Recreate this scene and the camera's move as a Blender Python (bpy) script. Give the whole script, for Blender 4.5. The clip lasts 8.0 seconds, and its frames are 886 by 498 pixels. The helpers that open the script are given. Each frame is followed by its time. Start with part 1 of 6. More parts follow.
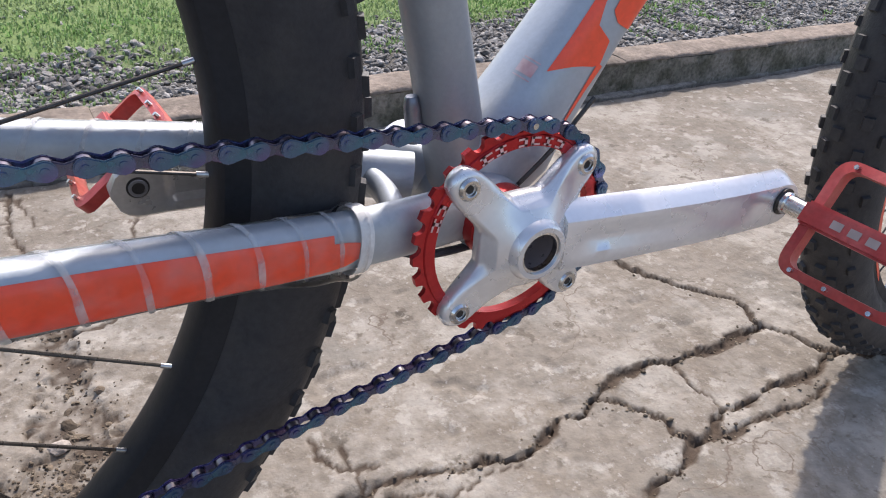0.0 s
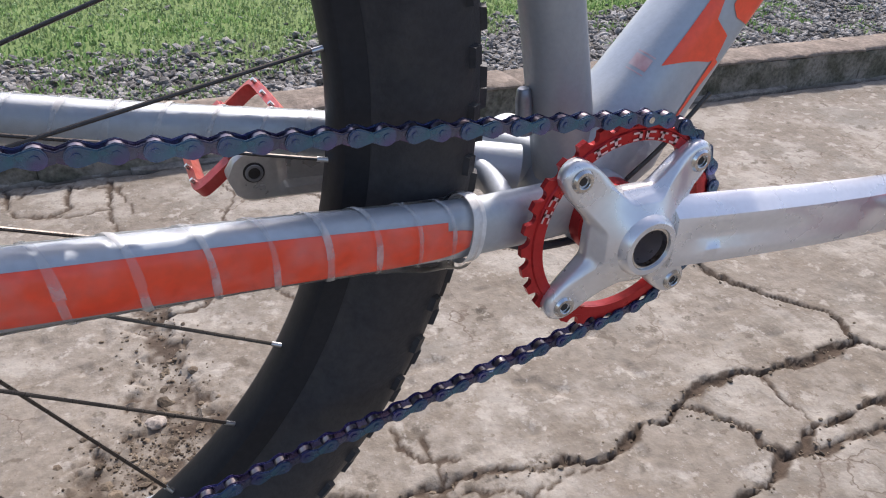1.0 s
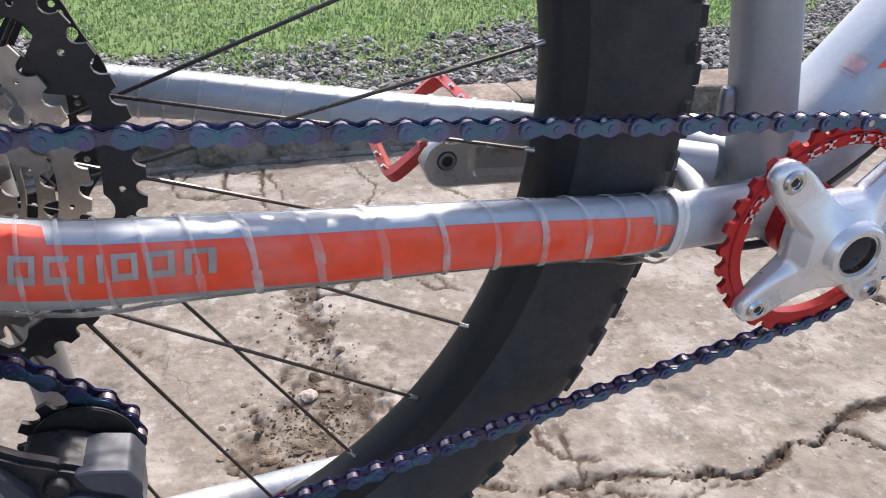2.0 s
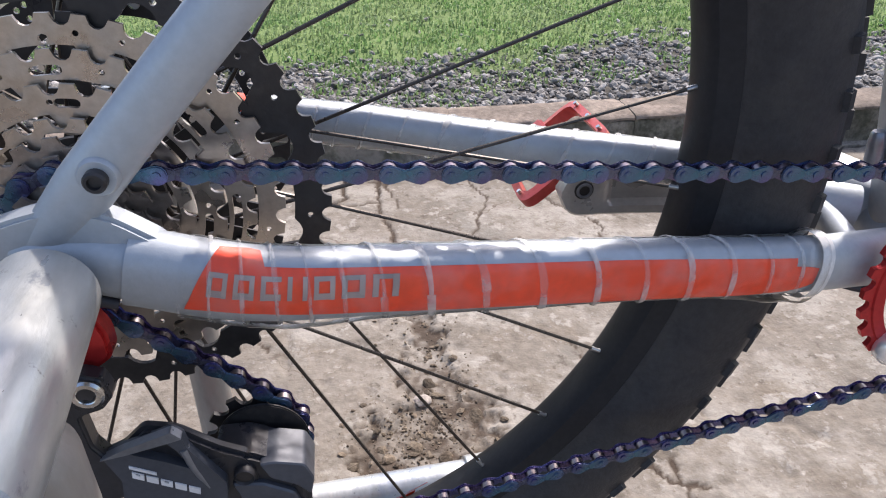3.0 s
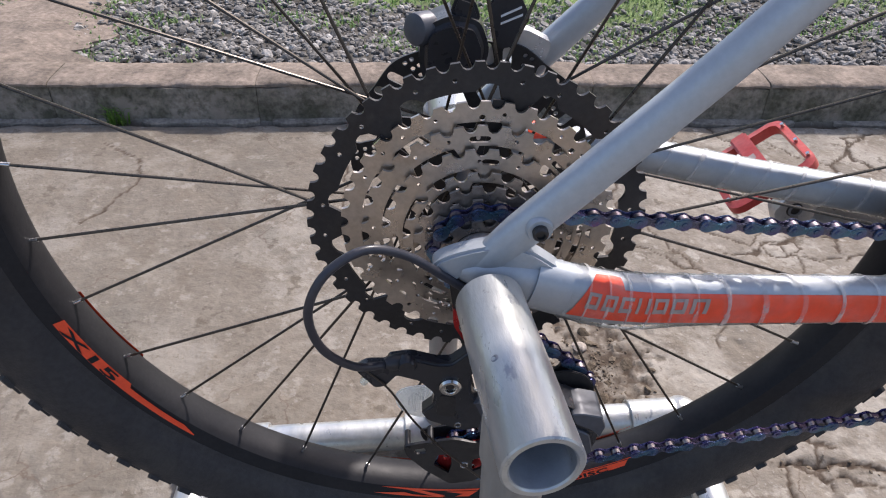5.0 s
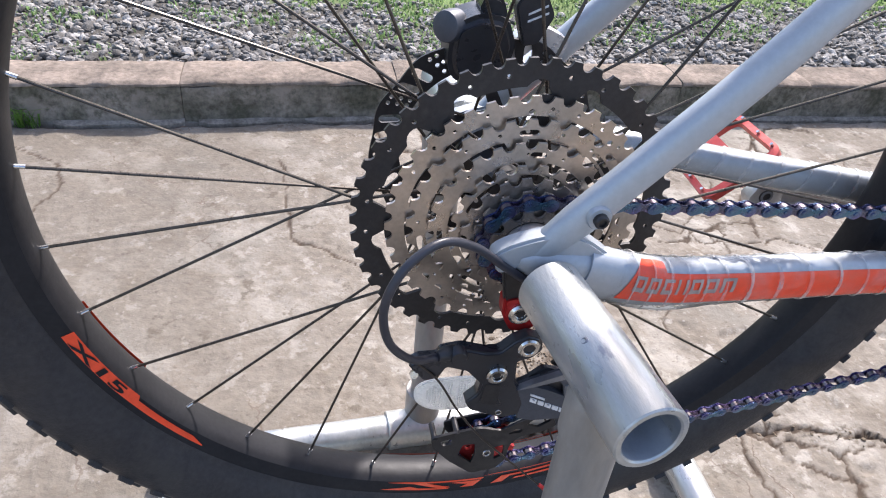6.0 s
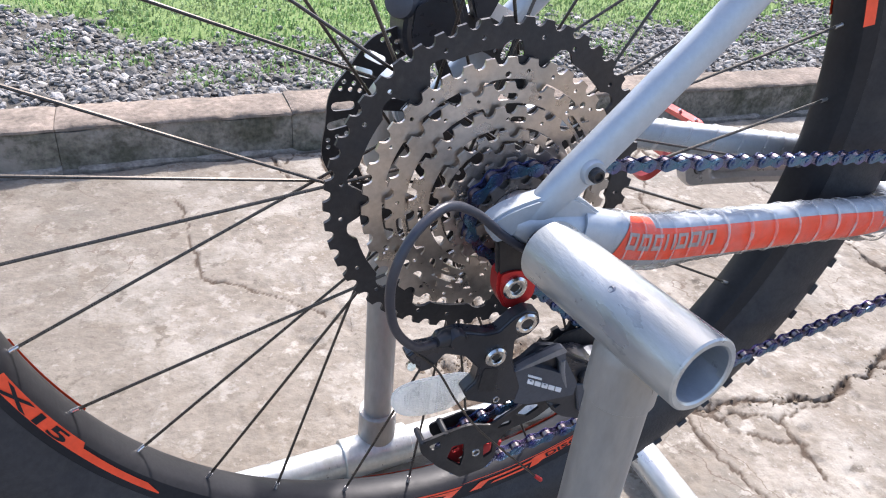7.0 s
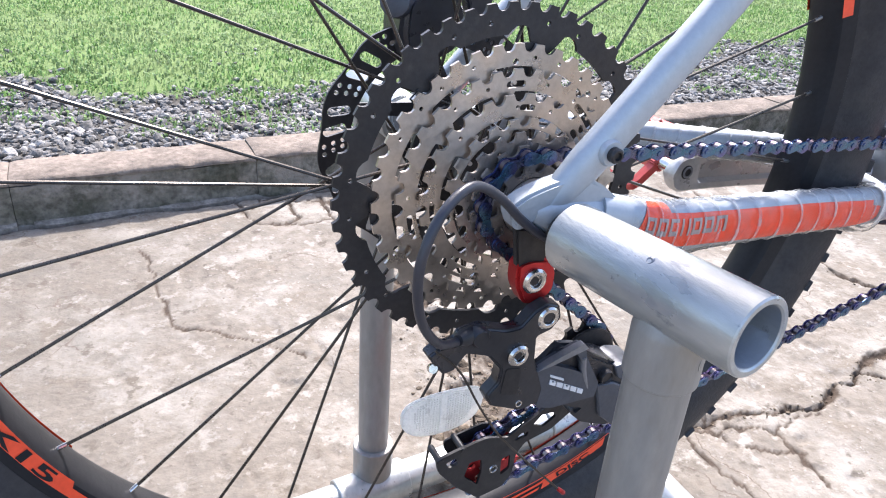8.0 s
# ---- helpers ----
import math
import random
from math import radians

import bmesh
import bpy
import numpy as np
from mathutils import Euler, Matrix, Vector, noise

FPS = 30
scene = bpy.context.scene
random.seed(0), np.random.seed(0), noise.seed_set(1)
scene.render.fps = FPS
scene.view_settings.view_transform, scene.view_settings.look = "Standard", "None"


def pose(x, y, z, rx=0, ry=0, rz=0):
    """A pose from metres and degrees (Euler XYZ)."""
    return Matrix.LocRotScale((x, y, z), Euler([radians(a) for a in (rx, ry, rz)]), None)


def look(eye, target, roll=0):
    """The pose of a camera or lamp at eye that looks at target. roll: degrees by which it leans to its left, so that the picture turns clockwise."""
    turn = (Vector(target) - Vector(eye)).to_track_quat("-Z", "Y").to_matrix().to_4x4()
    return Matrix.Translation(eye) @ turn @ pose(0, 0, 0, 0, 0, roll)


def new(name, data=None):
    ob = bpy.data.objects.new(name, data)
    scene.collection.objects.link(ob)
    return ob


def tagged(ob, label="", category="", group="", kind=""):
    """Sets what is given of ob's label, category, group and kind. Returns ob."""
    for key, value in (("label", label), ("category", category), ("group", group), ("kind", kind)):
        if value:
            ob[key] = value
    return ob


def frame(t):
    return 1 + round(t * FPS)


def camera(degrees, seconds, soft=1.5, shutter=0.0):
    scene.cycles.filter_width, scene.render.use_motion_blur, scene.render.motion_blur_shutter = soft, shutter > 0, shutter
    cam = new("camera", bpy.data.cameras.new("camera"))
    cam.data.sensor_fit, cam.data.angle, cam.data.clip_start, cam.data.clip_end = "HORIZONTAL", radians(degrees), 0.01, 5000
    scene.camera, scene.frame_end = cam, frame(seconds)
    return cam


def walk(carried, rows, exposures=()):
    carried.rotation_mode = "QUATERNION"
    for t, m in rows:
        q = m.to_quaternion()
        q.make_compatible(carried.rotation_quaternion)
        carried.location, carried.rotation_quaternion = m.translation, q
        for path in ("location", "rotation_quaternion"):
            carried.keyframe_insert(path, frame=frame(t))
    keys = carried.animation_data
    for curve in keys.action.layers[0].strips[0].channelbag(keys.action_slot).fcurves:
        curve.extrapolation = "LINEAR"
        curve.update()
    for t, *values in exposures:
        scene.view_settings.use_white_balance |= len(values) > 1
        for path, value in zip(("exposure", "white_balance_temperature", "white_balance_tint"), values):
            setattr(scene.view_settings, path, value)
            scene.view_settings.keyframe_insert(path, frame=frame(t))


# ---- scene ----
cam = camera(63.8, 8.0, soft=1.1)
PATH = [
    (0, (0.212, -0.317, 0.524), (1.14, 1.132, -0.495), 3.7),
    (0.5, (0.204, -0.315, 0.522), (1.063, 1.176, -0.497), 3.3),
    (1, (0.19, -0.312, 0.519), (0.958, 1.226, -0.503), 2.7),
    (1.5, (0.162, -0.311, 0.518), (0.805, 1.291, -0.491), 2.3),
    (1.7, (0.15, -0.308, 0.517), (0.751, 1.305, -0.501), 2.1),
    (2.8, (0.117, -0.313, 0.525), (0.378, 1.391, -0.488), -0.4),
    (3, (0.108, -0.318, 0.539), (0.362, 1.388, -0.474), -0.2),
    (3.2, (0.113, -0.324, 0.549), (0.225, 1.362, -0.522), -1.7),
    (3.5, (0.101, -0.327, 0.554), (0.197, 1.346, -0.538), -1.8),
    (4, (0.067, -0.344, 0.582), (0.068, 1.282, -0.582), -0.7),
    (4.2, (0.047, -0.35, 0.595), (0.04, 1.279, -0.566), -0.1),
    (4.5, (0.018, -0.362, 0.611), (0.038, 1.247, -0.578), 1.3),
    (4.7, (-0.004, -0.366, 0.624), (0.069, 1.233, -0.575), 2.5),
    (5, (-0.036, -0.371, 0.645), (0.043, 1.219, -0.565), 1.3),
    (5.2, (-0.055, -0.368, 0.642), (0.119, 1.209, -0.577), 3.0),
    (6.3, (-0.147, -0.371, 0.642), (0.281, 1.189, -0.534), 5.1),
    (6.5, (-0.159, -0.365, 0.637), (0.327, 1.208, -0.499), 4.7),
    (7, (-0.177, -0.356, 0.594), (0.526, 1.18, -0.476), 5.7),
    (7.2, (-0.183, -0.354, 0.586), (0.573, 1.172, -0.464), 5.1),
    (7.5, (-0.19, -0.35, 0.577), (0.588, 1.179, -0.451), 4.7),
    (8, (-0.204, -0.346, 0.556), (0.633, 1.215, -0.372), 4.3),
]
walk(cam, [(t, look(eye, target, roll)) for t, eye, target, roll in PATH],
     exposures=[(0.0, 0.84, 6500, 15), (0.5, 0.76, 6500, 16), (1.0, 0.75, 6500, 16), (1.5, 1.05, 6500, 16), (1.7, 1.08, 6500, 16), (2.8, 0.98, 6550, 16), (3.5, 0.94, 6550, 16), (4.5, 0.71, 6550, 16), (5.0, 0.74, 6550, 16), (5.2, 1.06, 6500, 16),
                (6.3, 1.30, 6400, 15), (6.5, 1.32, 6380, 15), (7.0, 1.48, 6300, 15), (8.0, 1.66, 6250, 15)])

# ---- light ----
SUN_EL, SUN_AZ = 50.0, -36.0         # azimuth from +y towards -x
world = bpy.data.worlds.new("world")
scene.world = world
world.use_nodes = True
wn = world.node_tree.nodes
sky = wn.new("ShaderNodeTexSky")
sky.sky_type = "NISHITA"
sky.sun_disc = False
sky.sun_elevation = radians(SUN_EL)
sky.sun_rotation = radians(-SUN_AZ)
sky.air_density, sky.dust_density, sky.ozone_density = 1.0, 2.5, 1.0
wn["Background"].inputs["Strength"].default_value = 0.15
world.node_tree.links.new(sky.outputs["Color"], wn["Background"].inputs["Color"])
sun_data = bpy.data.lights.new("sun", "SUN")
sun_data.energy, sun_data.angle, sun_data.color = 2.85, radians(2.0), (1.0, 0.95, 0.89)
sun = new("sun", sun_data)
ce = math.cos(radians(SUN_EL))
SUN_DIR = Vector((-math.sin(radians(SUN_AZ)) * ce, math.cos(radians(SUN_AZ)) * ce, math.sin(radians(SUN_EL))))
sun.matrix_world = look(SUN_DIR * 10, (0, 0, 0))


# ---- materials ----
def mat(name, col, col2=None, rough=0.5, metal=0.0, big=8.0, small=120.0, vary=0.25, bump=0.15, bscale=400.0,
        rvary=0.12, coat=0.0, random_tint=0.0, stretch=(1, 1, 1), spec=0.5, patch=0.5):
    m = bpy.data.materials.new(name)
    m.use_nodes = True
    nt = m.node_tree
    n, l = nt.nodes, nt.links
    b = n["Principled BSDF"]
    tc = n.new("ShaderNodeTexCoord")
    mp = n.new("ShaderNodeMapping")
    mp.inputs["Scale"].default_value = stretch
    l.new(tc.outputs["Object"], mp.inputs["Vector"])

    def nz(scale, detail=4.0, rough_=0.55):
        t = n.new("ShaderNodeTexNoise")
        t.inputs["Scale"].default_value, t.inputs["Detail"].default_value = scale, detail
        t.inputs["Roughness"].default_value = rough_
        l.new(mp.outputs["Vector"], t.inputs["Vector"])
        return t.outputs["Fac"]

    def mixc(fac, a, c, blend="MIX"):
        x = n.new("ShaderNodeMix")
        x.data_type, x.blend_type = "RGBA", blend
        for sock, v in ((x.inputs["Factor"], fac), (x.inputs[6], a), (x.inputs[7], c)):
            if hasattr(v, "links"):
                l.new(v, sock)
            else:
                sock.default_value = v
        return x.outputs[2]

    def ramp(fac, lo, hi, a=0.0, c=1.0):
        r = n.new("ShaderNodeMapRange")
        for k, v in zip(("From Min", "From Max", "To Min", "To Max"), (lo, hi, a, c)):
            r.inputs[k].default_value = v
        l.new(fac, r.inputs["Value"])
        return r.outputs["Result"]

    c2 = col2 or tuple(k * 0.72 for k in col)
    f_big, f_small = nz(big), nz(small)
    c = mixc(ramp(f_big, 0.5 - 0.25 * patch, 0.5 + 0.25 * patch), (*col, 1), (*c2, 1))
    grey = n.new("ShaderNodeCombineColor")
    s = ramp(f_small, 0.3, 0.7, 1 - vary, 1 + vary * 0.6)
    for k in ("Red", "Green", "Blue"):
        l.new(s, grey.inputs[k])
    c = mixc(1.0, c, grey.outputs["Color"], "MULTIPLY")
    if random_tint:
        oi = n.new("ShaderNodeObjectInfo")
        g2 = n.new("ShaderNodeCombineColor")
        rr = ramp(oi.outputs["Random"], 0, 1, 1 - random_tint, 1 + random_tint)
        for k in ("Red", "Green", "Blue"):
            l.new(rr, g2.inputs[k])
        c = mixc(1.0, c, g2.outputs["Color"], "MULTIPLY")
    l.new(c, b.inputs["Base Color"])
    l.new(ramp(nz(big * 3), 0.3, 0.7, max(rough - rvary, 0.03), min(rough + rvary, 1)), b.inputs["Roughness"])
    b.inputs["Metallic"].default_value = metal
    b.inputs["Coat Weight"].default_value = coat
    b.inputs["Specular IOR Level"].default_value = spec
    if bump:
        bp = n.new("ShaderNodeBump")
        bp.inputs["Strength"].default_value, bp.inputs["Distance"].default_value = bump, 0.002
        l.new(nz(bscale, 6.0), bp.inputs["Height"])
        l.new(bp.outputs["Normal"], b.inputs["Normal"])
    m["out"] = c.node.name
    return m


def island_tint(m, amount, hue=None):
    """Vary a joined mesh's colour from piece to piece."""
    nt = m.node_tree
    n, l = nt.nodes, nt.links
    b = n["Principled BSDF"]
    src = b.inputs["Base Color"].links[0].from_socket
    g = n.new("ShaderNodeNewGeometry")
    r = n.new("ShaderNodeValToRGB")
    r.color_ramp.elements[0].color = (1 - amount, 1 - amount, 1 - amount, 1)
    r.color_ramp.elements[1].color = (1 + amount, 1 + amount, 1 + amount, 1)
    if hue:
        e = r.color_ramp.elements.new(0.5)
        e.color = (*hue, 1)
    l.new(g.outputs["Random Per Island"], r.inputs["Fac"])
    x = n.new("ShaderNodeMix")
    x.data_type, x.blend_type = "RGBA", "MULTIPLY"
    x.inputs["Factor"].default_value = 1.0
    l.new(src, x.inputs[6])
    l.new(r.outputs["Color"], x.inputs[7])
    l.new(x.outputs[2], b.inputs["Base Color"])
    return m


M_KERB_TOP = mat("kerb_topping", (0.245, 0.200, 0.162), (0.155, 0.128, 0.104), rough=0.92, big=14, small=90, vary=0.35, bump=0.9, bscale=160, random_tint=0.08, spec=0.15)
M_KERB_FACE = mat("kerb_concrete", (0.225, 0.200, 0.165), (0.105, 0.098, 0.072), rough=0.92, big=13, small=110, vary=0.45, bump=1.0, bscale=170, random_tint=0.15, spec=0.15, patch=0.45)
M_MORTAR = mat("mortar_ledge", (0.31, 0.272, 0.230), (0.20, 0.172, 0.142), rough=0.95, big=30, small=150, vary=0.35, bump=0.9, bscale=200, spec=0.1)
M_SOIL = mat("soil", (0.10, 0.075, 0.055), (0.05, 0.04, 0.032), rough=1.0, big=25, small=200, vary=0.5, bump=1.0, bscale=300, spec=0.1)
M_RUBBLE = island_tint(mat("rubble", (0.200, 0.160, 0.115), (0.095, 0.074, 0.054), rough=0.95, big=30, small=200, vary=0.3, bump=0.7, bscale=400, spec=0.15), 0.35)
M_STONE = mat("pale_stone", (0.40, 0.35, 0.30), (0.27, 0.23, 0.195), rough=0.9, big=60, small=250, vary=0.3, bump=0.6, bscale=400)
M_GRAVEL = island_tint(mat("gravel", (0.29, 0.275, 0.255), (0.135, 0.127, 0.115), rough=0.85, big=40, small=200, vary=0.3, bump=0.5, bscale=400, spec=0.3), 0.6)
M_BED = mat("gravel_bed", (0.125, 0.117, 0.103), (0.070, 0.064, 0.055), rough=1.0, big=25, small=160, vary=0.5, bump=1.0, bscale=220, spec=0.1)
M_GRASS = island_tint(mat("grass", (0.150, 0.262, 0.085), (0.215, 0.295, 0.130), rough=0.6, big=3, small=60, vary=0.25, bump=0, spec=0.3), 0.45)
M_WEED = mat("weed_leaf", (0.10, 0.22, 0.03), (0.16, 0.27, 0.05), rough=0.55, big=50, small=200, vary=0.2, bump=0)

M_FRAME = mat("silver_frame_paint", (0.42, 0.452, 0.478), (0.38, 0.415, 0.448), rough=0.52, metal=0.4, big=9, small=300, vary=0.06, bump=0.06, bscale=600, coat=0.25)
# darker grey than the silver frame, for the seat tube alone
M_FRAME_GREY = mat("seat_tube_grey", (0.33, 0.34, 0.345), (0.29, 0.30, 0.31), rough=0.5, metal=0.35, big=9, small=300, vary=0.06, bump=0.06, bscale=600, coat=0.2)
M_ORANGE = mat("orange_decal", (0.93, 0.082, 0.026), (0.88, 0.076, 0.022), rough=0.42, big=14, small=200, vary=0.10, bump=0.05, coat=0.2)
M_GREY_MARK = mat("grey_lettering", (0.42, 0.34, 0.31), rough=0.45, big=20, vary=0.08, bump=0.0)
M_RED_MARK = mat("red_print", (0.60, 0.33, 0.32), (0.52, 0.40, 0.40), rough=0.45, big=60, vary=0.2, bump=0.0)
M_ALLOY = mat("satin_alloy", (0.78, 0.775, 0.775), (0.72, 0.715, 0.715), rough=0.29, metal=0.6, big=14, small=300, vary=0.05, bump=0.0, bscale=900)
M_ALLOY2 = mat("machined_alloy", (0.66, 0.65, 0.64), rough=0.3, metal=0.95, big=30, small=400, vary=0.08, bump=0.05)
# left crank: unpolished alloy, darkened further to carry the arm's shade
M_ALLOY_DULL_SHADED = mat("dull_alloy_shaded", (0.46, 0.45, 0.44), (0.40, 0.39, 0.38), rough=0.34, metal=0.5, big=20, small=300, vary=0.1, bump=0.06)
M_HOLLOW = mat("axle_bore", (0.40, 0.34, 0.33), rough=0.35, metal=0.5, big=60, vary=0.2, bump=0.1)
M_STEEL = mat("bright_steel", (0.70, 0.69, 0.67), rough=0.22, metal=1.0, big=60, small=400, vary=0.1, bump=0.05)
M_COG = mat("nickel_sprocket", (0.53, 0.475, 0.425), (0.45, 0.405, 0.36), rough=0.34, metal=0.95, big=25, small=300, vary=0.12, bump=0.08, random_tint=0.06)
# smallest sprockets and lockring: darker nickel than the others
M_COG_DARK = mat("dark_small_sprocket", (0.40, 0.36, 0.33), (0.30, 0.265, 0.24), rough=0.33, metal=0.85, big=40, small=300, vary=0.2, bump=0.08, random_tint=0.1)
M_BLACK_ALLOY = mat("black_anodised", (0.033, 0.031, 0.032), rough=0.45, metal=0.3, big=30, small=300, vary=0.2, bump=0.08)
M_RED = mat("red_anodised", (0.42, 0.018, 0.02), (0.50, 0.035, 0.035), rough=0.36, metal=0.6, big=30, small=300, vary=0.1, bump=0.05)
M_RED_LIGHT = mat("laser_mark", (0.80, 0.46, 0.42), rough=0.5, metal=0.0, big=50, vary=0.1, bump=0)
M_PEDAL = mat("dusty_red_anodised", (0.44, 0.055, 0.050), (0.49, 0.10, 0.09), rough=0.42, metal=0.35, big=40, small=300, vary=0.15, bump=0.06)
M_RUBBER = mat("tyre_rubber", (0.027, 0.025, 0.026), (0.034, 0.032, 0.033), rough=0.62, big=15, small=250, vary=0.25, bump=0.25, bscale=500, spec=0.42)
M_RIM = mat("black_rim", (0.019, 0.019, 0.021), (0.024, 0.024, 0.026), rough=0.44, metal=0.0, big=20, small=300, vary=0.15, bump=0.05, rvary=0.06, spec=0.16)
M_SPOKE = mat("black_spoke", (0.078, 0.067, 0.058), rough=0.33, metal=0.7, big=60, vary=0.15, bump=0)
M_ROLLER = mat("worn_roller_steel", (0.30, 0.27, 0.27), (0.20, 0.16, 0.19), rough=0.36, metal=1.0, big=80, small=400, vary=0.2, bump=0.05)
M_CHAIN = mat("oil_slick_plate", (0.150, 0.105, 0.285), (0.070, 0.180, 0.245), rough=0.25, metal=0.85, big=55, small=500, vary=0.12, bump=0.06, random_tint=0.15, patch=0.7)
M_CHAIN_IN = mat("oil_slick_inner", (0.135, 0.090, 0.205), (0.105, 0.115, 0.170), rough=0.26, metal=0.85, big=90, small=500, vary=0.15, bump=0.06, random_tint=0.15)
M_PLASTIC = mat("black_plastic", (0.019, 0.0195, 0.023), (0.025, 0.0255, 0.030), rough=0.34, big=25, small=300, vary=0.2, bump=0.06)
M_DARKGREY = mat("dark_grey_plate", (0.25, 0.26, 0.285), (0.20, 0.21, 0.23), rough=0.38, metal=0.6, big=30, small=400, vary=0.1, bump=0.05)
M_KNUCKLE = mat("blue_grey_plastic", (0.072, 0.079, 0.096), (0.058, 0.064, 0.078), rough=0.45, metal=0.2, big=30, small=400, vary=0.12, bump=0.05)
M_WHITE = mat("white_print", (0.80, 0.80, 0.80), rough=0.5, big=60, vary=0.05, bump=0)
M_CABLE = mat("cable_housing", (0.028, 0.028, 0.036), (0.04, 0.04, 0.05), rough=0.42, big=40, vary=0.15, bump=0.05)
M_PIPE = mat("silver_pipe", (0.50, 0.505, 0.48), (0.40, 0.42, 0.42), rough=0.36, metal=0.6, big=22, small=200, vary=0.12, bump=0.15, bscale=300, stretch=(1, 0.3, 1), patch=0.4)
M_PVC = mat("grey_pipe", (0.335, 0.320, 0.296), (0.275, 0.262, 0.240), rough=0.42, metal=0.3, big=14, small=200, vary=0.12, bump=0.08, bscale=250, stretch=(1, 1, 0.3))
M_PIPE_IN = mat("pipe_inside", (0.40, 0.43, 0.47), (0.28, 0.31, 0.35), rough=0.5, metal=0.3, big=30, vary=0.2, bump=0.1)
M_REFLECTOR = mat("clear_white_plastic", (0.90, 0.895, 0.87), (0.84, 0.835, 0.81), rough=0.35, big=40, small=600, vary=0.1, bump=0.3, bscale=700)


def stain(m, scale, lo, hi, colour, strength, stretch=(1, 1, 1)):
    """One more layer of marks over a material's colour."""
    n, l = m.node_tree.nodes, m.node_tree.links
    b = n["Principled BSDF"]
    src = b.inputs["Base Color"].links[0].from_socket
    tc, mp, t, r, x = (n.new("ShaderNode" + k) for k in ("TexCoord", "Mapping", "TexNoise", "MapRange", "Mix"))
    mp.inputs["Scale"].default_value = stretch
    t.inputs["Scale"].default_value, t.inputs["Detail"].default_value, t.inputs["Roughness"].default_value = scale, 6, 0.65
    for k, v in zip(("From Min", "From Max", "To Min", "To Max"), (lo, hi, 0, strength)):
        r.inputs[k].default_value = v
    x.data_type = "RGBA"
    x.inputs[7].default_value = (*colour, 1)
    l.new(tc.outputs["Object"], mp.inputs["Vector"])
    l.new(mp.outputs["Vector"], t.inputs["Vector"])
    l.new(t.outputs["Fac"], r.inputs["Value"])
    l.new(r.outputs["Result"], x.inputs["Factor"])
    l.new(src, x.inputs[6])
    l.new(x.outputs[2], b.inputs["Base Color"])


stain(M_PIPE, 14, 0.54, 0.70, (0.25, 0.30, 0.39), 0.55, (1, 0.2, 1))
stain(M_PIPE, 30, 0.57, 0.70, (0.36, 0.34, 0.26), 0.4, (1, 0.25, 1))
stain(M_PIPE, 75, 0.62, 0.68, (0.13, 0.15, 0.19), 0.6, (1, 0.5, 1))
stain(M_PIPE, 130, 0.64, 0.72, (0.09, 0.085, 0.08), 0.7)
stain(M_PVC, 22, 0.54, 0.70, (0.24, 0.215, 0.18), 0.5, (1, 1, 0.4))
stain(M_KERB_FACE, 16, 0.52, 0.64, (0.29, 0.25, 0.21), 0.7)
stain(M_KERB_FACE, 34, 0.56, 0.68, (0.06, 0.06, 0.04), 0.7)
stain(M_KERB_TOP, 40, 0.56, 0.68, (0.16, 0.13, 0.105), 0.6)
stain(M_COG, 70, 0.52, 0.70, (0.36, 0.31, 0.265), 0.5)
stain(M_ALLOY, 9, 0.50, 0.72, (0.60, 0.575, 0.55), 0.5)
stain(M_RUBBER, 28, 0.54, 0.70, (0.048, 0.044, 0.040), 0.6)
stain(M_FRAME, 35, 0.58, 0.72, (0.34, 0.35, 0.36), 0.45)
stain(M_RED, 60, 0.58, 0.70, (0.22, 0.012, 0.014), 0.6)
stain(M_BLACK_ALLOY, 60, 0.56, 0.70, (0.060, 0.055, 0.052), 0.6)


def let_light_through(m, amount):
    """Thin leaves pass some of the light on."""
    n, l = m.node_tree.nodes, m.node_tree.links
    b = n["Principled BSDF"]
    tr = n.new("ShaderNodeBsdfTranslucent")
    l.new(b.inputs["Base Color"].links[0].from_socket, tr.inputs["Color"])
    mx = n.new("ShaderNodeMixShader")
    mx.inputs[0].default_value = amount
    l.new(b.outputs[0], mx.inputs[1])
    l.new(tr.outputs[0], mx.inputs[2])
    l.new(mx.outputs[0], n["Material Output"].inputs["Surface"])


let_light_through(M_GRASS, 0.45)
let_light_through(M_WEED, 0.4)
let_light_through(M_REFLECTOR, 0.6)
M_REFLECTOR.node_tree.nodes["Principled BSDF"].inputs["Transmission Weight"].default_value = 0.3


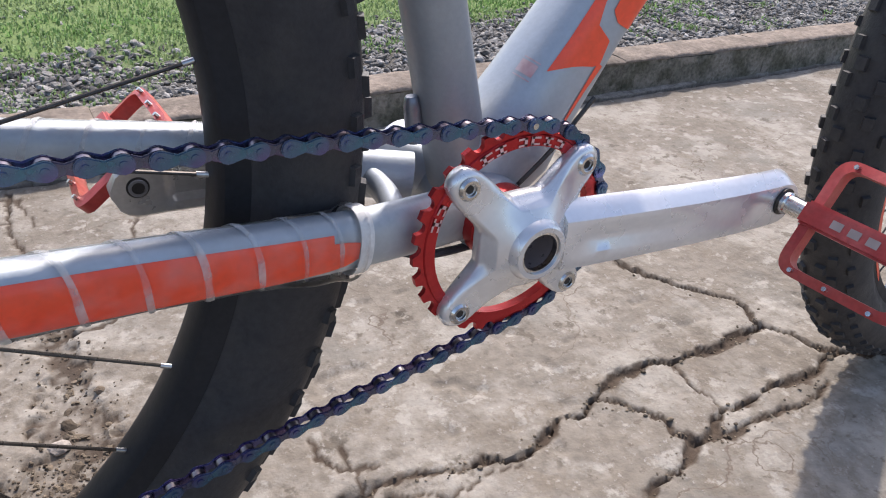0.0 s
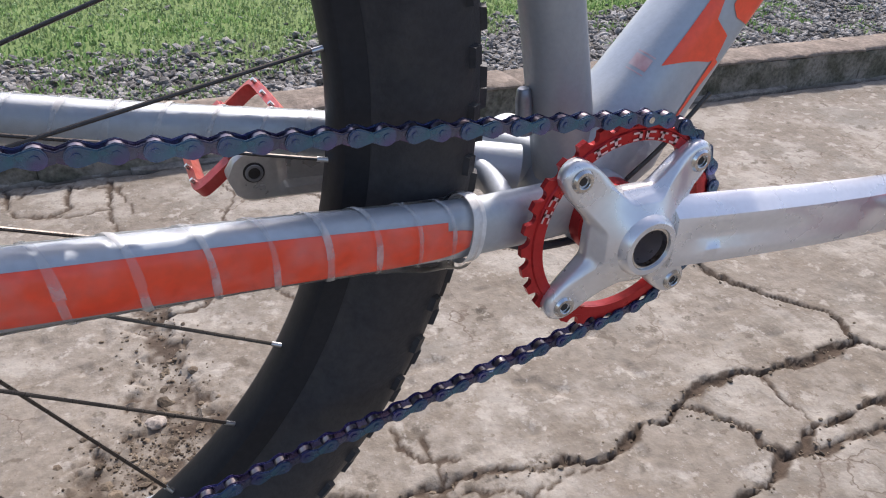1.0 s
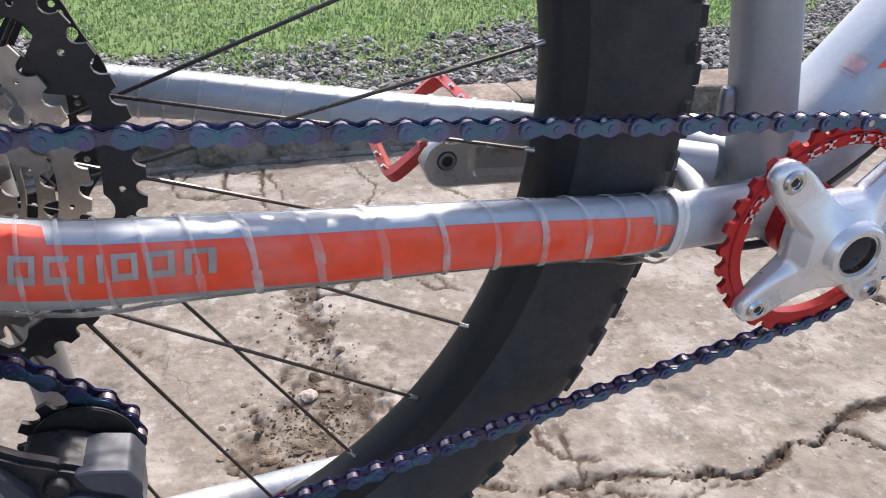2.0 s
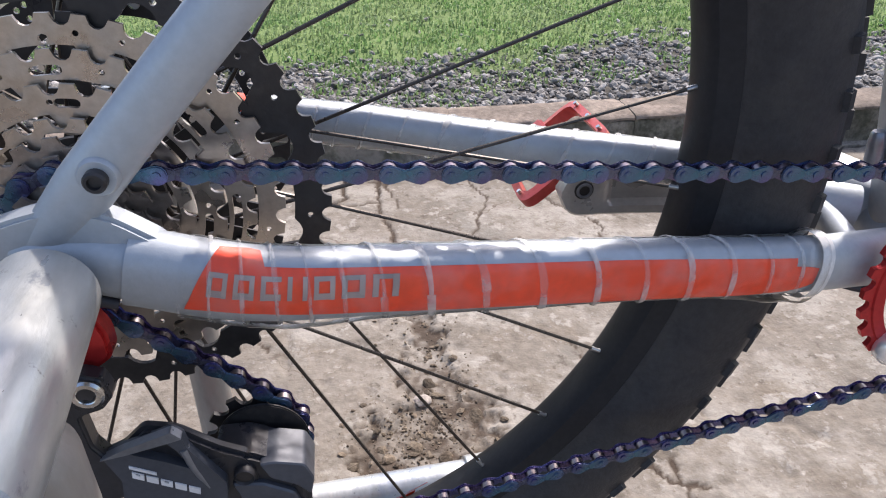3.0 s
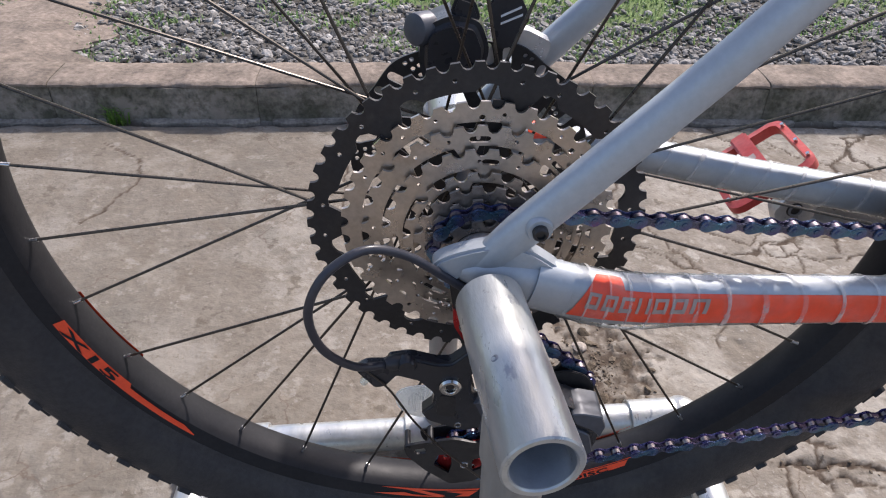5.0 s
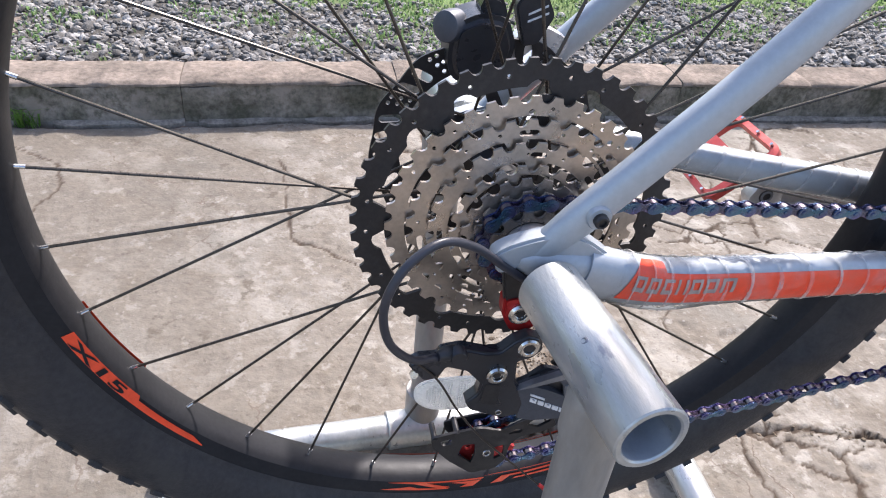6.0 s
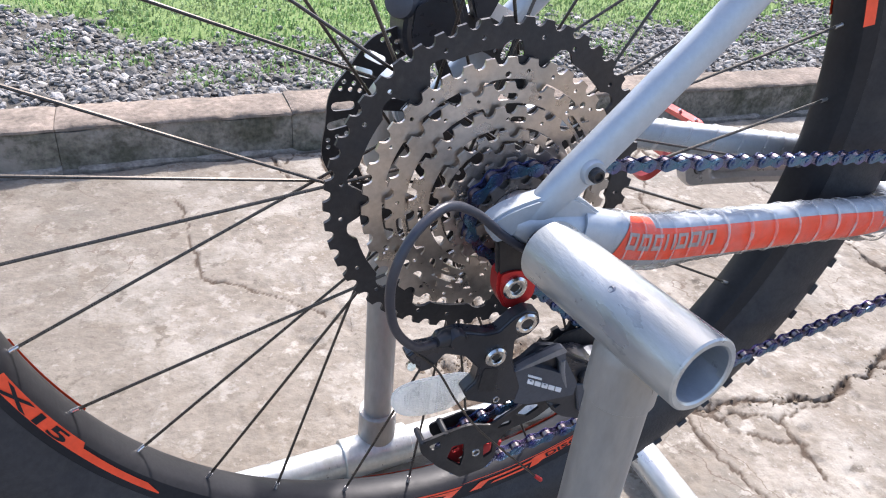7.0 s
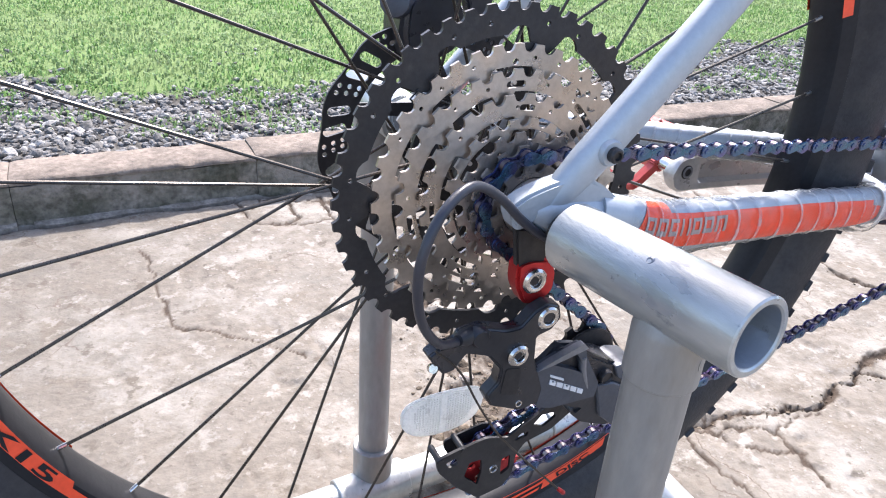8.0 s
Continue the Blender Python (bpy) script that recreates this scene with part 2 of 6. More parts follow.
def tape_material(name, haze_lo, haze_hi):
    """Clear wrapping tape: a glossy film with milky, creased places; what lies under it shows through."""
    m = bpy.data.materials.new(name)
    m.use_nodes = True
    n, l = m.node_tree.nodes, m.node_tree.links
    n.remove(n["Principled BSDF"])
    tc = n.new("ShaderNodeTexCoord")

    def nz(scale, detail):
        t = n.new("ShaderNodeTexNoise")
        t.inputs["Scale"].default_value, t.inputs["Detail"].default_value = scale, detail
        l.new(tc.outputs["Object"], t.inputs["Vector"])
        return t.outputs["Fac"]

    r = n.new("ShaderNodeMapRange")
    for k, v in zip(("From Min", "From Max", "To Min", "To Max"), (0.46, 0.70, haze_lo, haze_hi)):
        r.inputs[k].default_value = v
    l.new(nz(55, 6), r.inputs["Value"])
    bp = n.new("ShaderNodeBump")
    bp.inputs["Strength"].default_value, bp.inputs["Distance"].default_value = 0.25, 0.002
    l.new(nz(120, 3), bp.inputs["Height"])
    clear, milk, gloss = n.new("ShaderNodeBsdfTransparent"), n.new("ShaderNodeBsdfDiffuse"), n.new("ShaderNodeBsdfGlossy")
    milk.inputs["Color"].default_value = (0.66, 0.64, 0.61, 1)
    gloss.inputs["Roughness"].default_value = 0.30
    lw = n.new("ShaderNodeLayerWeight")
    lw.inputs["Blend"].default_value = 0.12
    l.new(bp.outputs["Normal"], gloss.inputs["Normal"])
    l.new(bp.outputs["Normal"], lw.inputs["Normal"])
    film, coat = n.new("ShaderNodeMixShader"), n.new("ShaderNodeMixShader")
    for sock, v in ((film.inputs[0], r.outputs["Result"]), (film.inputs[1], clear.outputs[0]), (film.inputs[2], milk.outputs[0]),
                    (coat.inputs[0], lw.outputs["Fresnel"]), (coat.inputs[1], film.outputs[0]), (coat.inputs[2], gloss.outputs[0]),
                    (n["Material Output"].inputs["Surface"], coat.outputs[0])):
        l.new(v, sock)
    return m


M_TAPE = tape_material("clear_tape", 0.0, 0.15)
M_TAPE_SEAM = tape_material("tape_seam", 0.16, 0.72)
M_TAPE_EDGE = mat("tape_edge", (0.74, 0.72, 0.69), (0.62, 0.60, 0.57), rough=0.35, big=60, small=300, vary=0.12, bump=0.1)


# ---- mesh helpers ----
def finish(me, material, smooth=35):
    me.materials.append(material)
    if smooth:
        me.polygons.foreach_set("use_smooth", [True] * len(me.polygons))
        me.set_sharp_from_angle(angle=radians(smooth))
    return me


def to_mesh(name, bm, material, smooth=35):
    bmesh.ops.recalc_face_normals(bm, faces=bm.faces[:])
    me = bpy.data.meshes.new(name)
    bm.to_mesh(me)
    bm.free()
    return finish(me, material, smooth)


def attach(ob, parent):
    if parent is not None:
        ob.parent = parent
        if parent.type == "EMPTY":
            ob.matrix_parent_inverse = Matrix.Translation(-parent.location)
    return ob


def part(name, bm, material, parent, label="", smooth=35):
    """Link a bmesh (or a ready mesh) as one mesh object under a thing or a part."""
    me = bm if isinstance(bm, bpy.types.Mesh) else to_mesh(name, bm, material, smooth)
    ob = attach(new(name, me), parent)
    return tagged(ob, label) if label else ob


def thing(name, at, label, category, group=""):
    ob = new(name)
    ob.location = at
    ob.empty_display_size = 0.05
    return tagged(ob, label, category, group)


def raw_mesh(name, verts, faces, material, smooth=0):
    me = bpy.data.meshes.new(name)
    me.from_pydata([tuple(v) for v in verts], [], [tuple(f) for f in faces])
    me.update()
    return finish(me, material, smooth)


def frames_along(pts):
    """Tangent, side and up vectors carried along a line of points."""
    out, side = [], None
    for i, p in enumerate(pts):
        t = (pts[min(i + 1, len(pts) - 1)] - pts[max(i - 1, 0)]).normalized()
        if side is None:
            ref = Vector((0, 0, 1)) if abs(t.z) < 0.9 else Vector((0, 1, 0))
            side = t.cross(ref).normalized()
        else:
            side = (side - t * side.dot(t)).normalized()
        out.append((p, t, side, side.cross(t).normalized()))
    return out


def spline(pts, n):
    """Catmull-Rom through the points, n samples a span."""
    P = [Vector(p) for p in pts]
    P = [P[0] * 2 - P[1]] + P + [P[-1] * 2 - P[-2]]
    out = []
    for i in range(1, len(P) - 2):
        for k in range(n):
            u = k / n
            out.append(0.5 * ((2 * P[i]) + (P[i + 1] - P[i - 1]) * u + (2 * P[i - 1] - 5 * P[i] + 4 * P[i + 1] - P[i + 2]) * u * u
                              + (3 * P[i] - P[i - 1] - 3 * P[i + 1] + P[i + 2]) * u ** 3))
    out.append(P[-2])
    return out


def lerp_table(tab, s):
    for (s0, *a), (s1, *b) in zip(tab, tab[1:]):
        if s <= s1:
            u = (s - s0) / (s1 - s0)
            return [x + (y - x) * u for x, y in zip(a, b)]
    return list(tab[-1][1:])


class Tube:
    """A bent tube with superellipse sections. table: fraction along, half side, half up. point(s, angle, lift): 0 side, 90 up."""

    def __init__(self, pts, table, power=2.0, n=10):
        self.fr, self.table, self.power = frames_along(spline(pts, n)), table, power

    def point(self, s, ang, lift=0.0):
        f = s * (len(self.fr) - 1)
        i = min(int(f), len(self.fr) - 2)
        u = f - i
        a, b = self.fr[i], self.fr[i + 1]
        p, side, up = (a[k].lerp(b[k], u) for k in (0, 2, 3))
        hs, hu = lerp_table(self.table, s)
        c, d = math.cos(ang), math.sin(ang)
        e = 2.0 / self.power
        return p + side * (math.copysign(abs(c) ** e, c) * (hs + lift)) + up * (math.copysign(abs(d) ** e, d) * (hu + lift))

    def bm(self, rings=40, seg=32, s0=0.0, s1=1.0, lift=0.0, cap=True):
        bm = bmesh.new()
        rows = [[bm.verts.new(self.point(s0 + (s1 - s0) * i / rings, 2 * math.pi * k / seg, lift)) for k in range(seg)] for i in range(rings + 1)]
        for a, b in zip(rows, rows[1:]):
            for k in range(seg):
                bm.faces.new((a[k], a[(k + 1) % seg], b[(k + 1) % seg], b[k]))
        if cap:
            bm.faces.new(rows[0])
            bm.faces.new(rows[-1])
        return bm

    def patch(self, spans, lift=0.0004, ns=6, na=10):
        """A thin skin on the tube: spans of (fraction, angle from, angle to)."""
        bm = bmesh.new()
        rows = []
        for (s0, a0, b0), (s1, a1, b1) in zip(spans, spans[1:]):
            for i in range(ns + (s1 == spans[-1][0])):
                u = i / ns
                lo, hi = a0 + (a1 - a0) * u, b0 + (b1 - b0) * u
                rows.append([bm.verts.new(self.point(s0 + (s1 - s0) * u, radians(lo + (hi - lo) * k / na), lift)) for k in range(na + 1)])
        for a, b in zip(rows, rows[1:]):
            for k in range(na):
                bm.faces.new((a[k], a[k + 1], b[k + 1], b[k]))
        return bm


def rod(p, q, r, seg=12, r2=None, bm=None, cap=True):
    p, q = Vector(p), Vector(q)
    bm = bm or bmesh.new()
    fr = frames_along([p, q])
    rows = []
    for (c, t, s, u), rad in zip(fr, (r, r if r2 is None else r2)):
        rows.append([bm.verts.new(c + s * math.cos(2 * math.pi * k / seg) * rad + u * math.sin(2 * math.pi * k / seg) * rad) for k in range(seg)])
    for k in range(seg):
        bm.faces.new((rows[0][k], rows[0][(k + 1) % seg], rows[1][(k + 1) % seg], rows[1][k]))
    if cap:
        bm.faces.new(rows[0])
        bm.faces.new(rows[1])
    return bm


def wire(pts, r, n=8, seg=10):
    return Tube(pts, [(0, r, r), (1, r, r)], n=n).bm(rings=n * (len(pts) - 1), seg=seg)


def turned(profile, p, q, seg=32, closed=False, bm=None):
    """A turned solid: profile of (distance along p to q in metres, radius)."""
    p, q = Vector(p), Vector(q)
    bm = bm or bmesh.new()
    (_, t, s, u), _ = frames_along([p, q])
    rows = [[bm.verts.new(p + t * d + (s * math.cos(2 * math.pi * k / seg) + u * math.sin(2 * math.pi * k / seg)) * r) for k in range(seg)] for d, r in profile]
    pairs = list(zip(rows, rows[1:])) + ([(rows[-1], rows[0])] if closed else [])
    for a, b in pairs:
        for k in range(seg):
            bm.faces.new((a[k], a[(k + 1) % seg], b[(k + 1) % seg], b[k]))
    if not closed:
        bm.faces.new(rows[0])
        bm.faces.new(rows[-1])
    return bm


def pipe(p, q, r_out, r_in, seg=40):
    L = (Vector(q) - Vector(p)).length
    c = 0.0008
    return turned([(0, r_in), (0, r_out - c), (c, r_out), (L - c, r_out), (L, r_out - c), (L, r_in + c), (L - c, r_in)], p, q, seg, True)


def arc_poly(centre, side, pts, y_of, lift):
    """A flat shape laid on a wheel's flank: corners (degrees, radius), cut fine along the arc."""
    bm = bmesh.new()
    n = len(pts)
    ring = []
    for (a0, r0), (a1, r1) in zip(pts, pts[1:] + pts[:1]):
        m = max(1, int(abs(a1 - a0)))
        ring += [(a0 + (a1 - a0) * k / m, r0 + (r1 - r0) * k / m) for k in range(m)]
    vs = [bm.verts.new((centre[0] + r * math.cos(radians(a)), centre[1] + side * (y_of(r) + lift), centre[2] + r * math.sin(radians(a)))) for a, r in ring]
    es = [bm.edges.new((vs[k], vs[(k + 1) % len(vs)])) for k in range(len(vs))]
    bmesh.ops.triangle_fill(bm, use_beauty=True, use_dissolve=False, edges=es, normal=(0, side, 0))
    return bm


def revolve(profile, centre, seg=160, closed=True, a0=0.0, a1=360.0):
    """Turn a profile of (radius, y) about the wheel's axle, which runs along y."""
    bm = bmesh.new()
    full = abs(a1 - a0) >= 360
    n = seg if full else seg + 1
    rows = []
    for i in range(n):
        a = radians(a0 + (a1 - a0) * i / seg)
        rows.append([bm.verts.new((centre[0] + r * math.cos(a), centre[1] + y, centre[2] + r * math.sin(a))) for r, y in profile])
    m = len(profile)
    for i in range(seg):
        a, b = rows[i], rows[(i + 1) % n]
        for k in range(m if closed else m - 1):
            bm.faces.new((a[k], a[(k + 1) % m], b[(k + 1) % m], b[k]))
    return bm


def slab(outline, y0, y1, holes=(), bevel=0.0, seg=2):
    """A plate in the x-z plane from y0 (towards the camera's side) to y1, with holes."""
    bm = bmesh.new()
    if not holes:
        f = bm.faces.new([bm.verts.new((x, y0, z)) for x, z in outline])
        ext = bmesh.ops.extrude_face_region(bm, geom=[f])
        moved = [v for v in ext["geom"] if isinstance(v, bmesh.types.BMVert)]
        bmesh.ops.translate(bm, verts=moved, vec=(0, y1 - y0, 0))
        if bevel:
            edges = [e for e in bm.edges if abs(e.verts[0].co.y - e.verts[1].co.y) < 1e-7]
            bmesh.ops.bevel(bm, geom=edges, offset=bevel, segments=seg, affect="EDGES", clamp_overlap=True)
        return bm
    edges = []
    for loop in (outline, *holes):
        vs = [bm.verts.new((x, y0, z)) for x, z in loop]
        edges += [bm.edges.new((vs[i], vs[(i + 1) % len(vs)])) for i in range(len(vs))]
    bmesh.ops.triangle_fill(bm, use_beauty=True, use_dissolve=False, edges=edges, normal=(0, -1, 0))
    ext = bmesh.ops.extrude_face_region(bm, geom=bm.faces[:])
    moved = [v for v in ext["geom"] if isinstance(v, bmesh.types.BMVert)]
    bmesh.ops.translate(bm, verts=moved, vec=(0, y1 - y0, 0))
    return bm


def circle(cx, cz, r, n=16, a0=0.0):
    return [(cx + r * math.cos(a0 + 2 * math.pi * k / n), cz + r * math.sin(a0 + 2 * math.pi * k / n)) for k in range(n)]


def rounded(pts, r, n=4):
    """Round the corners of a polygon of (x, z)."""
    out = []
    P = [Vector(p) for p in pts]
    for i, p in enumerate(P):
        a, b = P[i - 1] - p, P[(i + 1) % len(P)] - p
        d = min(r, a.length * 0.45, b.length * 0.45)
        p0, p1 = p + a.normalized() * d, p + b.normalized() * d
        for k in range(n + 1):
            u = k / n
            out.append(tuple(p0 * (1 - u) ** 2 + p * 2 * u * (1 - u) + p1 * u * u))
    return out


def toothed(cx, cz, n, pitch_r, tip, root, phase=0.0):
    """The outline of a sprocket: round roller seats between narrow flat tips."""
    out = []
    depth = pitch_r - root
    for k in range(n):
        a = phase + 2 * math.pi * (k + 0.5) / n
        for deg, rr in ((-104, 1.22), (-78, 1.02), (-48, 1.0), (-16, 1.0), (16, 1.0), (48, 1.0), (78, 1.02), (104, 1.22)):
            t = radians(deg)
            u, v = -math.cos(t) * depth * rr, math.sin(t) * depth * rr
            r = min(math.hypot(pitch_r + u, v), tip)
            b = a + math.atan2(v, pitch_r + u)
            out.append((cx + r * math.cos(b), cz + r * math.sin(b)))
    return out


def slot(cx, cz, r, ang, length, width, n=5):
    """A slot with round ends, bent along a circle of radius r."""
    da = (length / 2 - width / 2) / r
    h = width / 2
    polar = [(ang - da + 2 * da * k / 8, r + h) for k in range(9)]
    out = [(cx + q * math.cos(a), cz + q * math.sin(a)) for a, q in polar]
    for end, sgn in ((ang + da, 1), (ang - da, -1)):
        px, pz = cx + r * math.cos(end), cz + r * math.sin(end)
        for k in range(1, n):
            b = end + math.pi * k / n if sgn > 0 else end + math.pi + math.pi * k / n
            out.append((px + h * math.cos(b), pz + h * math.sin(b)))
        if sgn > 0:
            out += [(cx + (r - h) * math.cos(a), cz + (r - h) * math.sin(a)) for a in (ang + da - 2 * da * k / 8 for k in range(9))]
    return out


def merge(*bms):
    """Join bmeshes into the first."""
    out = bms[0]
    for b in bms[1:]:
        me = bpy.data.meshes.new("join")
        b.to_mesh(me)
        b.free()
        out.from_mesh(me)
        bpy.data.meshes.remove(me)
    return out


def letters(text, size):
    """The flat mesh of a word in the built-in font: vertices (u, v) from its lower left, and faces."""
    cu = bpy.data.curves.new("word", "FONT")
    cu.body, cu.size, cu.resolution_u, cu.offset = text, size, 3, size * 0.022
    ob = bpy.data.objects.new("word", cu)
    scene.collection.objects.link(ob)
    me = bpy.data.meshes.new_from_object(ob.evaluated_get(bpy.context.evaluated_depsgraph_get()))
    vs, fs = [tuple(v.co[:2]) for v in me.vertices], [tuple(p.vertices) for p in me.polygons]
    bpy.data.objects.remove(ob)
    bpy.data.curves.remove(cu)
    bpy.data.meshes.remove(me)
    return vs, fs


# ---- the yard: cracked concrete, kerb, gravel, lawn ----
KERB_Y, KERB_H, KERB_D = 0.900, 0.080, 0.104


def kerb_line(x):
    return KERB_Y - 0.02 * np.maximum(x - 0.05, 0) + 0.018 * np.minimum(np.maximum(x, -0.36) - 0.05, 0)


CRACKS = [   # points on the slab, then width and depth in metres
    ([(0.90, 0.30), (0.907, 0.253), (0.92, 0.223), (0.945, 0.186), (0.972, 0.152), (0.973, 0.126), (0.958, 0.091), (0.974, 0.059), (0.989, 0.016), (1.03, -0.01), (1.2, -0.06)], 0.009, 0.012),
    ([(0.90, 0.30), (0.912, 0.34), (0.93, 0.45), (0.90, 0.56), (0.93, 0.70)], 0.004, 0.006),
    ([(0.962, 0.083), (0.92, 0.09), (0.865, 0.086), (0.814, 0.09), (0.778, 0.1), (0.726, 0.098), (0.684, 0.088), (0.662, 0.075), (0.631, 0.079), (0.607, 0.067)], 0.011, 0.014),
    ([(0.607, 0.067), (0.577, 0.06), (0.566, 0.054), (0.535, 0.061), (0.508, 0.069)], 0.014, 0.014),
    ([(0.508, 0.069), (0.478, 0.07), (0.426, 0.083), (0.4, 0.088), (0.36, 0.083), (0.30, 0.11)], 0.006, 0.008),
    ([(0.667, 0.082), (0.692, 0.07), (0.705, 0.05), (0.725, 0.029), (0.719, 0.007), (0.733, -0.017)], 0.008, 0.009),
    ([(1.038, -0.002), (0.975, 0.006), (0.918, -0.005), (0.87, 0.003), (0.832, 0.002), (0.79, 0.004), (0.756, -0.011), (0.714, -0.02), (0.685, -0.033), (0.658, -0.031), (0.60, -0.06)], 0.010, 0.012),
    ([(0.942, -0.017), (0.889, -0.026), (0.827, -0.024), (0.783, -0.024), (0.747, -0.019)], 0.007, 0.009),
    ([(0.802, 0.088), (0.797, 0.053), (0.794, 0.03), (0.793, 0.007)], 0.005, 0.006),
    ([(0.38, 0.167), (0.379, 0.146), (0.385, 0.132), (0.406, 0.115), (0.422, 0.106)], 0.005, 0.006),
    ([(-0.165, 0.74), (-0.152, 0.654), (-0.153, 0.603), (-0.146, 0.537), (-0.139, 0.505), (-0.107, 0.483), (-0.063, 0.446), (-0.03, 0.41), (0.0, 0.38)], 0.0035, 0.005),
    ([(0.37, 0.085), (0.422, 0.064), (0.472, 0.041), (0.467, 0.02), (0.464, 0.0), (0.45, -0.05)], 0.004, 0.006),
    ([(0.37, 0.085), (0.355, 0.051), (0.359, 0.012), (0.37, -0.05)], 0.004, 0.005),
    ([(0.472, 0.041), (0.503, 0.055), (0.549, 0.047)], 0.004, 0.005),
    ([(0.60, -0.06), (0.50, -0.09), (0.35, -0.10)], 0.005, 0.006),
    ([(0.167, 0.86), (0.161, 0.758), (0.163, 0.68), (0.18, 0.60), (0.19, 0.50)], 0.006, 0.007),
    ([(0.014, 0.868), (0.021, 0.806), (0.034, 0.776), (0.079, 0.76), (0.104, 0.783), (0.101, 0.86)], 0.006, 0.008),
    ([(0.079, 0.76), (0.123, 0.75), (0.161, 0.758)], 0.005, 0.006),
    ([(0.192, 0.446), (0.234, 0.446), (0.258, 0.465), (0.288, 0.47), (0.317, 0.469), (0.353, 0.431), (0.39, 0.415)], 0.004, 0.005),
    ([(0.297, 0.551), (0.347, 0.498), (0.369, 0.428)], 0.003, 0.004),
    ([(0.50, 0.483), (0.542, 0.497), (0.547, 0.468), (0.521, 0.448), (0.493, 0.455), (0.50, 0.483)], 0.003, 0.004),
    ([(0.835, 0.825), (0.718, 0.719), (0.702, 0.643), (0.64, 0.575), (0.60, 0.45)], 0.004, 0.005),
    ([(0.60, 0.86), (0.66, 0.75), (0.718, 0.719)], 0.003, 0.004),
    ([(0.30, 0.87), (0.34, 0.74), (0.297, 0.62), (0.297, 0.551)], 0.0035, 0.004),
    ([(0.46, 0.86), (0.44, 0.74), (0.50, 0.62), (0.48, 0.55)], 0.003, 0.004),
    ([(-0.60, 0.80), (-0.52, 0.74), (-0.50, 0.66), (-0.55, 0.55)], 0.003, 0.004),
    ([(0.408, 0.469), (0.446, 0.451), (0.512, 0.481), (0.563, 0.507), (0.613, 0.497)], 0.0035, 0.005),
    ([(0.521, 0.481), (0.519, 0.452), (0.565, 0.437), (0.634, 0.449), (0.677, 0.427)], 0.0035, 0.005),
    ([(0.537, 0.452), (0.527, 0.411)], 0.003, 0.004),
    ([(0.538, 0.866), (0.553, 0.813), (0.608, 0.808), (0.599, 0.76)], 0.005, 0.006),
    ([(0.785, 0.819), (0.876, 0.836), (0.94, 0.807)], 0.005, 0.006),
    ([(0.793, 0.812), (0.765, 0.732), (0.801, 0.701)], 0.005, 0.006),
    ([(0.366, 0.344), (0.372, 0.30), (0.351, 0.259)], 0.003, 0.004),
    ([(0.342, 0.542), (0.406, 0.518), (0.472, 0.479), (0.518, 0.521), (0.601, 0.539), (0.671, 0.514)], 0.003, 0.0045),
    ([(0.60, 0.624), (0.584, 0.542)], 0.003, 0.004),
    ([(0.036, 0.835), (0.055, 0.88), (0.111, 0.849), (0.176, 0.836), (0.193, 0.736)], 0.004, 0.005),
    ([(0.406, 0.15), (0.40, 0.096), (0.402, 0.043)], 0.004, 0.005),
    ([(0.421, 0.036), (0.47, 0.006)], 0.004, 0.005),
]
SOIL_PATCH = [(0.19, 0.49), (0.185, 0.44), (0.19, 0.39), (0.185, 0.34), (0.19, 0.29), (0.20, 0.25), (0.16, 0.22), (0.15, 0.17)]


def near_line(px, py, line):
    """Distance of each grid point from a line of points."""
    best = np.full(px.shape, 9.0)
    for (ax, ay), (bx, by) in zip(line, line[1:]):
        dx, dy = bx - ax, by - ay
        u = np.clip(((px - ax) * dx + (py - ay) * dy) / (dx * dx + dy * dy), 0, 1)
        best = np.minimum(best, np.hypot(px - ax - u * dx, py - ay - u * dy))
    return best


def value_noise(x, y, scale, seed):
    """Smooth noise on arrays."""
    rng = np.random.RandomState(seed)
    tab = rng.rand(256, 256)
    fx, fy = x * scale, y * scale
    ix, iy = np.floor(fx).astype(int), np.floor(fy).astype(int)
    u, v = fx - ix, fy - iy
    u, v = u * u * (3 - 2 * u), v * v * (3 - 2 * v)
    g = lambda a, b: tab[a % 256, b % 256]
    return (g(ix, iy) * (1 - u) + g(ix + 1, iy) * u) * (1 - v) + (g(ix, iy + 1) * (1 - u) + g(ix + 1, iy + 1) * u) * v


def steps(parts):
    out = [parts[0][0]]
    for lo, hi, d in parts:
        out += list(np.linspace(lo, hi, max(int((hi - lo) / d), 1) + 1)[1:])
    return np.array(out)


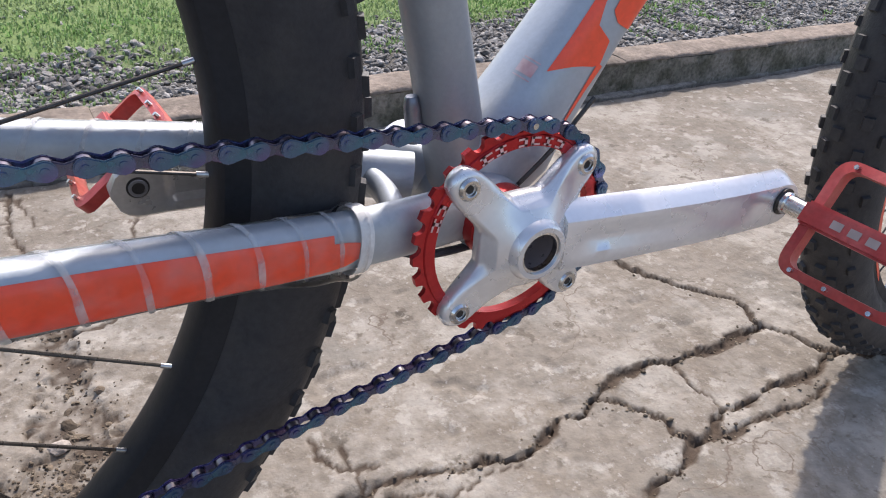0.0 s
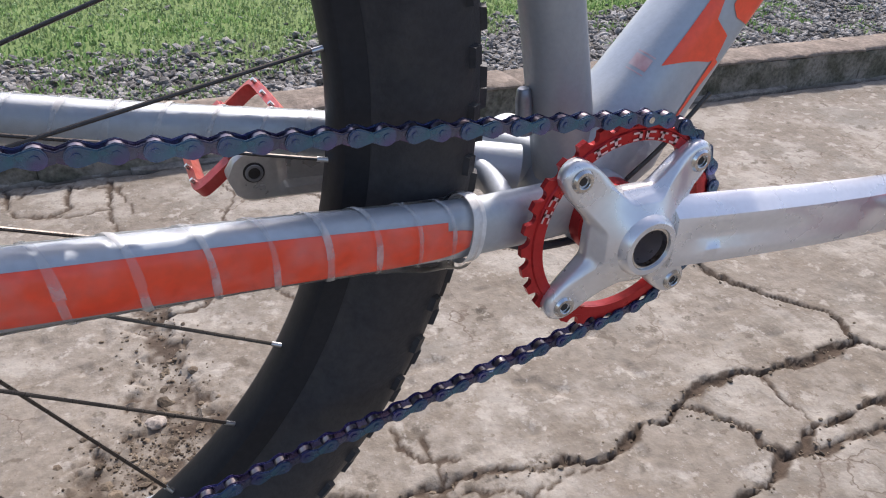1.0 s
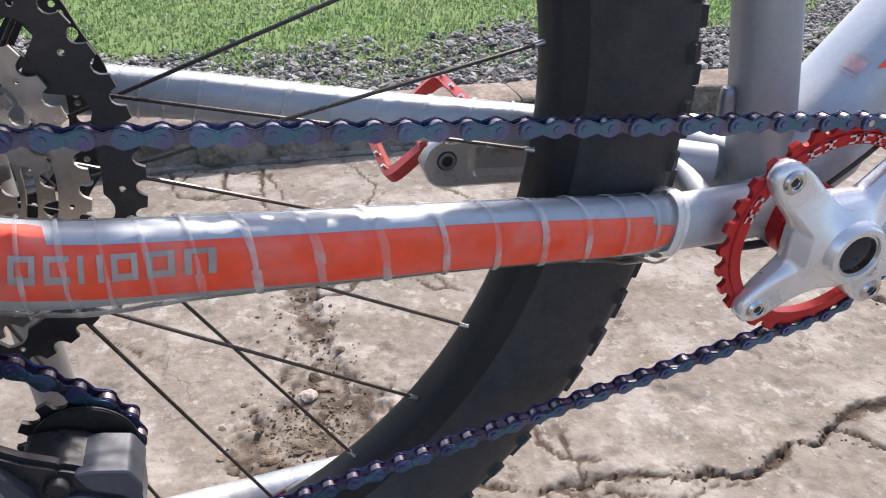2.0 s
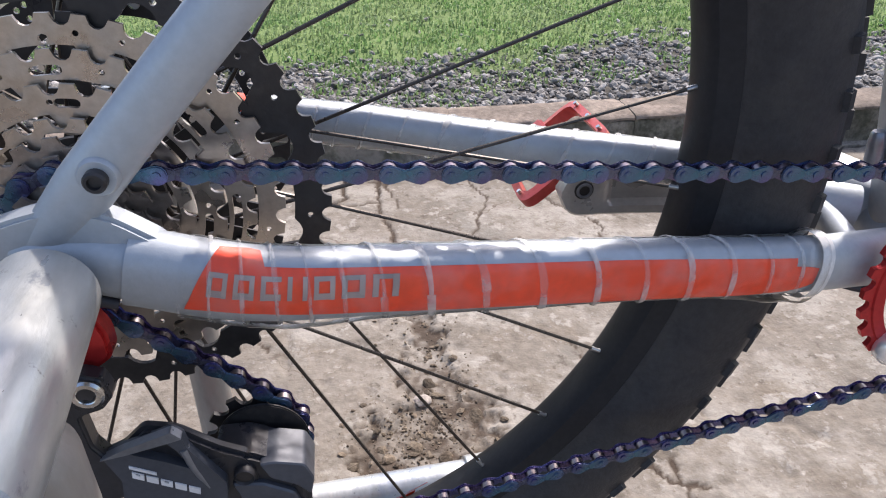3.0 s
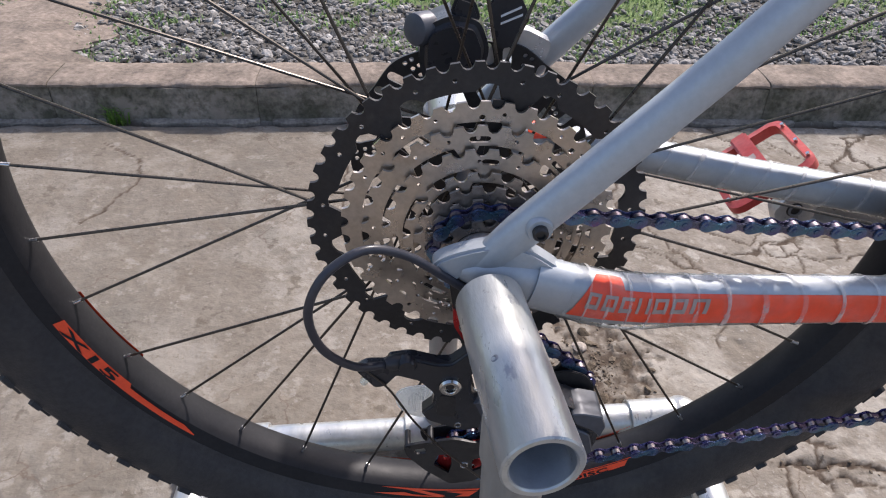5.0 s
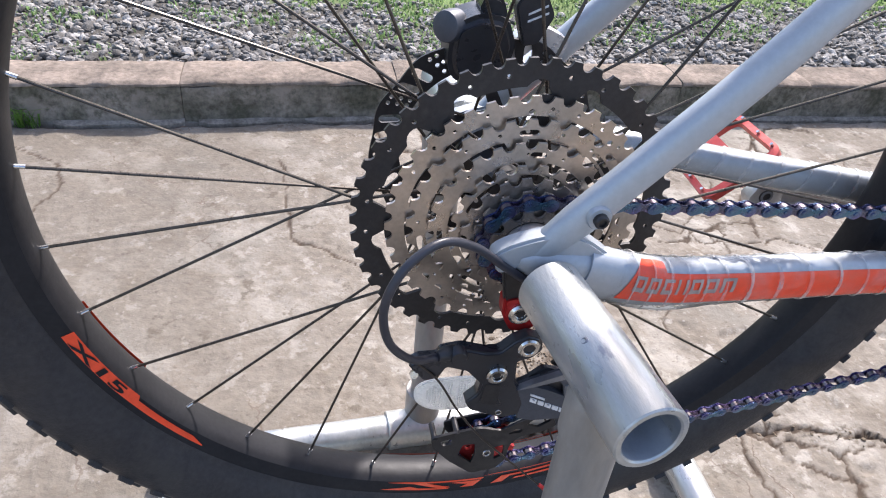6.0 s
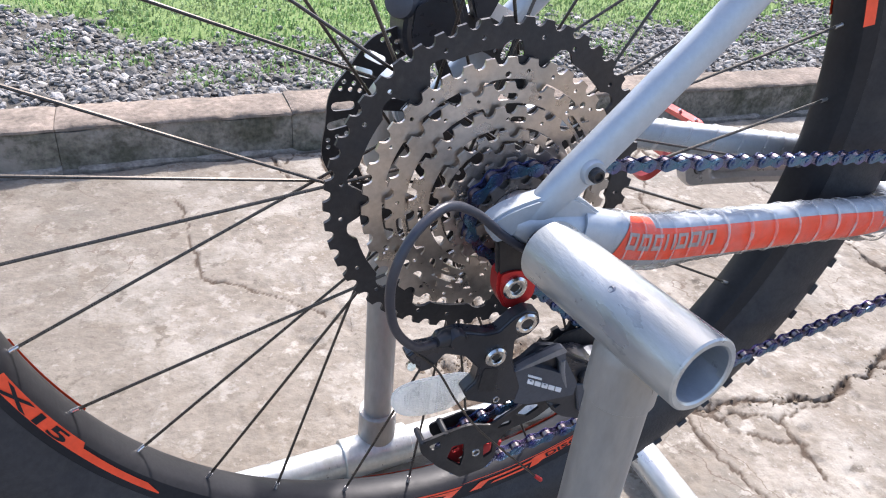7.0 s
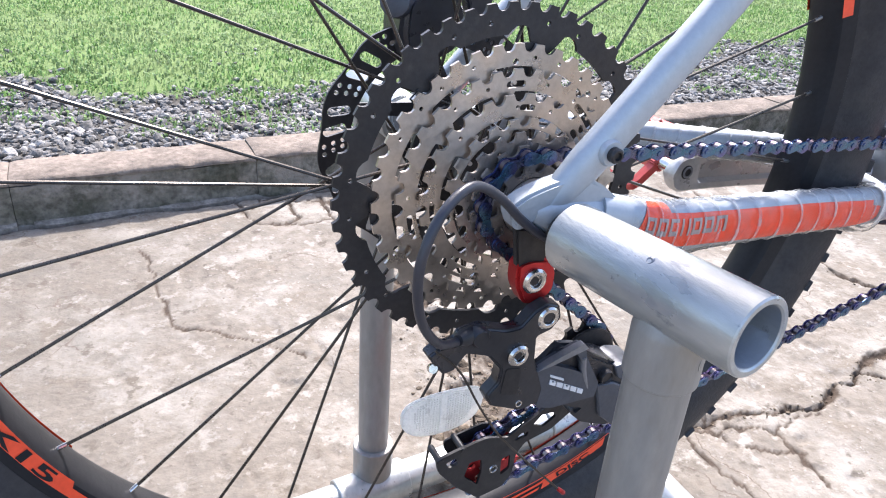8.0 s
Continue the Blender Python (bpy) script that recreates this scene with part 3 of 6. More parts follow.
def slab_height(X, Y):
    wx = X + 0.012 * (value_noise(X, Y, 40, 3) - 0.5) + 0.006 * (value_noise(X, Y, 120, 4) - 0.5)
    wy = Y + 0.012 * (value_noise(X, Y, 40, 5) - 0.5) + 0.006 * (value_noise(X, Y, 120, 6) - 0.5)
    Z = 0.006 * (value_noise(X, Y, 5, 7) - 0.5) + 0.0025 * (value_noise(X, Y, 28, 8) - 0.5) + 0.0012 * (value_noise(X, Y, 110, 9) - 0.5)
    dirt = np.zeros(X.shape)
    for line, w, d in CRACKS:
        q = near_line(wx, wy, line) / (w * (0.12 + 0.50 * value_noise(X, Y, 35, 11) ** 1.3) + 0.0004)
        cut = np.clip((1.25 - q) * 1.9, 0, 1)
        Z -= 0.5 * d * cut
        dirt = np.maximum(dirt, np.clip((1.85 - q) * 1.4, 0, 1))
    q = 1.1 * (value_noise(X, Y, 70, 23) - 0.5) + 0.8 * (value_noise(X, Y, 190, 24) - 0.5) + near_line(wx, wy, SOIL_PATCH) / (0.010 + 0.036 * value_noise(X, Y, 16, 21) + 0.030 * np.clip((0.27 - Y) / 0.05, 0, 1))
    soil = np.clip((1.15 - q) * 2.0, 0, 1)
    Z -= 0.006 * soil
    dirt = np.maximum(dirt, np.clip(soil * 1.4, 0, 1) * np.clip((0.6 * value_noise(X, Y, 45, 22) + 0.7 * value_noise(X, Y, 170, 25) - 0.30) * 2.2, 0.1, 1))
    foot = kerb_line(X) - Y
    gap = np.clip(1.4 - np.abs(foot - 0.012) / (0.010 * (0.3 + value_noise(X, Y, 22, 31))), 0, 1)
    Z -= 0.012 * gap
    dirt = np.maximum(dirt, gap * 0.9)
    pit = np.clip((value_noise(X, Y, 45, 41) - 0.80) * 6, 0, 1) * np.clip(value_noise(X, Y, 4, 42) * 2 - 0.6, 0, 1)
    Z -= 0.004 * pit
    return Z, dirt


def concrete_material():
    m = mat("cracked_concrete", (0.250, 0.220, 0.182), (0.180, 0.155, 0.124), rough=0.92, big=6, small=70, vary=0.22, bump=0.9, bscale=150, patch=0.7, spec=0.2)
    n, l = m.node_tree.nodes, m.node_tree.links
    b = n["Principled BSDF"]
    src = b.inputs["Base Color"].links[0].from_socket
    tc = n.new("ShaderNodeTexCoord")

    def layer(src, scale, lo, hi, colour, strength, detail=6.0):
        t = n.new("ShaderNodeTexNoise")
        t.inputs["Scale"].default_value, t.inputs["Detail"].default_value, t.inputs["Roughness"].default_value = scale, detail, 0.65
        l.new(tc.outputs["Object"], t.inputs["Vector"])
        r = n.new("ShaderNodeMapRange")
        for k, v in zip(("From Min", "From Max", "To Min", "To Max"), (lo, hi, 0, strength)):
            r.inputs[k].default_value = v
        l.new(t.outputs["Fac"], r.inputs["Value"])
        x = n.new("ShaderNodeMix")
        x.data_type = "RGBA"
        l.new(r.outputs["Result"], x.inputs["Factor"])
        l.new(src, x.inputs[6])
        x.inputs[7].default_value = (*colour, 1)
        return x.outputs[2]

    c = layer(src, 7, 0.49, 0.60, (0.325, 0.298, 0.255), 0.95)      # pale worn cement
    c = layer(c, 5, 0.52, 0.66, (0.170, 0.158, 0.135), 0.7)        # grey weathered areas
    c = layer(c, 15, 0.54, 0.66, (0.160, 0.128, 0.094), 0.8)       # brown stains
    c = layer(c, 21, 0.61, 0.66, (0.095, 0.078, 0.058), 0.75, 4.0)  # dark spots as if trodden in
    c = layer(c, 38, 0.53, 0.66, (0.150, 0.126, 0.098), 0.65)      # mottling
    c = layer(c, 30, 0.56, 0.64, (0.375, 0.350, 0.305), 0.75)      # flaked cement skin
    c = layer(c, 95, 0.60, 0.70, (0.13, 0.105, 0.08), 0.75, 3.0)   # small dark pits
    c = layer(c, 150, 0.64, 0.74, (0.42, 0.395, 0.355), 0.5, 2.0)    # pale grains
    # darker, browner concrete towards -x, with a ragged border
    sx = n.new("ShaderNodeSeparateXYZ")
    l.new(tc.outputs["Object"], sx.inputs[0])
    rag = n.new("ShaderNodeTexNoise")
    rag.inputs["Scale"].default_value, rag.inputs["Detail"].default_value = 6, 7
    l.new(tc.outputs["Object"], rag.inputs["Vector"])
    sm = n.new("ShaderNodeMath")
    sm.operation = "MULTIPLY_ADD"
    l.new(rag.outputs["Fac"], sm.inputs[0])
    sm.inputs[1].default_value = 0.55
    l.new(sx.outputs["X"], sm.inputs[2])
    side_tone = n.new("ShaderNodeMapRange")
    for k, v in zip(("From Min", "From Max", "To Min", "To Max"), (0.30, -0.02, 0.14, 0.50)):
        side_tone.inputs[k].default_value = v
    l.new(sm.outputs["Value"], side_tone.inputs["Value"])
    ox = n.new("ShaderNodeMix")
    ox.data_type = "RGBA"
    l.new(side_tone.outputs["Result"], ox.inputs["Factor"])
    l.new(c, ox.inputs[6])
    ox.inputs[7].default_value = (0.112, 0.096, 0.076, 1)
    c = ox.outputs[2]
    # hairline cracks, here and there
    warp = n.new("ShaderNodeTexNoise")
    warp.inputs["Scale"].default_value, warp.inputs["Detail"].default_value = 14, 5
    l.new(tc.outputs["Object"], warp.inputs["Vector"])
    wv = n.new("ShaderNodeMix")
    wv.data_type, wv.blend_type = "RGBA", "ADD"
    wv.inputs["Factor"].default_value = 0.12
    l.new(tc.outputs["Object"], wv.inputs[6])
    l.new(warp.outputs["Color"], wv.inputs[7])
    vo = n.new("ShaderNodeTexVoronoi")
    vo.feature = "DISTANCE_TO_EDGE"
    vo.inputs["Scale"].default_value = 7
    l.new(wv.outputs[2], vo.inputs["Vector"])
    hr = n.new("ShaderNodeMapRange")
    for k, v in zip(("From Min", "From Max", "To Min", "To Max"), (0.003, 0.011, 0.8, 0.0)):
        hr.inputs[k].default_value = v
    l.new(vo.outputs["Distance"], hr.inputs["Value"])
    ms = n.new("ShaderNodeTexNoise")
    ms.inputs["Scale"].default_value = 4.5
    l.new(tc.outputs["Object"], ms.inputs["Vector"])
    mr = n.new("ShaderNodeMapRange")
    for k, v in zip(("From Min", "From Max", "To Min", "To Max"), (0.52, 0.60, 0.0, 1.0)):
        mr.inputs[k].default_value = v
    l.new(ms.outputs["Fac"], mr.inputs["Value"])
    hm = n.new("ShaderNodeMath")
    hm.operation = "MULTIPLY"
    l.new(hr.outputs["Result"], hm.inputs[0])
    l.new(mr.outputs["Result"], hm.inputs[1])
    hx = n.new("ShaderNodeMix")
    hx.data_type = "RGBA"
    l.new(hm.outputs["Value"], hx.inputs["Factor"])
    l.new(c, hx.inputs[6])
    hx.inputs[7].default_value = (0.12, 0.092, 0.07, 1)
    c = hx.outputs[2]
    at = n.new("ShaderNodeAttribute")
    at.attribute_name = "dirt"
    x = n.new("ShaderNodeMix")
    x.data_type = "RGBA"
    l.new(at.outputs["Fac"], x.inputs["Factor"])
    l.new(c, x.inputs[6])
    x.inputs[7].default_value = (0.070, 0.052, 0.038, 1)
    l.new(x.outputs[2], b.inputs["Base Color"])
    return m


def grid_mesh(name, xs, ys, height, material):
    X, Y = np.meshgrid(xs, ys)
    Z, dirt = height(X, Y)
    me = bpy.data.meshes.new(name)
    w = len(xs)
    idx = np.arange(w * len(ys)).reshape(len(ys), w)
    q = np.stack([idx[:-1, :-1], idx[:-1, 1:], idx[1:, 1:], idx[1:, :-1]], -1).reshape(-1, 4)
    me.vertices.add(X.size)
    me.vertices.foreach_set("co", np.stack([X, Y, Z], -1).ravel())
    me.loops.add(q.size)
    me.loops.foreach_set("vertex_index", q.ravel())
    me.polygons.add(len(q))
    me.polygons.foreach_set("loop_start", np.arange(0, q.size, 4))
    me.update()
    me.validate()
    a = me.attributes.new("dirt", "FLOAT", "POINT")
    a.data.foreach_set("value", dirt.ravel())
    return finish(me, material, 60)


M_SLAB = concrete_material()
gx = steps([(-400, -40, 90), (-40, -4, 6), (-4, -1.2, 0.2), (-1.2, -0.7, 0.02), (-0.7, 1.35, 0.0036), (1.35, 2.4, 0.02), (2.4, 6, 0.3), (6, 40, 6), (40, 400, 90)])
gy = steps([(-400, -40, 90), (-40, -3, 6), (-3, -0.5, 0.2), (-0.5, -0.12, 0.02), (-0.12, 0.60, 0.0036), (0.60, 0.96, 0.0055)])
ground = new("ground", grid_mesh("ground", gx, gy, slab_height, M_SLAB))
tagged(ground, "cracked pale pinkish concrete slab with soil in its cracks", "concrete ground", kind="structure")


def bed_height(X, Y):
    rise = np.clip((Y - kerb_line(X) - 0.05) / 0.1, 0, 1)
    Z = 0.047 + 0.012 * rise + 0.02 * (value_noise(X, Y, 3, 51) - 0.5) + 0.012 * (value_noise(X, Y, 14, 52) - 0.5)
    return Z, lawn_mask(X, Y)


def lawn_mask(X, Y):
    """How much grass grows there: none on the gravel strip behind the kerb."""
    edge = 1.30 + 0.10 * (value_noise(X, Y, 2.3, 61) - 0.5) + 0.25 * (value_noise(X, Y, 7, 62) - 0.5) + 0.25 * np.clip(-X, 0, 1.2) * (X < 0)
    edge = edge + 0.20 * np.clip(X - 0.7, 0, 1.5) + 0.9 * np.clip(-X - 0.15, 0, 1.0)
    return np.clip((Y - edge) / 0.12, 0, 1)


def lawn_material():
    m = M_BED
    n, l = m.node_tree.nodes, m.node_tree.links
    b = n["Principled BSDF"]
    src = b.inputs["Base Color"].links[0].from_socket
    at = n.new("ShaderNodeAttribute")
    at.attribute_name = "dirt"
    t = n.new("ShaderNodeTexNoise")
    t.inputs["Scale"].default_value = 45
    r = n.new("ShaderNodeValToRGB")
    r.color_ramp.elements[0].color, r.color_ramp.elements[1].color = (0.11, 0.165, 0.055, 1), (0.185, 0.245, 0.10, 1)
    l.new(t.outputs["Fac"], r.inputs["Fac"])
    x = n.new("ShaderNodeMix")
    x.data_type = "RGBA"
    l.new(at.outputs["Fac"], x.inputs["Factor"])
    l.new(src, x.inputs[6])
    l.new(r.outputs["Color"], x.inputs[7])
    l.new(x.outputs[2], b.inputs["Base Color"])
    return m


bx = steps([(-400, -40, 90), (-40, -4, 6), (-4, -1.5, 0.25), (-1.5, 3.2, 0.025), (3.2, 6, 0.25), (6, 40, 6), (40, 400, 90)])
by = steps([(0.93, 1.7, 0.02), (1.7, 4, 0.1), (4, 40, 4), (40, 600, 110)])
lawn = new("lawn_ground", grid_mesh("lawn_ground", bx, by, bed_height, lawn_material()))
tagged(lawn, "dark gravel bed that runs into a green lawn", "lawn", kind="structure")


def pebble_shapes(rng, count):
    out = []
    for k in range(count):
        bm = bmesh.new()
        bmesh.ops.create_icosphere(bm, subdivisions=1 if k % 3 else 2, radius=1.0)
        for v in bm.verts:
            v.co *= 1 + 0.35 * (rng.rand() - 0.5)
        bm.verts.ensure_lookup_table()
        vs = np.array([v.co[:] for v in bm.verts]) * np.array([1, 0.6 + 0.35 * rng.rand(), 0.4 + 0.35 * rng.rand()])
        out.append((vs, np.array([[v.index for v in f.verts] for f in bm.faces])))
        bm.free()
    return out


def scatter(name, places, sizes, rng, material, sink=0.25, smooth=0):
    """Loose stones of many shapes in one mesh."""
    shapes = pebble_shapes(rng, 12)
    V, F, base = [], [], 0
    for (x, y, z), s in zip(places, sizes):
        vs, fs = shapes[rng.randint(12)]
        a, t = rng.rand() * 6.28, (rng.rand(2) - 0.5) * 0.9
        ca, sa = math.cos(a), math.sin(a)
        R = np.array([[ca, -sa, t[0]], [sa, ca, t[1]], [-t[0], -t[1], 1]])
        p = vs @ R.T * s + np.array([x, y, z + s * sink])
        V.append(p)
        F.append(fs + base)
        base += len(vs)
    V, F = np.concatenate(V), np.concatenate(F)
    return raw_mesh(name, V.tolist(), F.tolist(), material, smooth)


rng = np.random.RandomState(5)
N = 30000
px = rng.uniform(-1.35, 3.0, N)
py = kerb_line(px) + KERB_D + rng.beta(1.0, 1.6, N) * 0.95
keep = (rng.rand(N) > lawn_mask(px, py) * 0.985)
px, py = px[keep], py[keep]
pz = bed_height(px, py)[0]
gravel = new("gravel", scatter("gravel", list(zip(px, py, pz)), 0.0034 + 0.0150 * rng.beta(1.0, 4.2, len(px)), rng, M_GRAVEL))
tagged(gravel, "loose grey gravel along the back of the kerb", "gravel", kind="stuff")


def blades(name, xs, ys, zs, lengths, widths, rng, material):
    """Bent blades of grass, two quads and a tip each, in one mesh."""
    n = len(xs)
    a, lean = rng.rand(n) * 6.28, 0.25 + 0.6 * rng.rand(n)
    d = np.stack([np.cos(a), np.sin(a), np.zeros(n)], -1)
    s = np.stack([-np.sin(a), np.cos(a), np.zeros(n)], -1)
    base = np.stack([xs, ys, zs], -1)
    L, W, e = lengths[:, None], widths[:, None], lean[:, None]
    up = np.array([0, 0, 1.0])
    mid = base + up * L * 0.6 + d * L * e * 0.3
    tip = base + up * L * (1 - 0.35 * e) + d * L * e
    V = np.stack([base - s * W, base + s * W, mid + s * W * 0.8, mid - s * W * 0.8, tip], 1).reshape(-1, 3)
    i = np.arange(n)[:, None] * 5
    me = bpy.data.meshes.new(name)
    faces = [tuple(q) for q in (i + np.array([[0, 1, 2, 3]])).tolist()] + [tuple(q) for q in (i + np.array([[3, 2, 4]])).tolist()]
    me.from_pydata(V.tolist(), [], faces)
    return finish(me, material, 0)


N = 150000
gx_, gy_ = rng.uniform(-1.6, 4.2, N), 1.02 + rng.beta(1.0, 1.5, N) * 2.9
dens = lawn_mask(gx_, gy_) * (0.55 + 0.45 * value_noise(gx_, gy_, 9, 71))
tuft = np.clip((value_noise(gx_, gy_, 11, 72) - 0.56) * 4, 0, 1) * np.clip((gy_ - kerb_line(gx_) - 0.13) / 0.10, 0, 1)
spots = [(-0.67, 1.05), (-0.53, 1.05), (0.06, 1.17), (-0.03, 1.11), (-0.08, 1.13), (0.21, 1.09), (0.1, 1.22), (0.31, 1.05), (0.26, 1.12), (0.41, 1.12), (0.13, 1.26), (0.02, 1.15), (-0.06, 1.16), (0.09, 1.18)]
for sx_, sy_ in spots:      # weeds that came up through the gravel
    tuft = np.maximum(tuft, np.clip(1.3 - np.hypot(gx_ - sx_, gy_ - sy_) / 0.055, 0, 1))
keep = rng.rand(N) < np.maximum(dens, tuft * 0.75)
gx_, gy_ = gx_[keep], gy_[keep]
gz_ = bed_height(gx_, gy_)[0]
grass = new("grass", blades("grass", gx_, gy_, gz_, 0.007 + 0.012 * rng.rand(len(gx_)), 0.0014 + 0.0018 * rng.rand(len(gx_)), rng, M_GRASS))
tagged(grass, "short green lawn grass and weeds creeping over gravel", "grass", kind="stuff")

# rubble and soil crumbs in the broken strip of the slab
N = 700
t_ = rng.rand(N) * (len(SOIL_PATCH) - 1)
i_ = t_.astype(int)
P_ = np.array(SOIL_PATCH)
rp = P_[i_] + (P_[np.minimum(i_ + 1, len(P_) - 1)] - P_[i_]) * (t_ - i_)[:, None] + rng.normal(0, 0.022, (N, 2))
lower = rng.rand(N) < 0.45
rp[lower] = np.array([0.155, 0.215]) + rng.normal(0, 1, (lower.sum(), 2)) * np.array([0.035, 0.028])
rs = 0.0007 + 0.0036 * rng.beta(1.0, 5.0, N)
rz = slab_height(rp[:, 0], rp[:, 1])[0]
rubble = new("rubble", scatter("rubble", list(zip(rp[:, 0], rp[:, 1], rz)), rs, rng, M_RUBBLE))
tagged(rubble, "brown crumbs of broken concrete and soil", "rubble", kind="stuff")
# larger flat lumps, half sunk in the soil
N = 46
lump = np.array([0.165, 0.205]) + rng.normal(0, 1, (N, 2)) * np.array([0.038, 0.036])
lump[:16] = np.array([0.188, 0.36]) + rng.normal(0, 1, (16, 2)) * np.array([0.012, 0.07])
lz = slab_height(lump[:, 0], lump[:, 1])[0]
lumps = new("concrete_lumps", scatter("concrete_lumps", list(zip(lump[:, 0], lump[:, 1], lz)), 0.004 + 0.007 * rng.beta(1, 2.5, N), rng, M_RUBBLE, sink=-0.1))
tagged(lumps, "lumps of broken concrete half sunk in soil", "rubble", kind="stuff")
N = 260
k_ = rng.randint(0, 9, N)
cp = []
for k in range(N):
    line = CRACKS[(0, 2, 3, 4, 5, 6, 7, 2, 6)[k_[k]]][0]
    j = rng.randint(len(line) - 1)
    u = rng.rand()
    cp.append([line[j][c] * (1 - u) + line[j + 1][c] * u + rng.normal(0, 0.006) for c in (0, 1)])
cp = np.array(cp)
cz = slab_height(cp[:, 0], cp[:, 1])[0]
crumbs = new("crack_crumbs", scatter("crack_crumbs", list(zip(cp[:, 0], cp[:, 1], cz)), 0.001 + 0.0035 * rng.beta(1.0, 4, N), rng, M_RUBBLE))
tagged(crumbs, "crumbs of concrete lying in the cracks", "rubble", kind="stuff")

bm = bmesh.new()
bmesh.ops.create_icosphere(bm, subdivisions=3, radius=0.0095)
for v in bm.verts:
    v.co *= 1 + 0.45 * (noise.noise(v.co * 70) + 0.4 * noise.noise(v.co * 220))
    v.co = Vector((v.co.x * 1.05 + 0.170, v.co.y * 0.85 + 0.268, v.co.z * 0.55 + 0.0))
stone = new("stone", to_mesh("stone", bm, M_STONE, 40))
tagged(stone, "pale broken stone lying on soil between slab pieces", "stone")


def kerb_block(x0, x1, seed):
    """A cast kerb stone: rough stained face below a thin worn topping that juts out a little."""
    r = np.random.RandomState(seed)
    H, D = KERB_H, KERB_D
    nx = 34
    sec = [(0.0, -0.03), (0.0, 0.012), (0.001, 0.026), (0.0015, 0.040), (0.003, H - 0.013), (0.004, H - 0.0105), (-0.0015, H - 0.0085), (-0.001, H - 0.004), (0.004, H - 0.0008), (0.012, H), (0.035, H + 0.001), (0.07, H + 0.0005), (D - 0.01, H), (D, H - 0.01), (D, -0.03)]
    tilt, drop = (r.rand() - 0.5) * 0.004, (r.rand() - 0.5) * 0.003
    V, F = [], []
    for i in range(nx + 1):
        x = x0 + (x1 - x0) * i / nx
        e = 0.0022 if i in (0, nx) else 0.0
        chip = max(0.0, noise.noise(Vector((x * 11, seed * 3.1, 0))) + 0.5 * noise.noise(Vector((x * 33, seed * 3.1, 4))) - 0.12) * 0.026
        for y, z in sec:
            j = noise.noise(Vector((x * 34, y * 40, z * 60 + seed))) * 0.0028 + noise.noise(Vector((x * 6, y * 9, seed))) * 0.003
            cut = chip if y < 0.013 and z > H - 0.012 else 0.0
            V.append((x, kerb_line(x) + y + e * (y < 0.01) + j + cut * 0.7, z - e * (z > 0.05) + tilt * (i / nx - 0.5) + drop * (z > 0.03) - cut * 0.35 + j * 0.4))
    m = len(sec)
    for i in range(nx):
        for k in range(m - 1):
            a = i * m + k
            F.append((a, a + m, a + m + 1, a + 1))
    F.append(tuple(range(m)))
    F.append(tuple(range(nx * m, nx * m + m))[::-1])
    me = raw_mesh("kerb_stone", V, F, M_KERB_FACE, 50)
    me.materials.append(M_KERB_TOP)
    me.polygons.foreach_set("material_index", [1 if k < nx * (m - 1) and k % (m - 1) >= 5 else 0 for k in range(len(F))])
    return me


kerb_ends = [-14, -11, -8.5, -6.5, -4.8, -3.4, -2.4, -1.75, -1.1, -0.72, -0.335, 0.062, 0.31, 0.655, 0.95, 1.45, 1.95, 2.5, 3.1, 3.8, 5, 6.5, 8.5, 11, 14]
kerb = new("kerb", raw_mesh("kerb_bed", [(x, float(kerb_line(x)) + y, z) for x in (-14, -0.36, 0.05, 14) for y, z in ((0.012, -0.05), (0.012, 0.03), (0.09, 0.03), (0.09, -0.05))],
                            [(k + a, k + 4 + a, k + 4 + (a + 1) % 4, k + (a + 1) % 4) for k in (0, 4, 8) for a in range(3)], M_SOIL))
tagged(kerb, "row of worn cement kerb stones with dark algae stains", "kerb", kind="structure")
for i, (a, b) in enumerate(zip(kerb_ends, kerb_ends[1:])):
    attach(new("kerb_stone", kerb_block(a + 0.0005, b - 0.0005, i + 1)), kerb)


def ledge(x0, x1, seed):
    """A broken strip of aged mortar along the kerb's foot."""
    n = max(6, int((x1 - x0) / 0.012))
    V, F = [], []
    for i in range(n + 1):
        x = x0 + (x1 - x0) * i / n
        e = min(1.0, i / 2, (n - i) / 2)
        wd = (0.013 + 0.009 * noise.noise(Vector((x * 20, seed, 0)))) * (0.35 + 0.65 * e)
        ht = 0.0022 + 0.0015 * noise.noise(Vector((x * 26, seed, 3)))
        y = float(kerb_line(x))
        V += [(x, y - wd, -0.012), (x, y - wd - 0.001, ht * 0.4), (x, y - wd + 0.003, ht), (x, y + 0.004, ht + 0.003), (x, y + 0.004, -0.012)]
    for i in range(n):
        F += [(i * 5 + k, i * 5 + 5 + k, i * 5 + 6 + k, i * 5 + 1 + k) for k in range(4)]
    F += [tuple(range(5)), tuple(range(n * 5, n * 5 + 5))[::-1]]
    return raw_mesh("mortar_ledge", V, F, M_MORTAR, 40)


for i, (a, b) in enumerate([(-1.3, -0.98), (-0.94, -0.62), (-0.56, -0.335), (-0.31, -0.14), (-0.115, 0.02), (0.20, 0.42), (0.50, 0.72), (0.80, 1.2), (1.3, 1.7)]):
    attach(new("mortar_ledge", ledge(a, b, i * 7.3)), kerb)

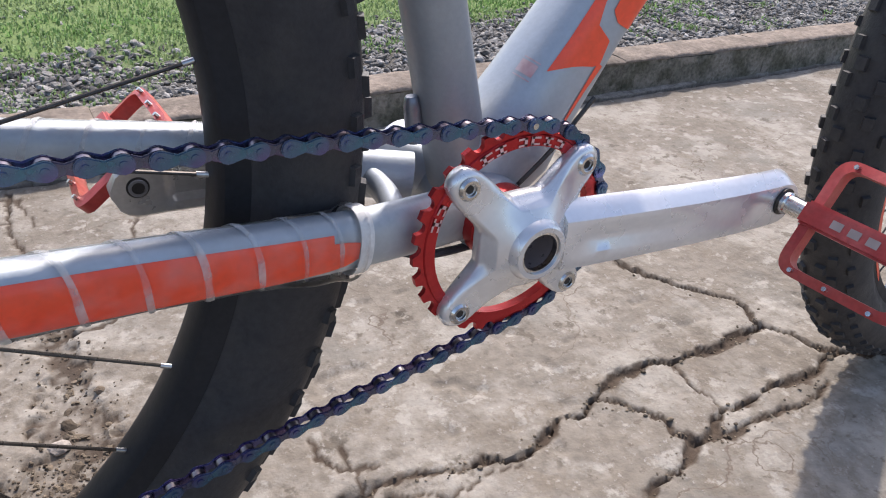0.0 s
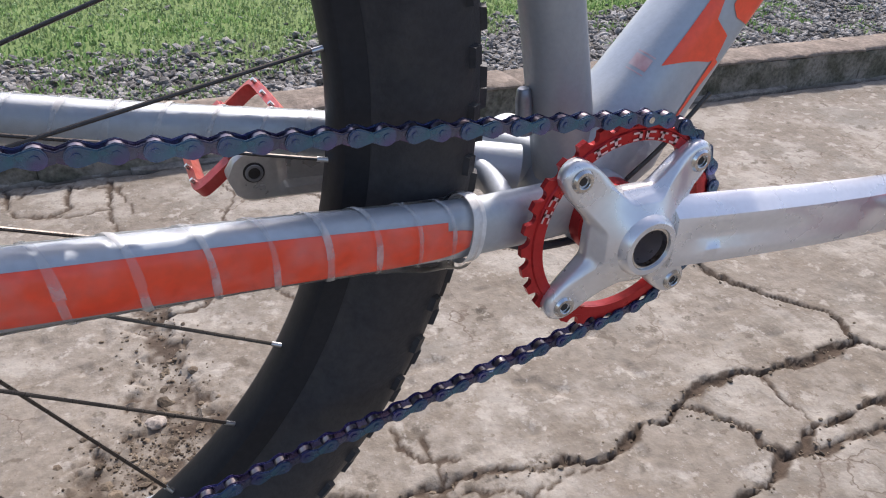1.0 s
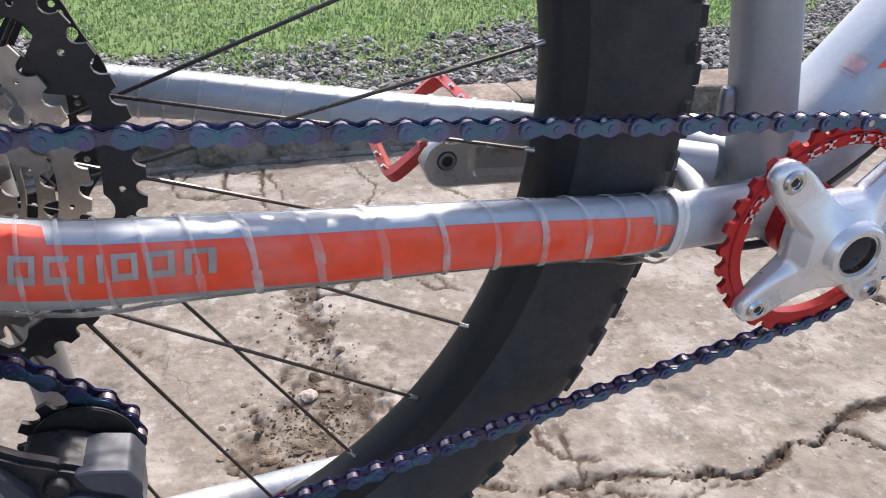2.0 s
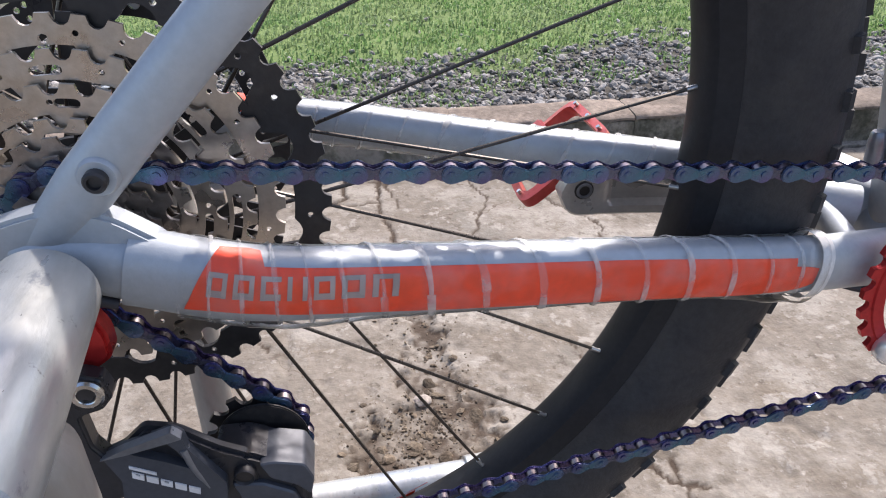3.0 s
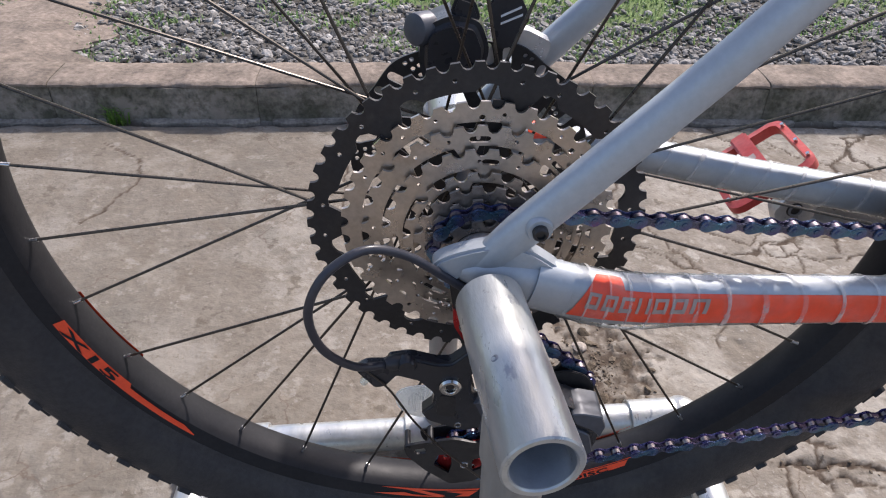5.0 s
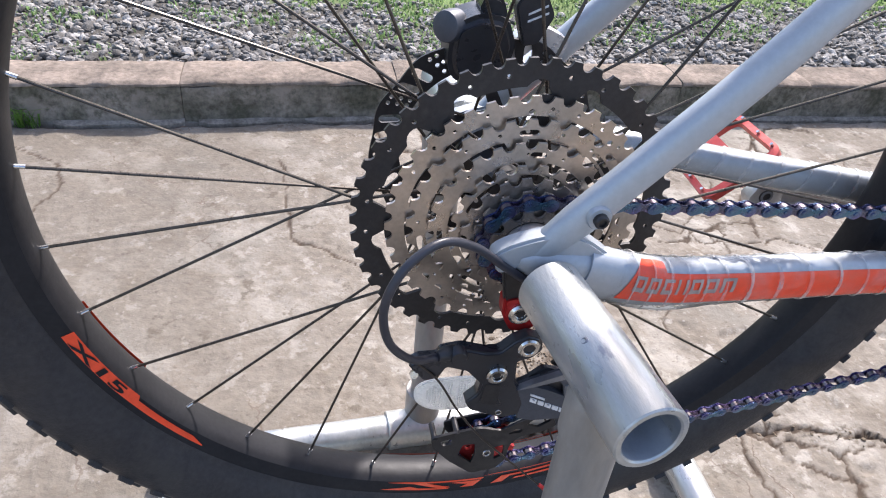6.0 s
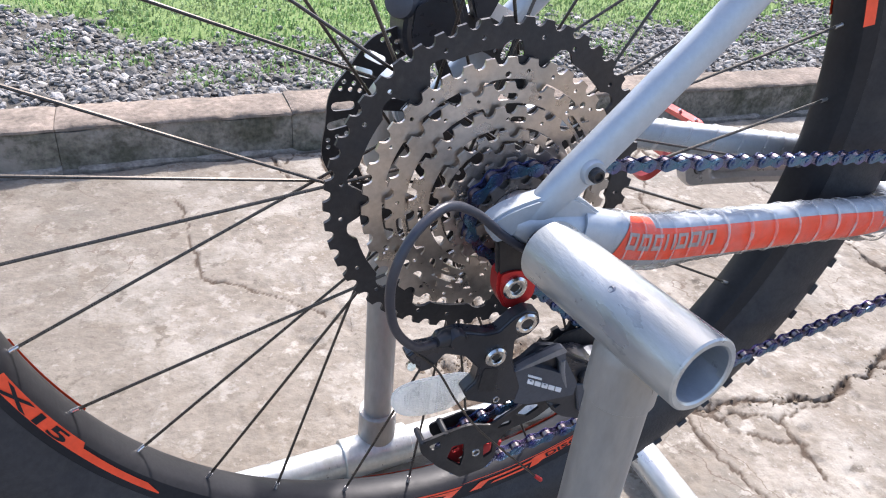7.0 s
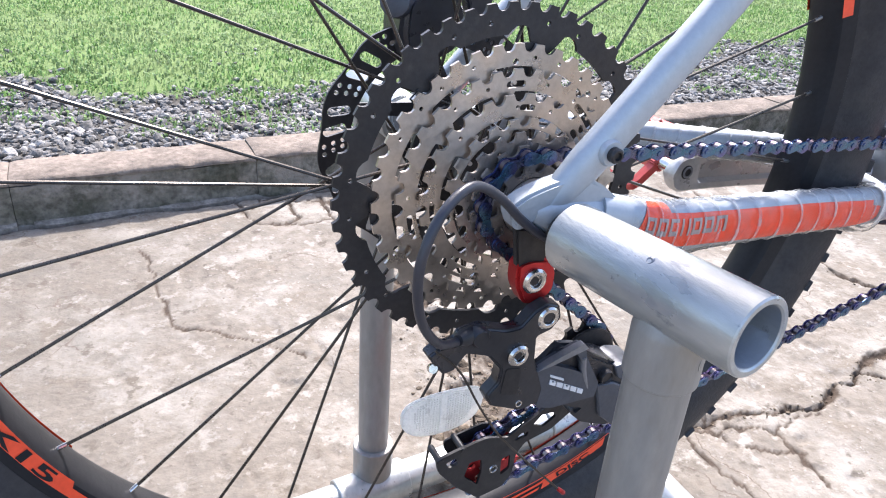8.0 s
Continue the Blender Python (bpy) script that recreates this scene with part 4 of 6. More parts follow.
# an old concrete path that meets the kerb from behind
path_x, path_y = np.linspace(-4.0, -0.70, 130), np.linspace(0.0, 0.75, 30)
PX, PY = np.meshgrid(path_x, path_y)
PX = PX + np.clip((PX + 0.95) / 0.25, 0, 1) * (0.10 * (value_noise(PX, PY, 9, 81) - 0.5) + 0.07 * (value_noise(PX, PY, 37, 84) - 0.5) - 0.10 * PY)
PY = PY + kerb_line(PX) + KERB_D - 0.012
PZ = KERB_H - 0.002 - 0.02 * np.clip((PX + 0.86) / 0.14, 0, 1) + 0.004 * (value_noise(PX, PY, 8, 82) - 0.5) + 0.002 * (value_noise(PX, PY, 40, 83) - 0.5)
w_ = len(path_x)
V = np.stack([PX, PY, PZ], -1).reshape(-1, 3).tolist()
F = [(j * w_ + i, j * w_ + i + 1, (j + 1) * w_ + i + 1, (j + 1) * w_ + i) for j in range(len(path_y) - 1) for i in range(w_ - 1)]
n0 = len(V)
V += [(x, y, z - 0.05) for x, y, z in (V[j * w_ + w_ - 1] for j in range(len(path_y)))]
F += [(j * w_ + w_ - 1, n0 + j, n0 + j + 1, (j + 1) * w_ + w_ - 1) for j in range(len(path_y) - 1)]
garden_path = new("pavement", raw_mesh("pavement", V, F, M_KERB_TOP, 60))
tagged(garden_path, "worn tan concrete path behind the kerb", "pavement", kind="structure")

# a weed in the joint below the kerb
N = 46
wa = rng.rand(N)
weed = new("weed", blades("weed", -0.600 + rng.normal(0, 0.012, N), 0.885 + rng.normal(0, 0.006, N), np.zeros(N) - 0.003, 0.02 + 0.035 * wa, 0.0009 + 0.001 * rng.rand(N), rng, M_WEED))
tagged(weed, "small tuft of bright green grass growing at the kerb's foot", "weed")


# ---- the bicycle ----
AX = Vector((0.001, 0.0, 0.4020))      # rear axle
BB = Vector((0.425, 0.0, 0.338))        # bottom bracket
FA = Vector((1.120, -0.008, 0.36))         # front axle
bike = thing("bicycle", (0.55, 0, 0), "silver and orange mountain bike held on a pipe stand", "bicycle")

# frame tubes
up_st = Vector((-0.23, 0, 1)).normalized()
seat_tube = Tube([BB + up_st * 0.01, BB + up_st * 0.25, BB + up_st * 0.46], [(0, 0.0185, 0.0185), (0.2, 0.0172, 0.0172), (1, 0.017, 0.017)])
part("seat_tube", seat_tube.bm(rings=24), M_FRAME_GREY, bike, "matt grey seat tube")
dt_dir = Vector((0.56, 0, 0.83)).normalized()
dt0 = BB + Vector((0.012, 0, 0.012))
dt_fwd = Vector((0.007, 0, 0))
down_tube = Tube([dt0, dt0 + dt_dir * 0.06 + dt_fwd * 0.4, dt0 + dt_dir * 0.2 + dt_fwd, dt0 + dt_dir * 0.5 + dt_fwd], [(0, 0.026, 0.026), (0.14, 0.028, 0.032), (0.30, 0.026, 0.028), (0.5, 0.024, 0.0235), (1, 0.024, 0.023)], power=2.6, n=12)
dt = part("down_tube", down_tube.bm(rings=50, seg=48), M_FRAME, bike, "silver down tube with orange blocks")


def dt_angle(deg):
    """Angle round the down tube: 0 faces the drive side, 90 the front underside."""
    p = down_tube.point(0.4, 0.0) - down_tube.point(0.4, math.pi)
    base = 0.0 if p.y < 0 else 180.0
    q = down_tube.point(0.4, radians(90)) - down_tube.point(0.4, radians(270))
    sign = 1.0 if (q.x > 0) == (base == 0.0) else -1.0
    return base + sign * deg if base == 0.0 else base + sign * deg


for spans in ([(0.345, -37, -36), (0.412, -36, 16), (0.450, -37, 8), (0.456, -37, -12), (0.487, -38, -22), (0.64, -40, -28)],
              [(0.27, 13, 17), (0.36, 12, 19), (0.413, 11, 24)], [(0.478, 3, 6), (0.487, -6, 45), (0.64, -16, 60)]):
    part("decal", down_tube.patch([(s, dt_angle(a), dt_angle(b)) for s, a, b in spans]), M_ORANGE, dt, "orange decal")
part("print_block", down_tube.patch([(s, dt_angle(a), dt_angle(b)) for s, a, b in ((0.318, -76, -50), (0.343, -76, -50))], ns=3, na=6), M_RED_MARK, dt, "pale red size print")
for s_ in (0.309, 0.347):
    part("print_bar", down_tube.patch([(s, dt_angle(a), dt_angle(b)) for s, a, b in ((s_, -76, -49), (s_ + 0.0022, -76, -49))], ns=2, na=6), M_RED_MARK, dt, "thin print line")

bb_shell = turned([(0, 0.017), (0, 0.021), (0.004, 0.0225), (0.069, 0.0225), (0.073, 0.021), (0.073, 0.017)], BB + Vector((0, -0.0365, 0)), BB + Vector((0, 0.0365, 0)), 40, True)
part("bottom_bracket_shell", bb_shell, M_FRAME, bike)
for s in (-1, 1):
    part("bearing_cup", turned([(0, 0.016), (0, 0.022), (0.009, 0.022), (0.010, 0.0205), (0.010, 0.016)], BB + Vector((0, s * 0.0367, 0)), BB + Vector((0, s * 0.06, 0)), 36, True), M_RED, bike, "red anodised bearing cup")


def stay(pts, table, name, label, n=10):
    t = Tube(pts, table, power=2.3, n=n)
    return t, part(name, t.bm(rings=10 * (len(pts) - 1), seg=28), M_FRAME, bike, label)


CS = [(0.026, 0.078, 0.400), (0.07, 0.079, 0.3885), (0.128, 0.072, 0.380), (0.232, 0.055, 0.364), (0.325, 0.0405, 0.349), (0.37, 0.034, 0.3445), (0.412, 0.027, 0.341)]
CS_T = [(0, 0.0115, 0.0155), (0.12, 0.0115, 0.0158), (0.3, 0.011, 0.0150), (0.6, 0.011, 0.0150), (0.75, 0.0105, 0.0155), (0.9, 0.0095, 0.0165), (1, 0.009, 0.0165)]
cs_r, cs_r_ob = stay([(x, -y, z) for x, y, z in CS], CS_T, "chainstay", "silver chainstay with an orange panel under clear tape")
CSL = [(0.026, 0.078, 0.404), (0.07, 0.079, 0.398), (0.117, 0.074, 0.393), (0.2, 0.060, 0.382), (0.29, 0.046, 0.3715), (0.34, 0.038, 0.364), (0.40, 0.028, 0.352)]
cs_l, cs_l_ob = stay(CSL, [(s_, a * 0.95, b * 0.80) for s_, a, b in CS_T], "chainstay", "silver chainstay wrapped in clear tape")


def stay_angle(tube, s, deg):
    """0 outwards, 90 up."""
    base = tube.point(s, 0.0) - tube.point(s, math.pi)
    out = base.y < 0 if tube.fr[0][0].y < 0 else base.y > 0
    upw = (tube.point(s, math.pi / 2) - tube.point(s, -math.pi / 2)).z > 0
    if out:
        return deg if upw else -deg
    return 180 - deg if upw else 180 + deg


def stay_patch(tube, spans, lift=0.0004, ns=8, na=12):
    return tube.patch([(s, stay_angle(tube, s, a), stay_angle(tube, s, b)) for s, a, b in spans], lift, ns, na)


# orange panel, its slanted start, and plain bars for the brand lettering
part("decal", stay_patch(cs_r, [(0.085, -26, -22), (0.118, -22, 84), (0.155, -22, 88), (0.170, -22, 84), (0.176, -22, 50), (0.3, -30, 47), (0.5, -46, 42), (0.60, -48, 38), (0.655, -34, 36)]), M_ORANGE, cs_r_ob, "orange panel")
part("decal", stay_patch(cs_r, [(0.655, -34, 19), (0.675, -26, 17), (0.692, -14, 13)], 0.0004, 4), M_ORANGE, cs_r_ob, "stepped end of the orange panel")
for k, bars in enumerate(("btlr", "btlr", "btl", "lr", "btlr", "btlr", "tlr")):
    s, w = 0.110 + 0.0315 * k, 0.0240
    for side_, spans in (("b", [(s, 0, 8), (s + w, 0, 8)]), ("t", [(s, 26, 34), (s + w, 26, 34)]), ("l", [(s, 0, 34), (s + 0.0058, 0, 34)]), ("r", [(s + w - 0.0058, 0, 34), (s + w, 0, 34)])):
        if side_ in bars:
            part("lettering_bar", stay_patch(cs_r, spans, 0.0006 + 0.0001 * "btlr".index(side_), 2, 4), M_GREY_MARK, cs_r_ob, "grey lettering bar")
part("decal", stay_patch(cs_l, [(0.06, -50, 160), (0.12, -40, 150), (0.13, -20, 120)]), M_ORANGE, cs_l_ob, "orange panel")


def tape_wrap(tube, ob, s0, s1, turns, slant, bulge_end):
    """A spiral of clear tape: film, and its overlapping edges as thin raised bands."""
    bm = bmesh.new()
    seg, rings = 28, 200
    rows = []
    for i in range(rings + 1):
        s = s0 + (s1 - s0) * i / rings
        row = []
        for k in range(seg):
            a = 2 * math.pi * k / seg
            ph = ((s - s0) / (s1 - s0) * turns + slant * a / (2 * math.pi)) % 1.0
            lift = 0.0005 + 0.0003 * (1 - ph) + 0.0002 * noise.noise(Vector((s * 60, a * 2, 0)))
            if bulge_end:
                low = 0.5 + 0.5 * math.cos(a - radians(stay_angle(tube, s, -90)))
                lift += 0.0030 * math.exp(-((s - s1 + 0.012) / 0.016) ** 2) + (0.0006 + 0.0034 * low ** 2) * math.exp(-((s - s1 + 0.05) / 0.045) ** 2)
                lift += 0.0026 * low ** 2 * math.exp(-((s - s0 - 0.14) / 0.09) ** 2)
            row.append(bm.verts.new(tube.point(s, a, lift)))
        rows.append(row)
    for a, b in zip(rows, rows[1:]):
        for k in range(seg):
            bm.faces.new((a[k], a[(k + 1) % seg], b[(k + 1) % seg], b[k]))
    wrap = part("tape_wrap", bm, M_TAPE, ob, "clear tape wound round the stay", 50)
    for j in range(int(turns)):
        bm = bmesh.new()
        prev = None
        for k in range(seg * 2 + 1):
            a = 2 * math.pi * k / (seg * 2)
            s = s0 + (s1 - s0) * (j + 0.98 - slant * a / (2 * math.pi)) / turns
            if s < s0 or s > s1:
                prev = None
                continue
            w = 0.0026 + 0.0016 * noise.noise(Vector((j * 3.1, a * 0.7, 0)))
            pair = [bm.verts.new(tube.point(s + e, a, lf)) for e, lf in ((-w, 0.0011), (0.0, 0.0014), (w, 0.0011))]
            if prev:
                bm.faces.new((prev[0], prev[1], pair[1], pair[0]))
                bm.faces.new((prev[1], prev[2], pair[2], pair[1]))
            prev = pair
        if len(bm.faces):
            part("tape_edge", bm, M_TAPE_SEAM, ob, "whitish overlap of the tape", 60)
        else:
            bm.free()
    if bulge_end:
        part("tape_end", tube.bm(rings=6, seg=32, s0=s1 - 0.016, s1=s1 + 0.008, lift=0.0026, cap=False), M_TAPE_EDGE, ob, "thick whitish end of the tape")


tape_wrap(cs_r, cs_r_ob, 0.075, 0.705, 16, 1.0, True)
tape_wrap(cs_l, cs_l_ob, 0.13, 0.775, 15, -1.0, False)

SS = [(-0.002, 0.0775, 0.411), (0.05, 0.0775, 0.4665), (0.1155, 0.074, 0.5345), (0.21, 0.062, 0.635), (0.31, 0.045, 0.745)]
SS_T = [(0, 0.0060, 0.0085), (0.1, 0.0075, 0.0105), (0.4, 0.0080, 0.0100), (1, 0.008, 0.0092)]
ss_r, ss_r_ob = stay([(x, -y, z) for x, y, z in SS], SS_T, "seatstay", "satin silver seatstay")
ss_l, ss_l_ob = stay([(x, y, z) for x, y, z in SS], SS_T, "seatstay", "satin silver seatstay")
for y in (-0.0775, 0.0775):
    part("stay_end", Tube([(0.040, y, 0.3965), (0.020, y, 0.4015), (0.000, y, 0.4065), (-0.012, y, 0.4095)], [(0, 0.0112, 0.0150), (0.4, 0.0098, 0.0125), (0.8, 0.0080, 0.0085), (1, 0.006, 0.006)], power=2.3, n=8).bm(rings=20, seg=24), M_FRAME, bike)
# threaded eyelet with a dark bolt
eye = Vector((0.026, -0.083, 0.4395))
part("eyelet", turned([(0, 0.0040), (0, 0.0062), (0.0015, 0.0070), (0.012, 0.0074)], eye + Vector((0, -0.0045, 0)), eye + Vector((0, 0.01, 0)), 28), M_FRAME, ss_r_ob)
part("bolt", turned([(0.0015, 0.0001), (0.0015, 0.0020), (0.0, 0.0023), (0.0, 0.0032), (0.001, 0.0040), (0.006, 0.0040)], eye + Vector((0, -0.0085, 0)), eye + Vector((0, 0.003, 0)), 24), M_BLACK_ALLOY, ss_r_ob, "black hex bolt")

# dropouts
for s in (-1, 1):
    pts = rounded([(-0.028, 0.4145), (-0.019, 0.4205), (-0.006, 0.4245), (0.011, 0.428), (0.026, 0.422), (0.042, 0.410), (0.042, 0.388), (0.028, 0.399), (0.012, 0.408), (-0.006, 0.411), (-0.015, 0.403), (-0.023, 0.402)], 0.005)
    part("dropout", slab(pts, s * 0.0830, s * 0.0710, bevel=0.0045, seg=4), M_FRAME, bike, "", 60)
hang = rounded([(-0.015, 0.379), (-0.007, 0.381), (0.006, 0.379), (0.0105, 0.370), (0.0105, 0.358), (0.002, 0.352), (-0.008, 0.353), (-0.0145, 0.366)], 0.0035)
hanger = part("derailleur_hanger", slab(hang, -0.078, -0.0665, bevel=0.0018), M_RED, bike, "red anodised derailleur hanger")
part("hanger_root", slab(rounded([(-0.018, 0.400), (0.003, 0.396), (0.003, 0.377), (-0.0145, 0.376)], 0.002), -0.0765, -0.0715, bevel=0.001), M_BLACK_ALLOY, bike, "black plate between the red hanger and the dropout")


def cap_bolt(x, y, z, r, name, parent, material=M_STEEL, label="bright bolt with a hex recess"):
    prof = [(0.0022, r * 0.50), (0.0003, r * 0.52), (0.0, r * 0.58), (0.0, r * 0.82), (0.0012, r), (0.005, r)]
    bm = turned([(0.0022, 0.0001)] + prof, (x, y, z), (x, y + 0.01, z), 28)
    part(name, bm, material, parent, label)
    # black hex plate in the recess stands for the shade inside it
    part("hex_socket", slab(circle(x, z, r * 0.40, 6, 0.3), y + 0.0014, y + 0.0024), M_BLACK_ALLOY, parent, "black hex plate for the socket's shade")


cap_bolt(-0.004, -0.0805, 0.368, 0.0075, "bolt", hanger)

# rear wheel


def wheel(name, centre, label, spokes):
    half_rim = [(0.2808, 0.0), (0.2810, 0.0035), (0.2816, 0.0075), (0.2828, 0.0112), (0.2848, 0.0140), (0.2930, 0.0163), (0.2962, 0.0168), (0.2975, 0.0160), (0.2972, 0.0142), (0.2890, 0.0110), (0.2870, 0.0)]
    rim_prof = half_rim + [(r, -y) for r, y in half_rim[-2:0:-1]]
    rim = part(name, revolve(rim_prof, centre, 180), M_RIM, bike, label)
    half = [(0.2945, 0.0146), (0.2962, 0.0166), (0.2985, 0.0177), (0.3020, 0.0194), (0.3045, 0.0220), (0.3110, 0.0256), (0.3200, 0.0280), (0.3300, 0.0286), (0.341, 0.0268), (0.350, 0.0205), (0.3555, 0.0115), (0.3575, 0.0)]
    prof = [(r, -y) for r, y in half] + [(r, y) for r, y in half[-2::-1]]
    tyre = part("tyre", revolve(prof, centre, 200), M_RUBBER, rim, "black knobbly tyre", 180)
    V, F = [], []

    def knob(ang, y, r, tilt, ln, wd, ht):
        ca, sa = math.cos(ang), math.sin(ang)
        n = Vector((ca * math.cos(tilt), math.sin(tilt), sa * math.cos(tilt)))
        t = Vector((-sa, 0, ca))
        b = n.cross(t)
        c = Vector(centre) + Vector((ca * r, y, sa * r))
        i = len(V)
        for h, k in ((-0.003, 1.0), (ht, 0.82)):
            for u, w in ((-1, -1), (1, -1), (1, 1), (-1, 1)):
                V.append(c + n * h + t * (u * ln / 2 * k) + b * (w * wd / 2 * k))
        F.extend([(i + 4, i + 5, i + 6, i + 7)] + [(i + a, i + (a + 1) % 4, i + 4 + (a + 1) % 4, i + 4 + a) for a in range(4)])

    n = 80
    for k in range(n):
        a = 2 * math.pi * k / n
        st = math.pi / n
        for s in (-1, 1):
            knob(a, s * 0.0248, 0.3442, s * 0.95, 0.011 if k % 2 else 0.009, 0.0075, 0.0030)
            knob(a + st, s * 0.0135, 0.3535, s * 0.42, 0.012, 0.009, 0.0036)
        knob(a, 0.005 if k % 2 else -0.005, 0.3565, 0.0, 0.012, 0.010, 0.0042)
    tagged(part("tread", raw_mesh("tread", V, F, M_RUBBER, 0), None, tyre, "rows of square black knobs"), kind="stuff")
    hub_prof = [(-0.064, 0.0085), (-0.05, 0.0095), (-0.032, 0.012), (-0.026, 0.030), (-0.023, 0.030), (-0.020, 0.017), (0.0, 0.0145), (0.030, 0.017), (0.033, 0.029), (0.036, 0.029), (0.040, 0.012), (0.064, 0.0085)]
    part("hub", turned([(d + 0.064, r) for d, r in hub_prof], Vector(centre) + Vector((0, -0.064, 0)), Vector(centre) + Vector((0, 0.064, 0)), 40), M_BLACK_ALLOY, rim, "black hub")
    if spokes:
        rs, rn = 0.0010, 0.2825
        one = to_mesh("spoke", rod((0, 0, 0), (1, 0, 0), rs, 8), M_SPOKE, 40)
        nip = to_mesh("nipple", turned([(0, 0.0010), (0, 0.0014), (0.0065, 0.0014), (0.008, 0.0018), (0.0125, 0.0018)], (0, 0, 0), (1, 0, 0), 10), M_ALLOY2, 40)
        for k in range(32):
            a = radians(6.0 + 11.25 * k)
            sgn = 1 if k % 4 in (0, 1) else -1
            h = a - sgn * radians(67.5)
            fy = -0.0245 if k % 2 == 0 else 0.0345
            rim_p = Vector(centre) + Vector((math.cos(a) * rn, -0.001 if k % 2 == 0 else 0.0, math.sin(a) * rn))
            hub_p = Vector(centre) + Vector((math.cos(h) * 0.0265, fy + (0.003 if (sgn > 0) else -0.003), math.sin(h) * 0.0265))
            d = rim_p - hub_p
            q = d.to_track_quat("X", "Z").to_matrix().to_4x4()
            for nm, me, m in (("spoke", one, Matrix.Translation(hub_p) @ q @ Matrix.Diagonal((d.length, 1, 1, 1))),
                              ("nipple", nip, Matrix.Translation(rim_p - d.normalized() * 0.007) @ q)):
                ob = attach(new(nm, me), rim)
                ob.matrix_basis = m
    return rim


rear = wheel("rear_wheel", AX, "black rear wheel with orange rim decals and knobbly tyre", True)
front = wheel("front_wheel", FA, "black front wheel with a knobbly tyre", True)
front.matrix_basis = front.matrix_basis @ Matrix.Translation(FA) @ Matrix.Rotation(0.06, 4, "Z") @ Matrix.Translation(-FA)      # steered a little


def flank(r):
    """Radius on the rim's flat flank for a radius of the decal's drawing."""
    return 0.2832 + (r - 0.2865) * 0.64


def flank_y(r):
    return 0.0143 + (r - 0.2838) * 0.217


# rim decals: tapering orange bands, with dark lettering cut into them
def on_rim(centre, ang, r, side, lift=0.0004):
    r = flank(r)
    y = flank_y(r) + lift
    return Vector((centre[0] + r * math.cos(ang), centre[1] + side * y, centre[2] + r * math.sin(ang)))


def rim_band(rim, centre, side, spans, material, lift=0.0004):
    """spans: (degrees, inner radius, outer radius)."""
    bm = bmesh.new()
    rows = []
    for (a0, i0, o0), (a1, i1, o1) in zip(spans, spans[1:]):
        n = max(2, int(abs(a1 - a0)))
        for j in range(n + 1):
            u = j / n
            a, ri, ro = radians(a0 + (a1 - a0) * u), i0 + (i1 - i0) * u, o0 + (o1 - o0) * u
            rows.append([bm.verts.new(on_rim(centre, a, ri + (ro - ri) * k / 3, side, lift)) for k in range(4)])
    for a, b in zip(rows, rows[1:]):
        for k in range(3):
            bm.faces.new((a[k], a[k + 1], b[k + 1], b[k]))
    return part("rim_decal", bm, material, rim, "orange rim decal" if material is M_ORANGE else "dark lettering")


def rim_decals(rim, centre, side):
    for turn in (0, 180):
        rim_band(rim, centre, side, [(197.5 + turn, 0.2865, 0.2990), (211.5 + turn, 0.2865, 0.2990), (212.0 + turn, 0.2915, 0.2990), (218 + turn, 0.2925, 0.2995), (222.3 + turn, 0.2930, 0.2998), (224.6 + turn, 0.2985, 0.2998)], M_ORANGE)
        for pts in ([(256.5, 0.2895), (259.5, 0.2880), (273.5, 0.2880), (273.0, 0.2905), (263.2, 0.2905), (267.5, 0.2985), (266, 0.3005), (261, 0.2910)],
                    [(255.5, 0.3010), (260.5, 0.2955), (262.0, 0.2985), (267.5, 0.3000), (267, 0.3015)],
                    [(267.5, 0.2920), (273.0, 0.2915), (271.5, 0.3005), (269.2, 0.3005), (270.5, 0.2960)],
                    [(274.6, 0.3005), (276.6, 0.2905), (286, 0.2890), (287, 0.2865), (299, 0.2865), (298, 0.2945), (288, 0.2965), (287, 0.2995), (285.5, 0.3000), (286.2, 0.2920), (278.0, 0.2930), (276.6, 0.3005)],
                    [(278.4, 0.2990), (279.0, 0.2965), (285.4, 0.2955), (285.0, 0.2985)], [(273, 0.2858), (276, 0.2843), (301, 0.2843), (301, 0.2853), (277, 0.2853)]):
            part("rim_decal", arc_poly(centre, side, [(a + turn, flank(r)) for a, r in pts], flank_y, 0.0004), M_ORANGE, rim, "orange rim decal")


rim_decals(rear, AX, -1)
rim_decals(rear, AX, 1)
rim_decals(front, FA, -1)


def arc_word(text, deg, r_base, size, stretch=1.0, side=-1):
    """A word on the near face of the rear rim, upright where the rim runs along the bottom of the wheel."""
    vs, fs = letters(text, size)
    V = [on_rim(AX, radians(deg) + u * stretch / 0.292, r_base - v, side, 0.0009) for u, v in vs]
    part("rim_lettering", raw_mesh("rim_lettering", V, fs, M_RIM), None, rear, "dark lettering cut in the decal")


arc_word("X15", 198.8, 0.2978, 0.0140, 2.35)
arc_word("DISC", 288.6, 0.2945, 0.0088, 1.8)

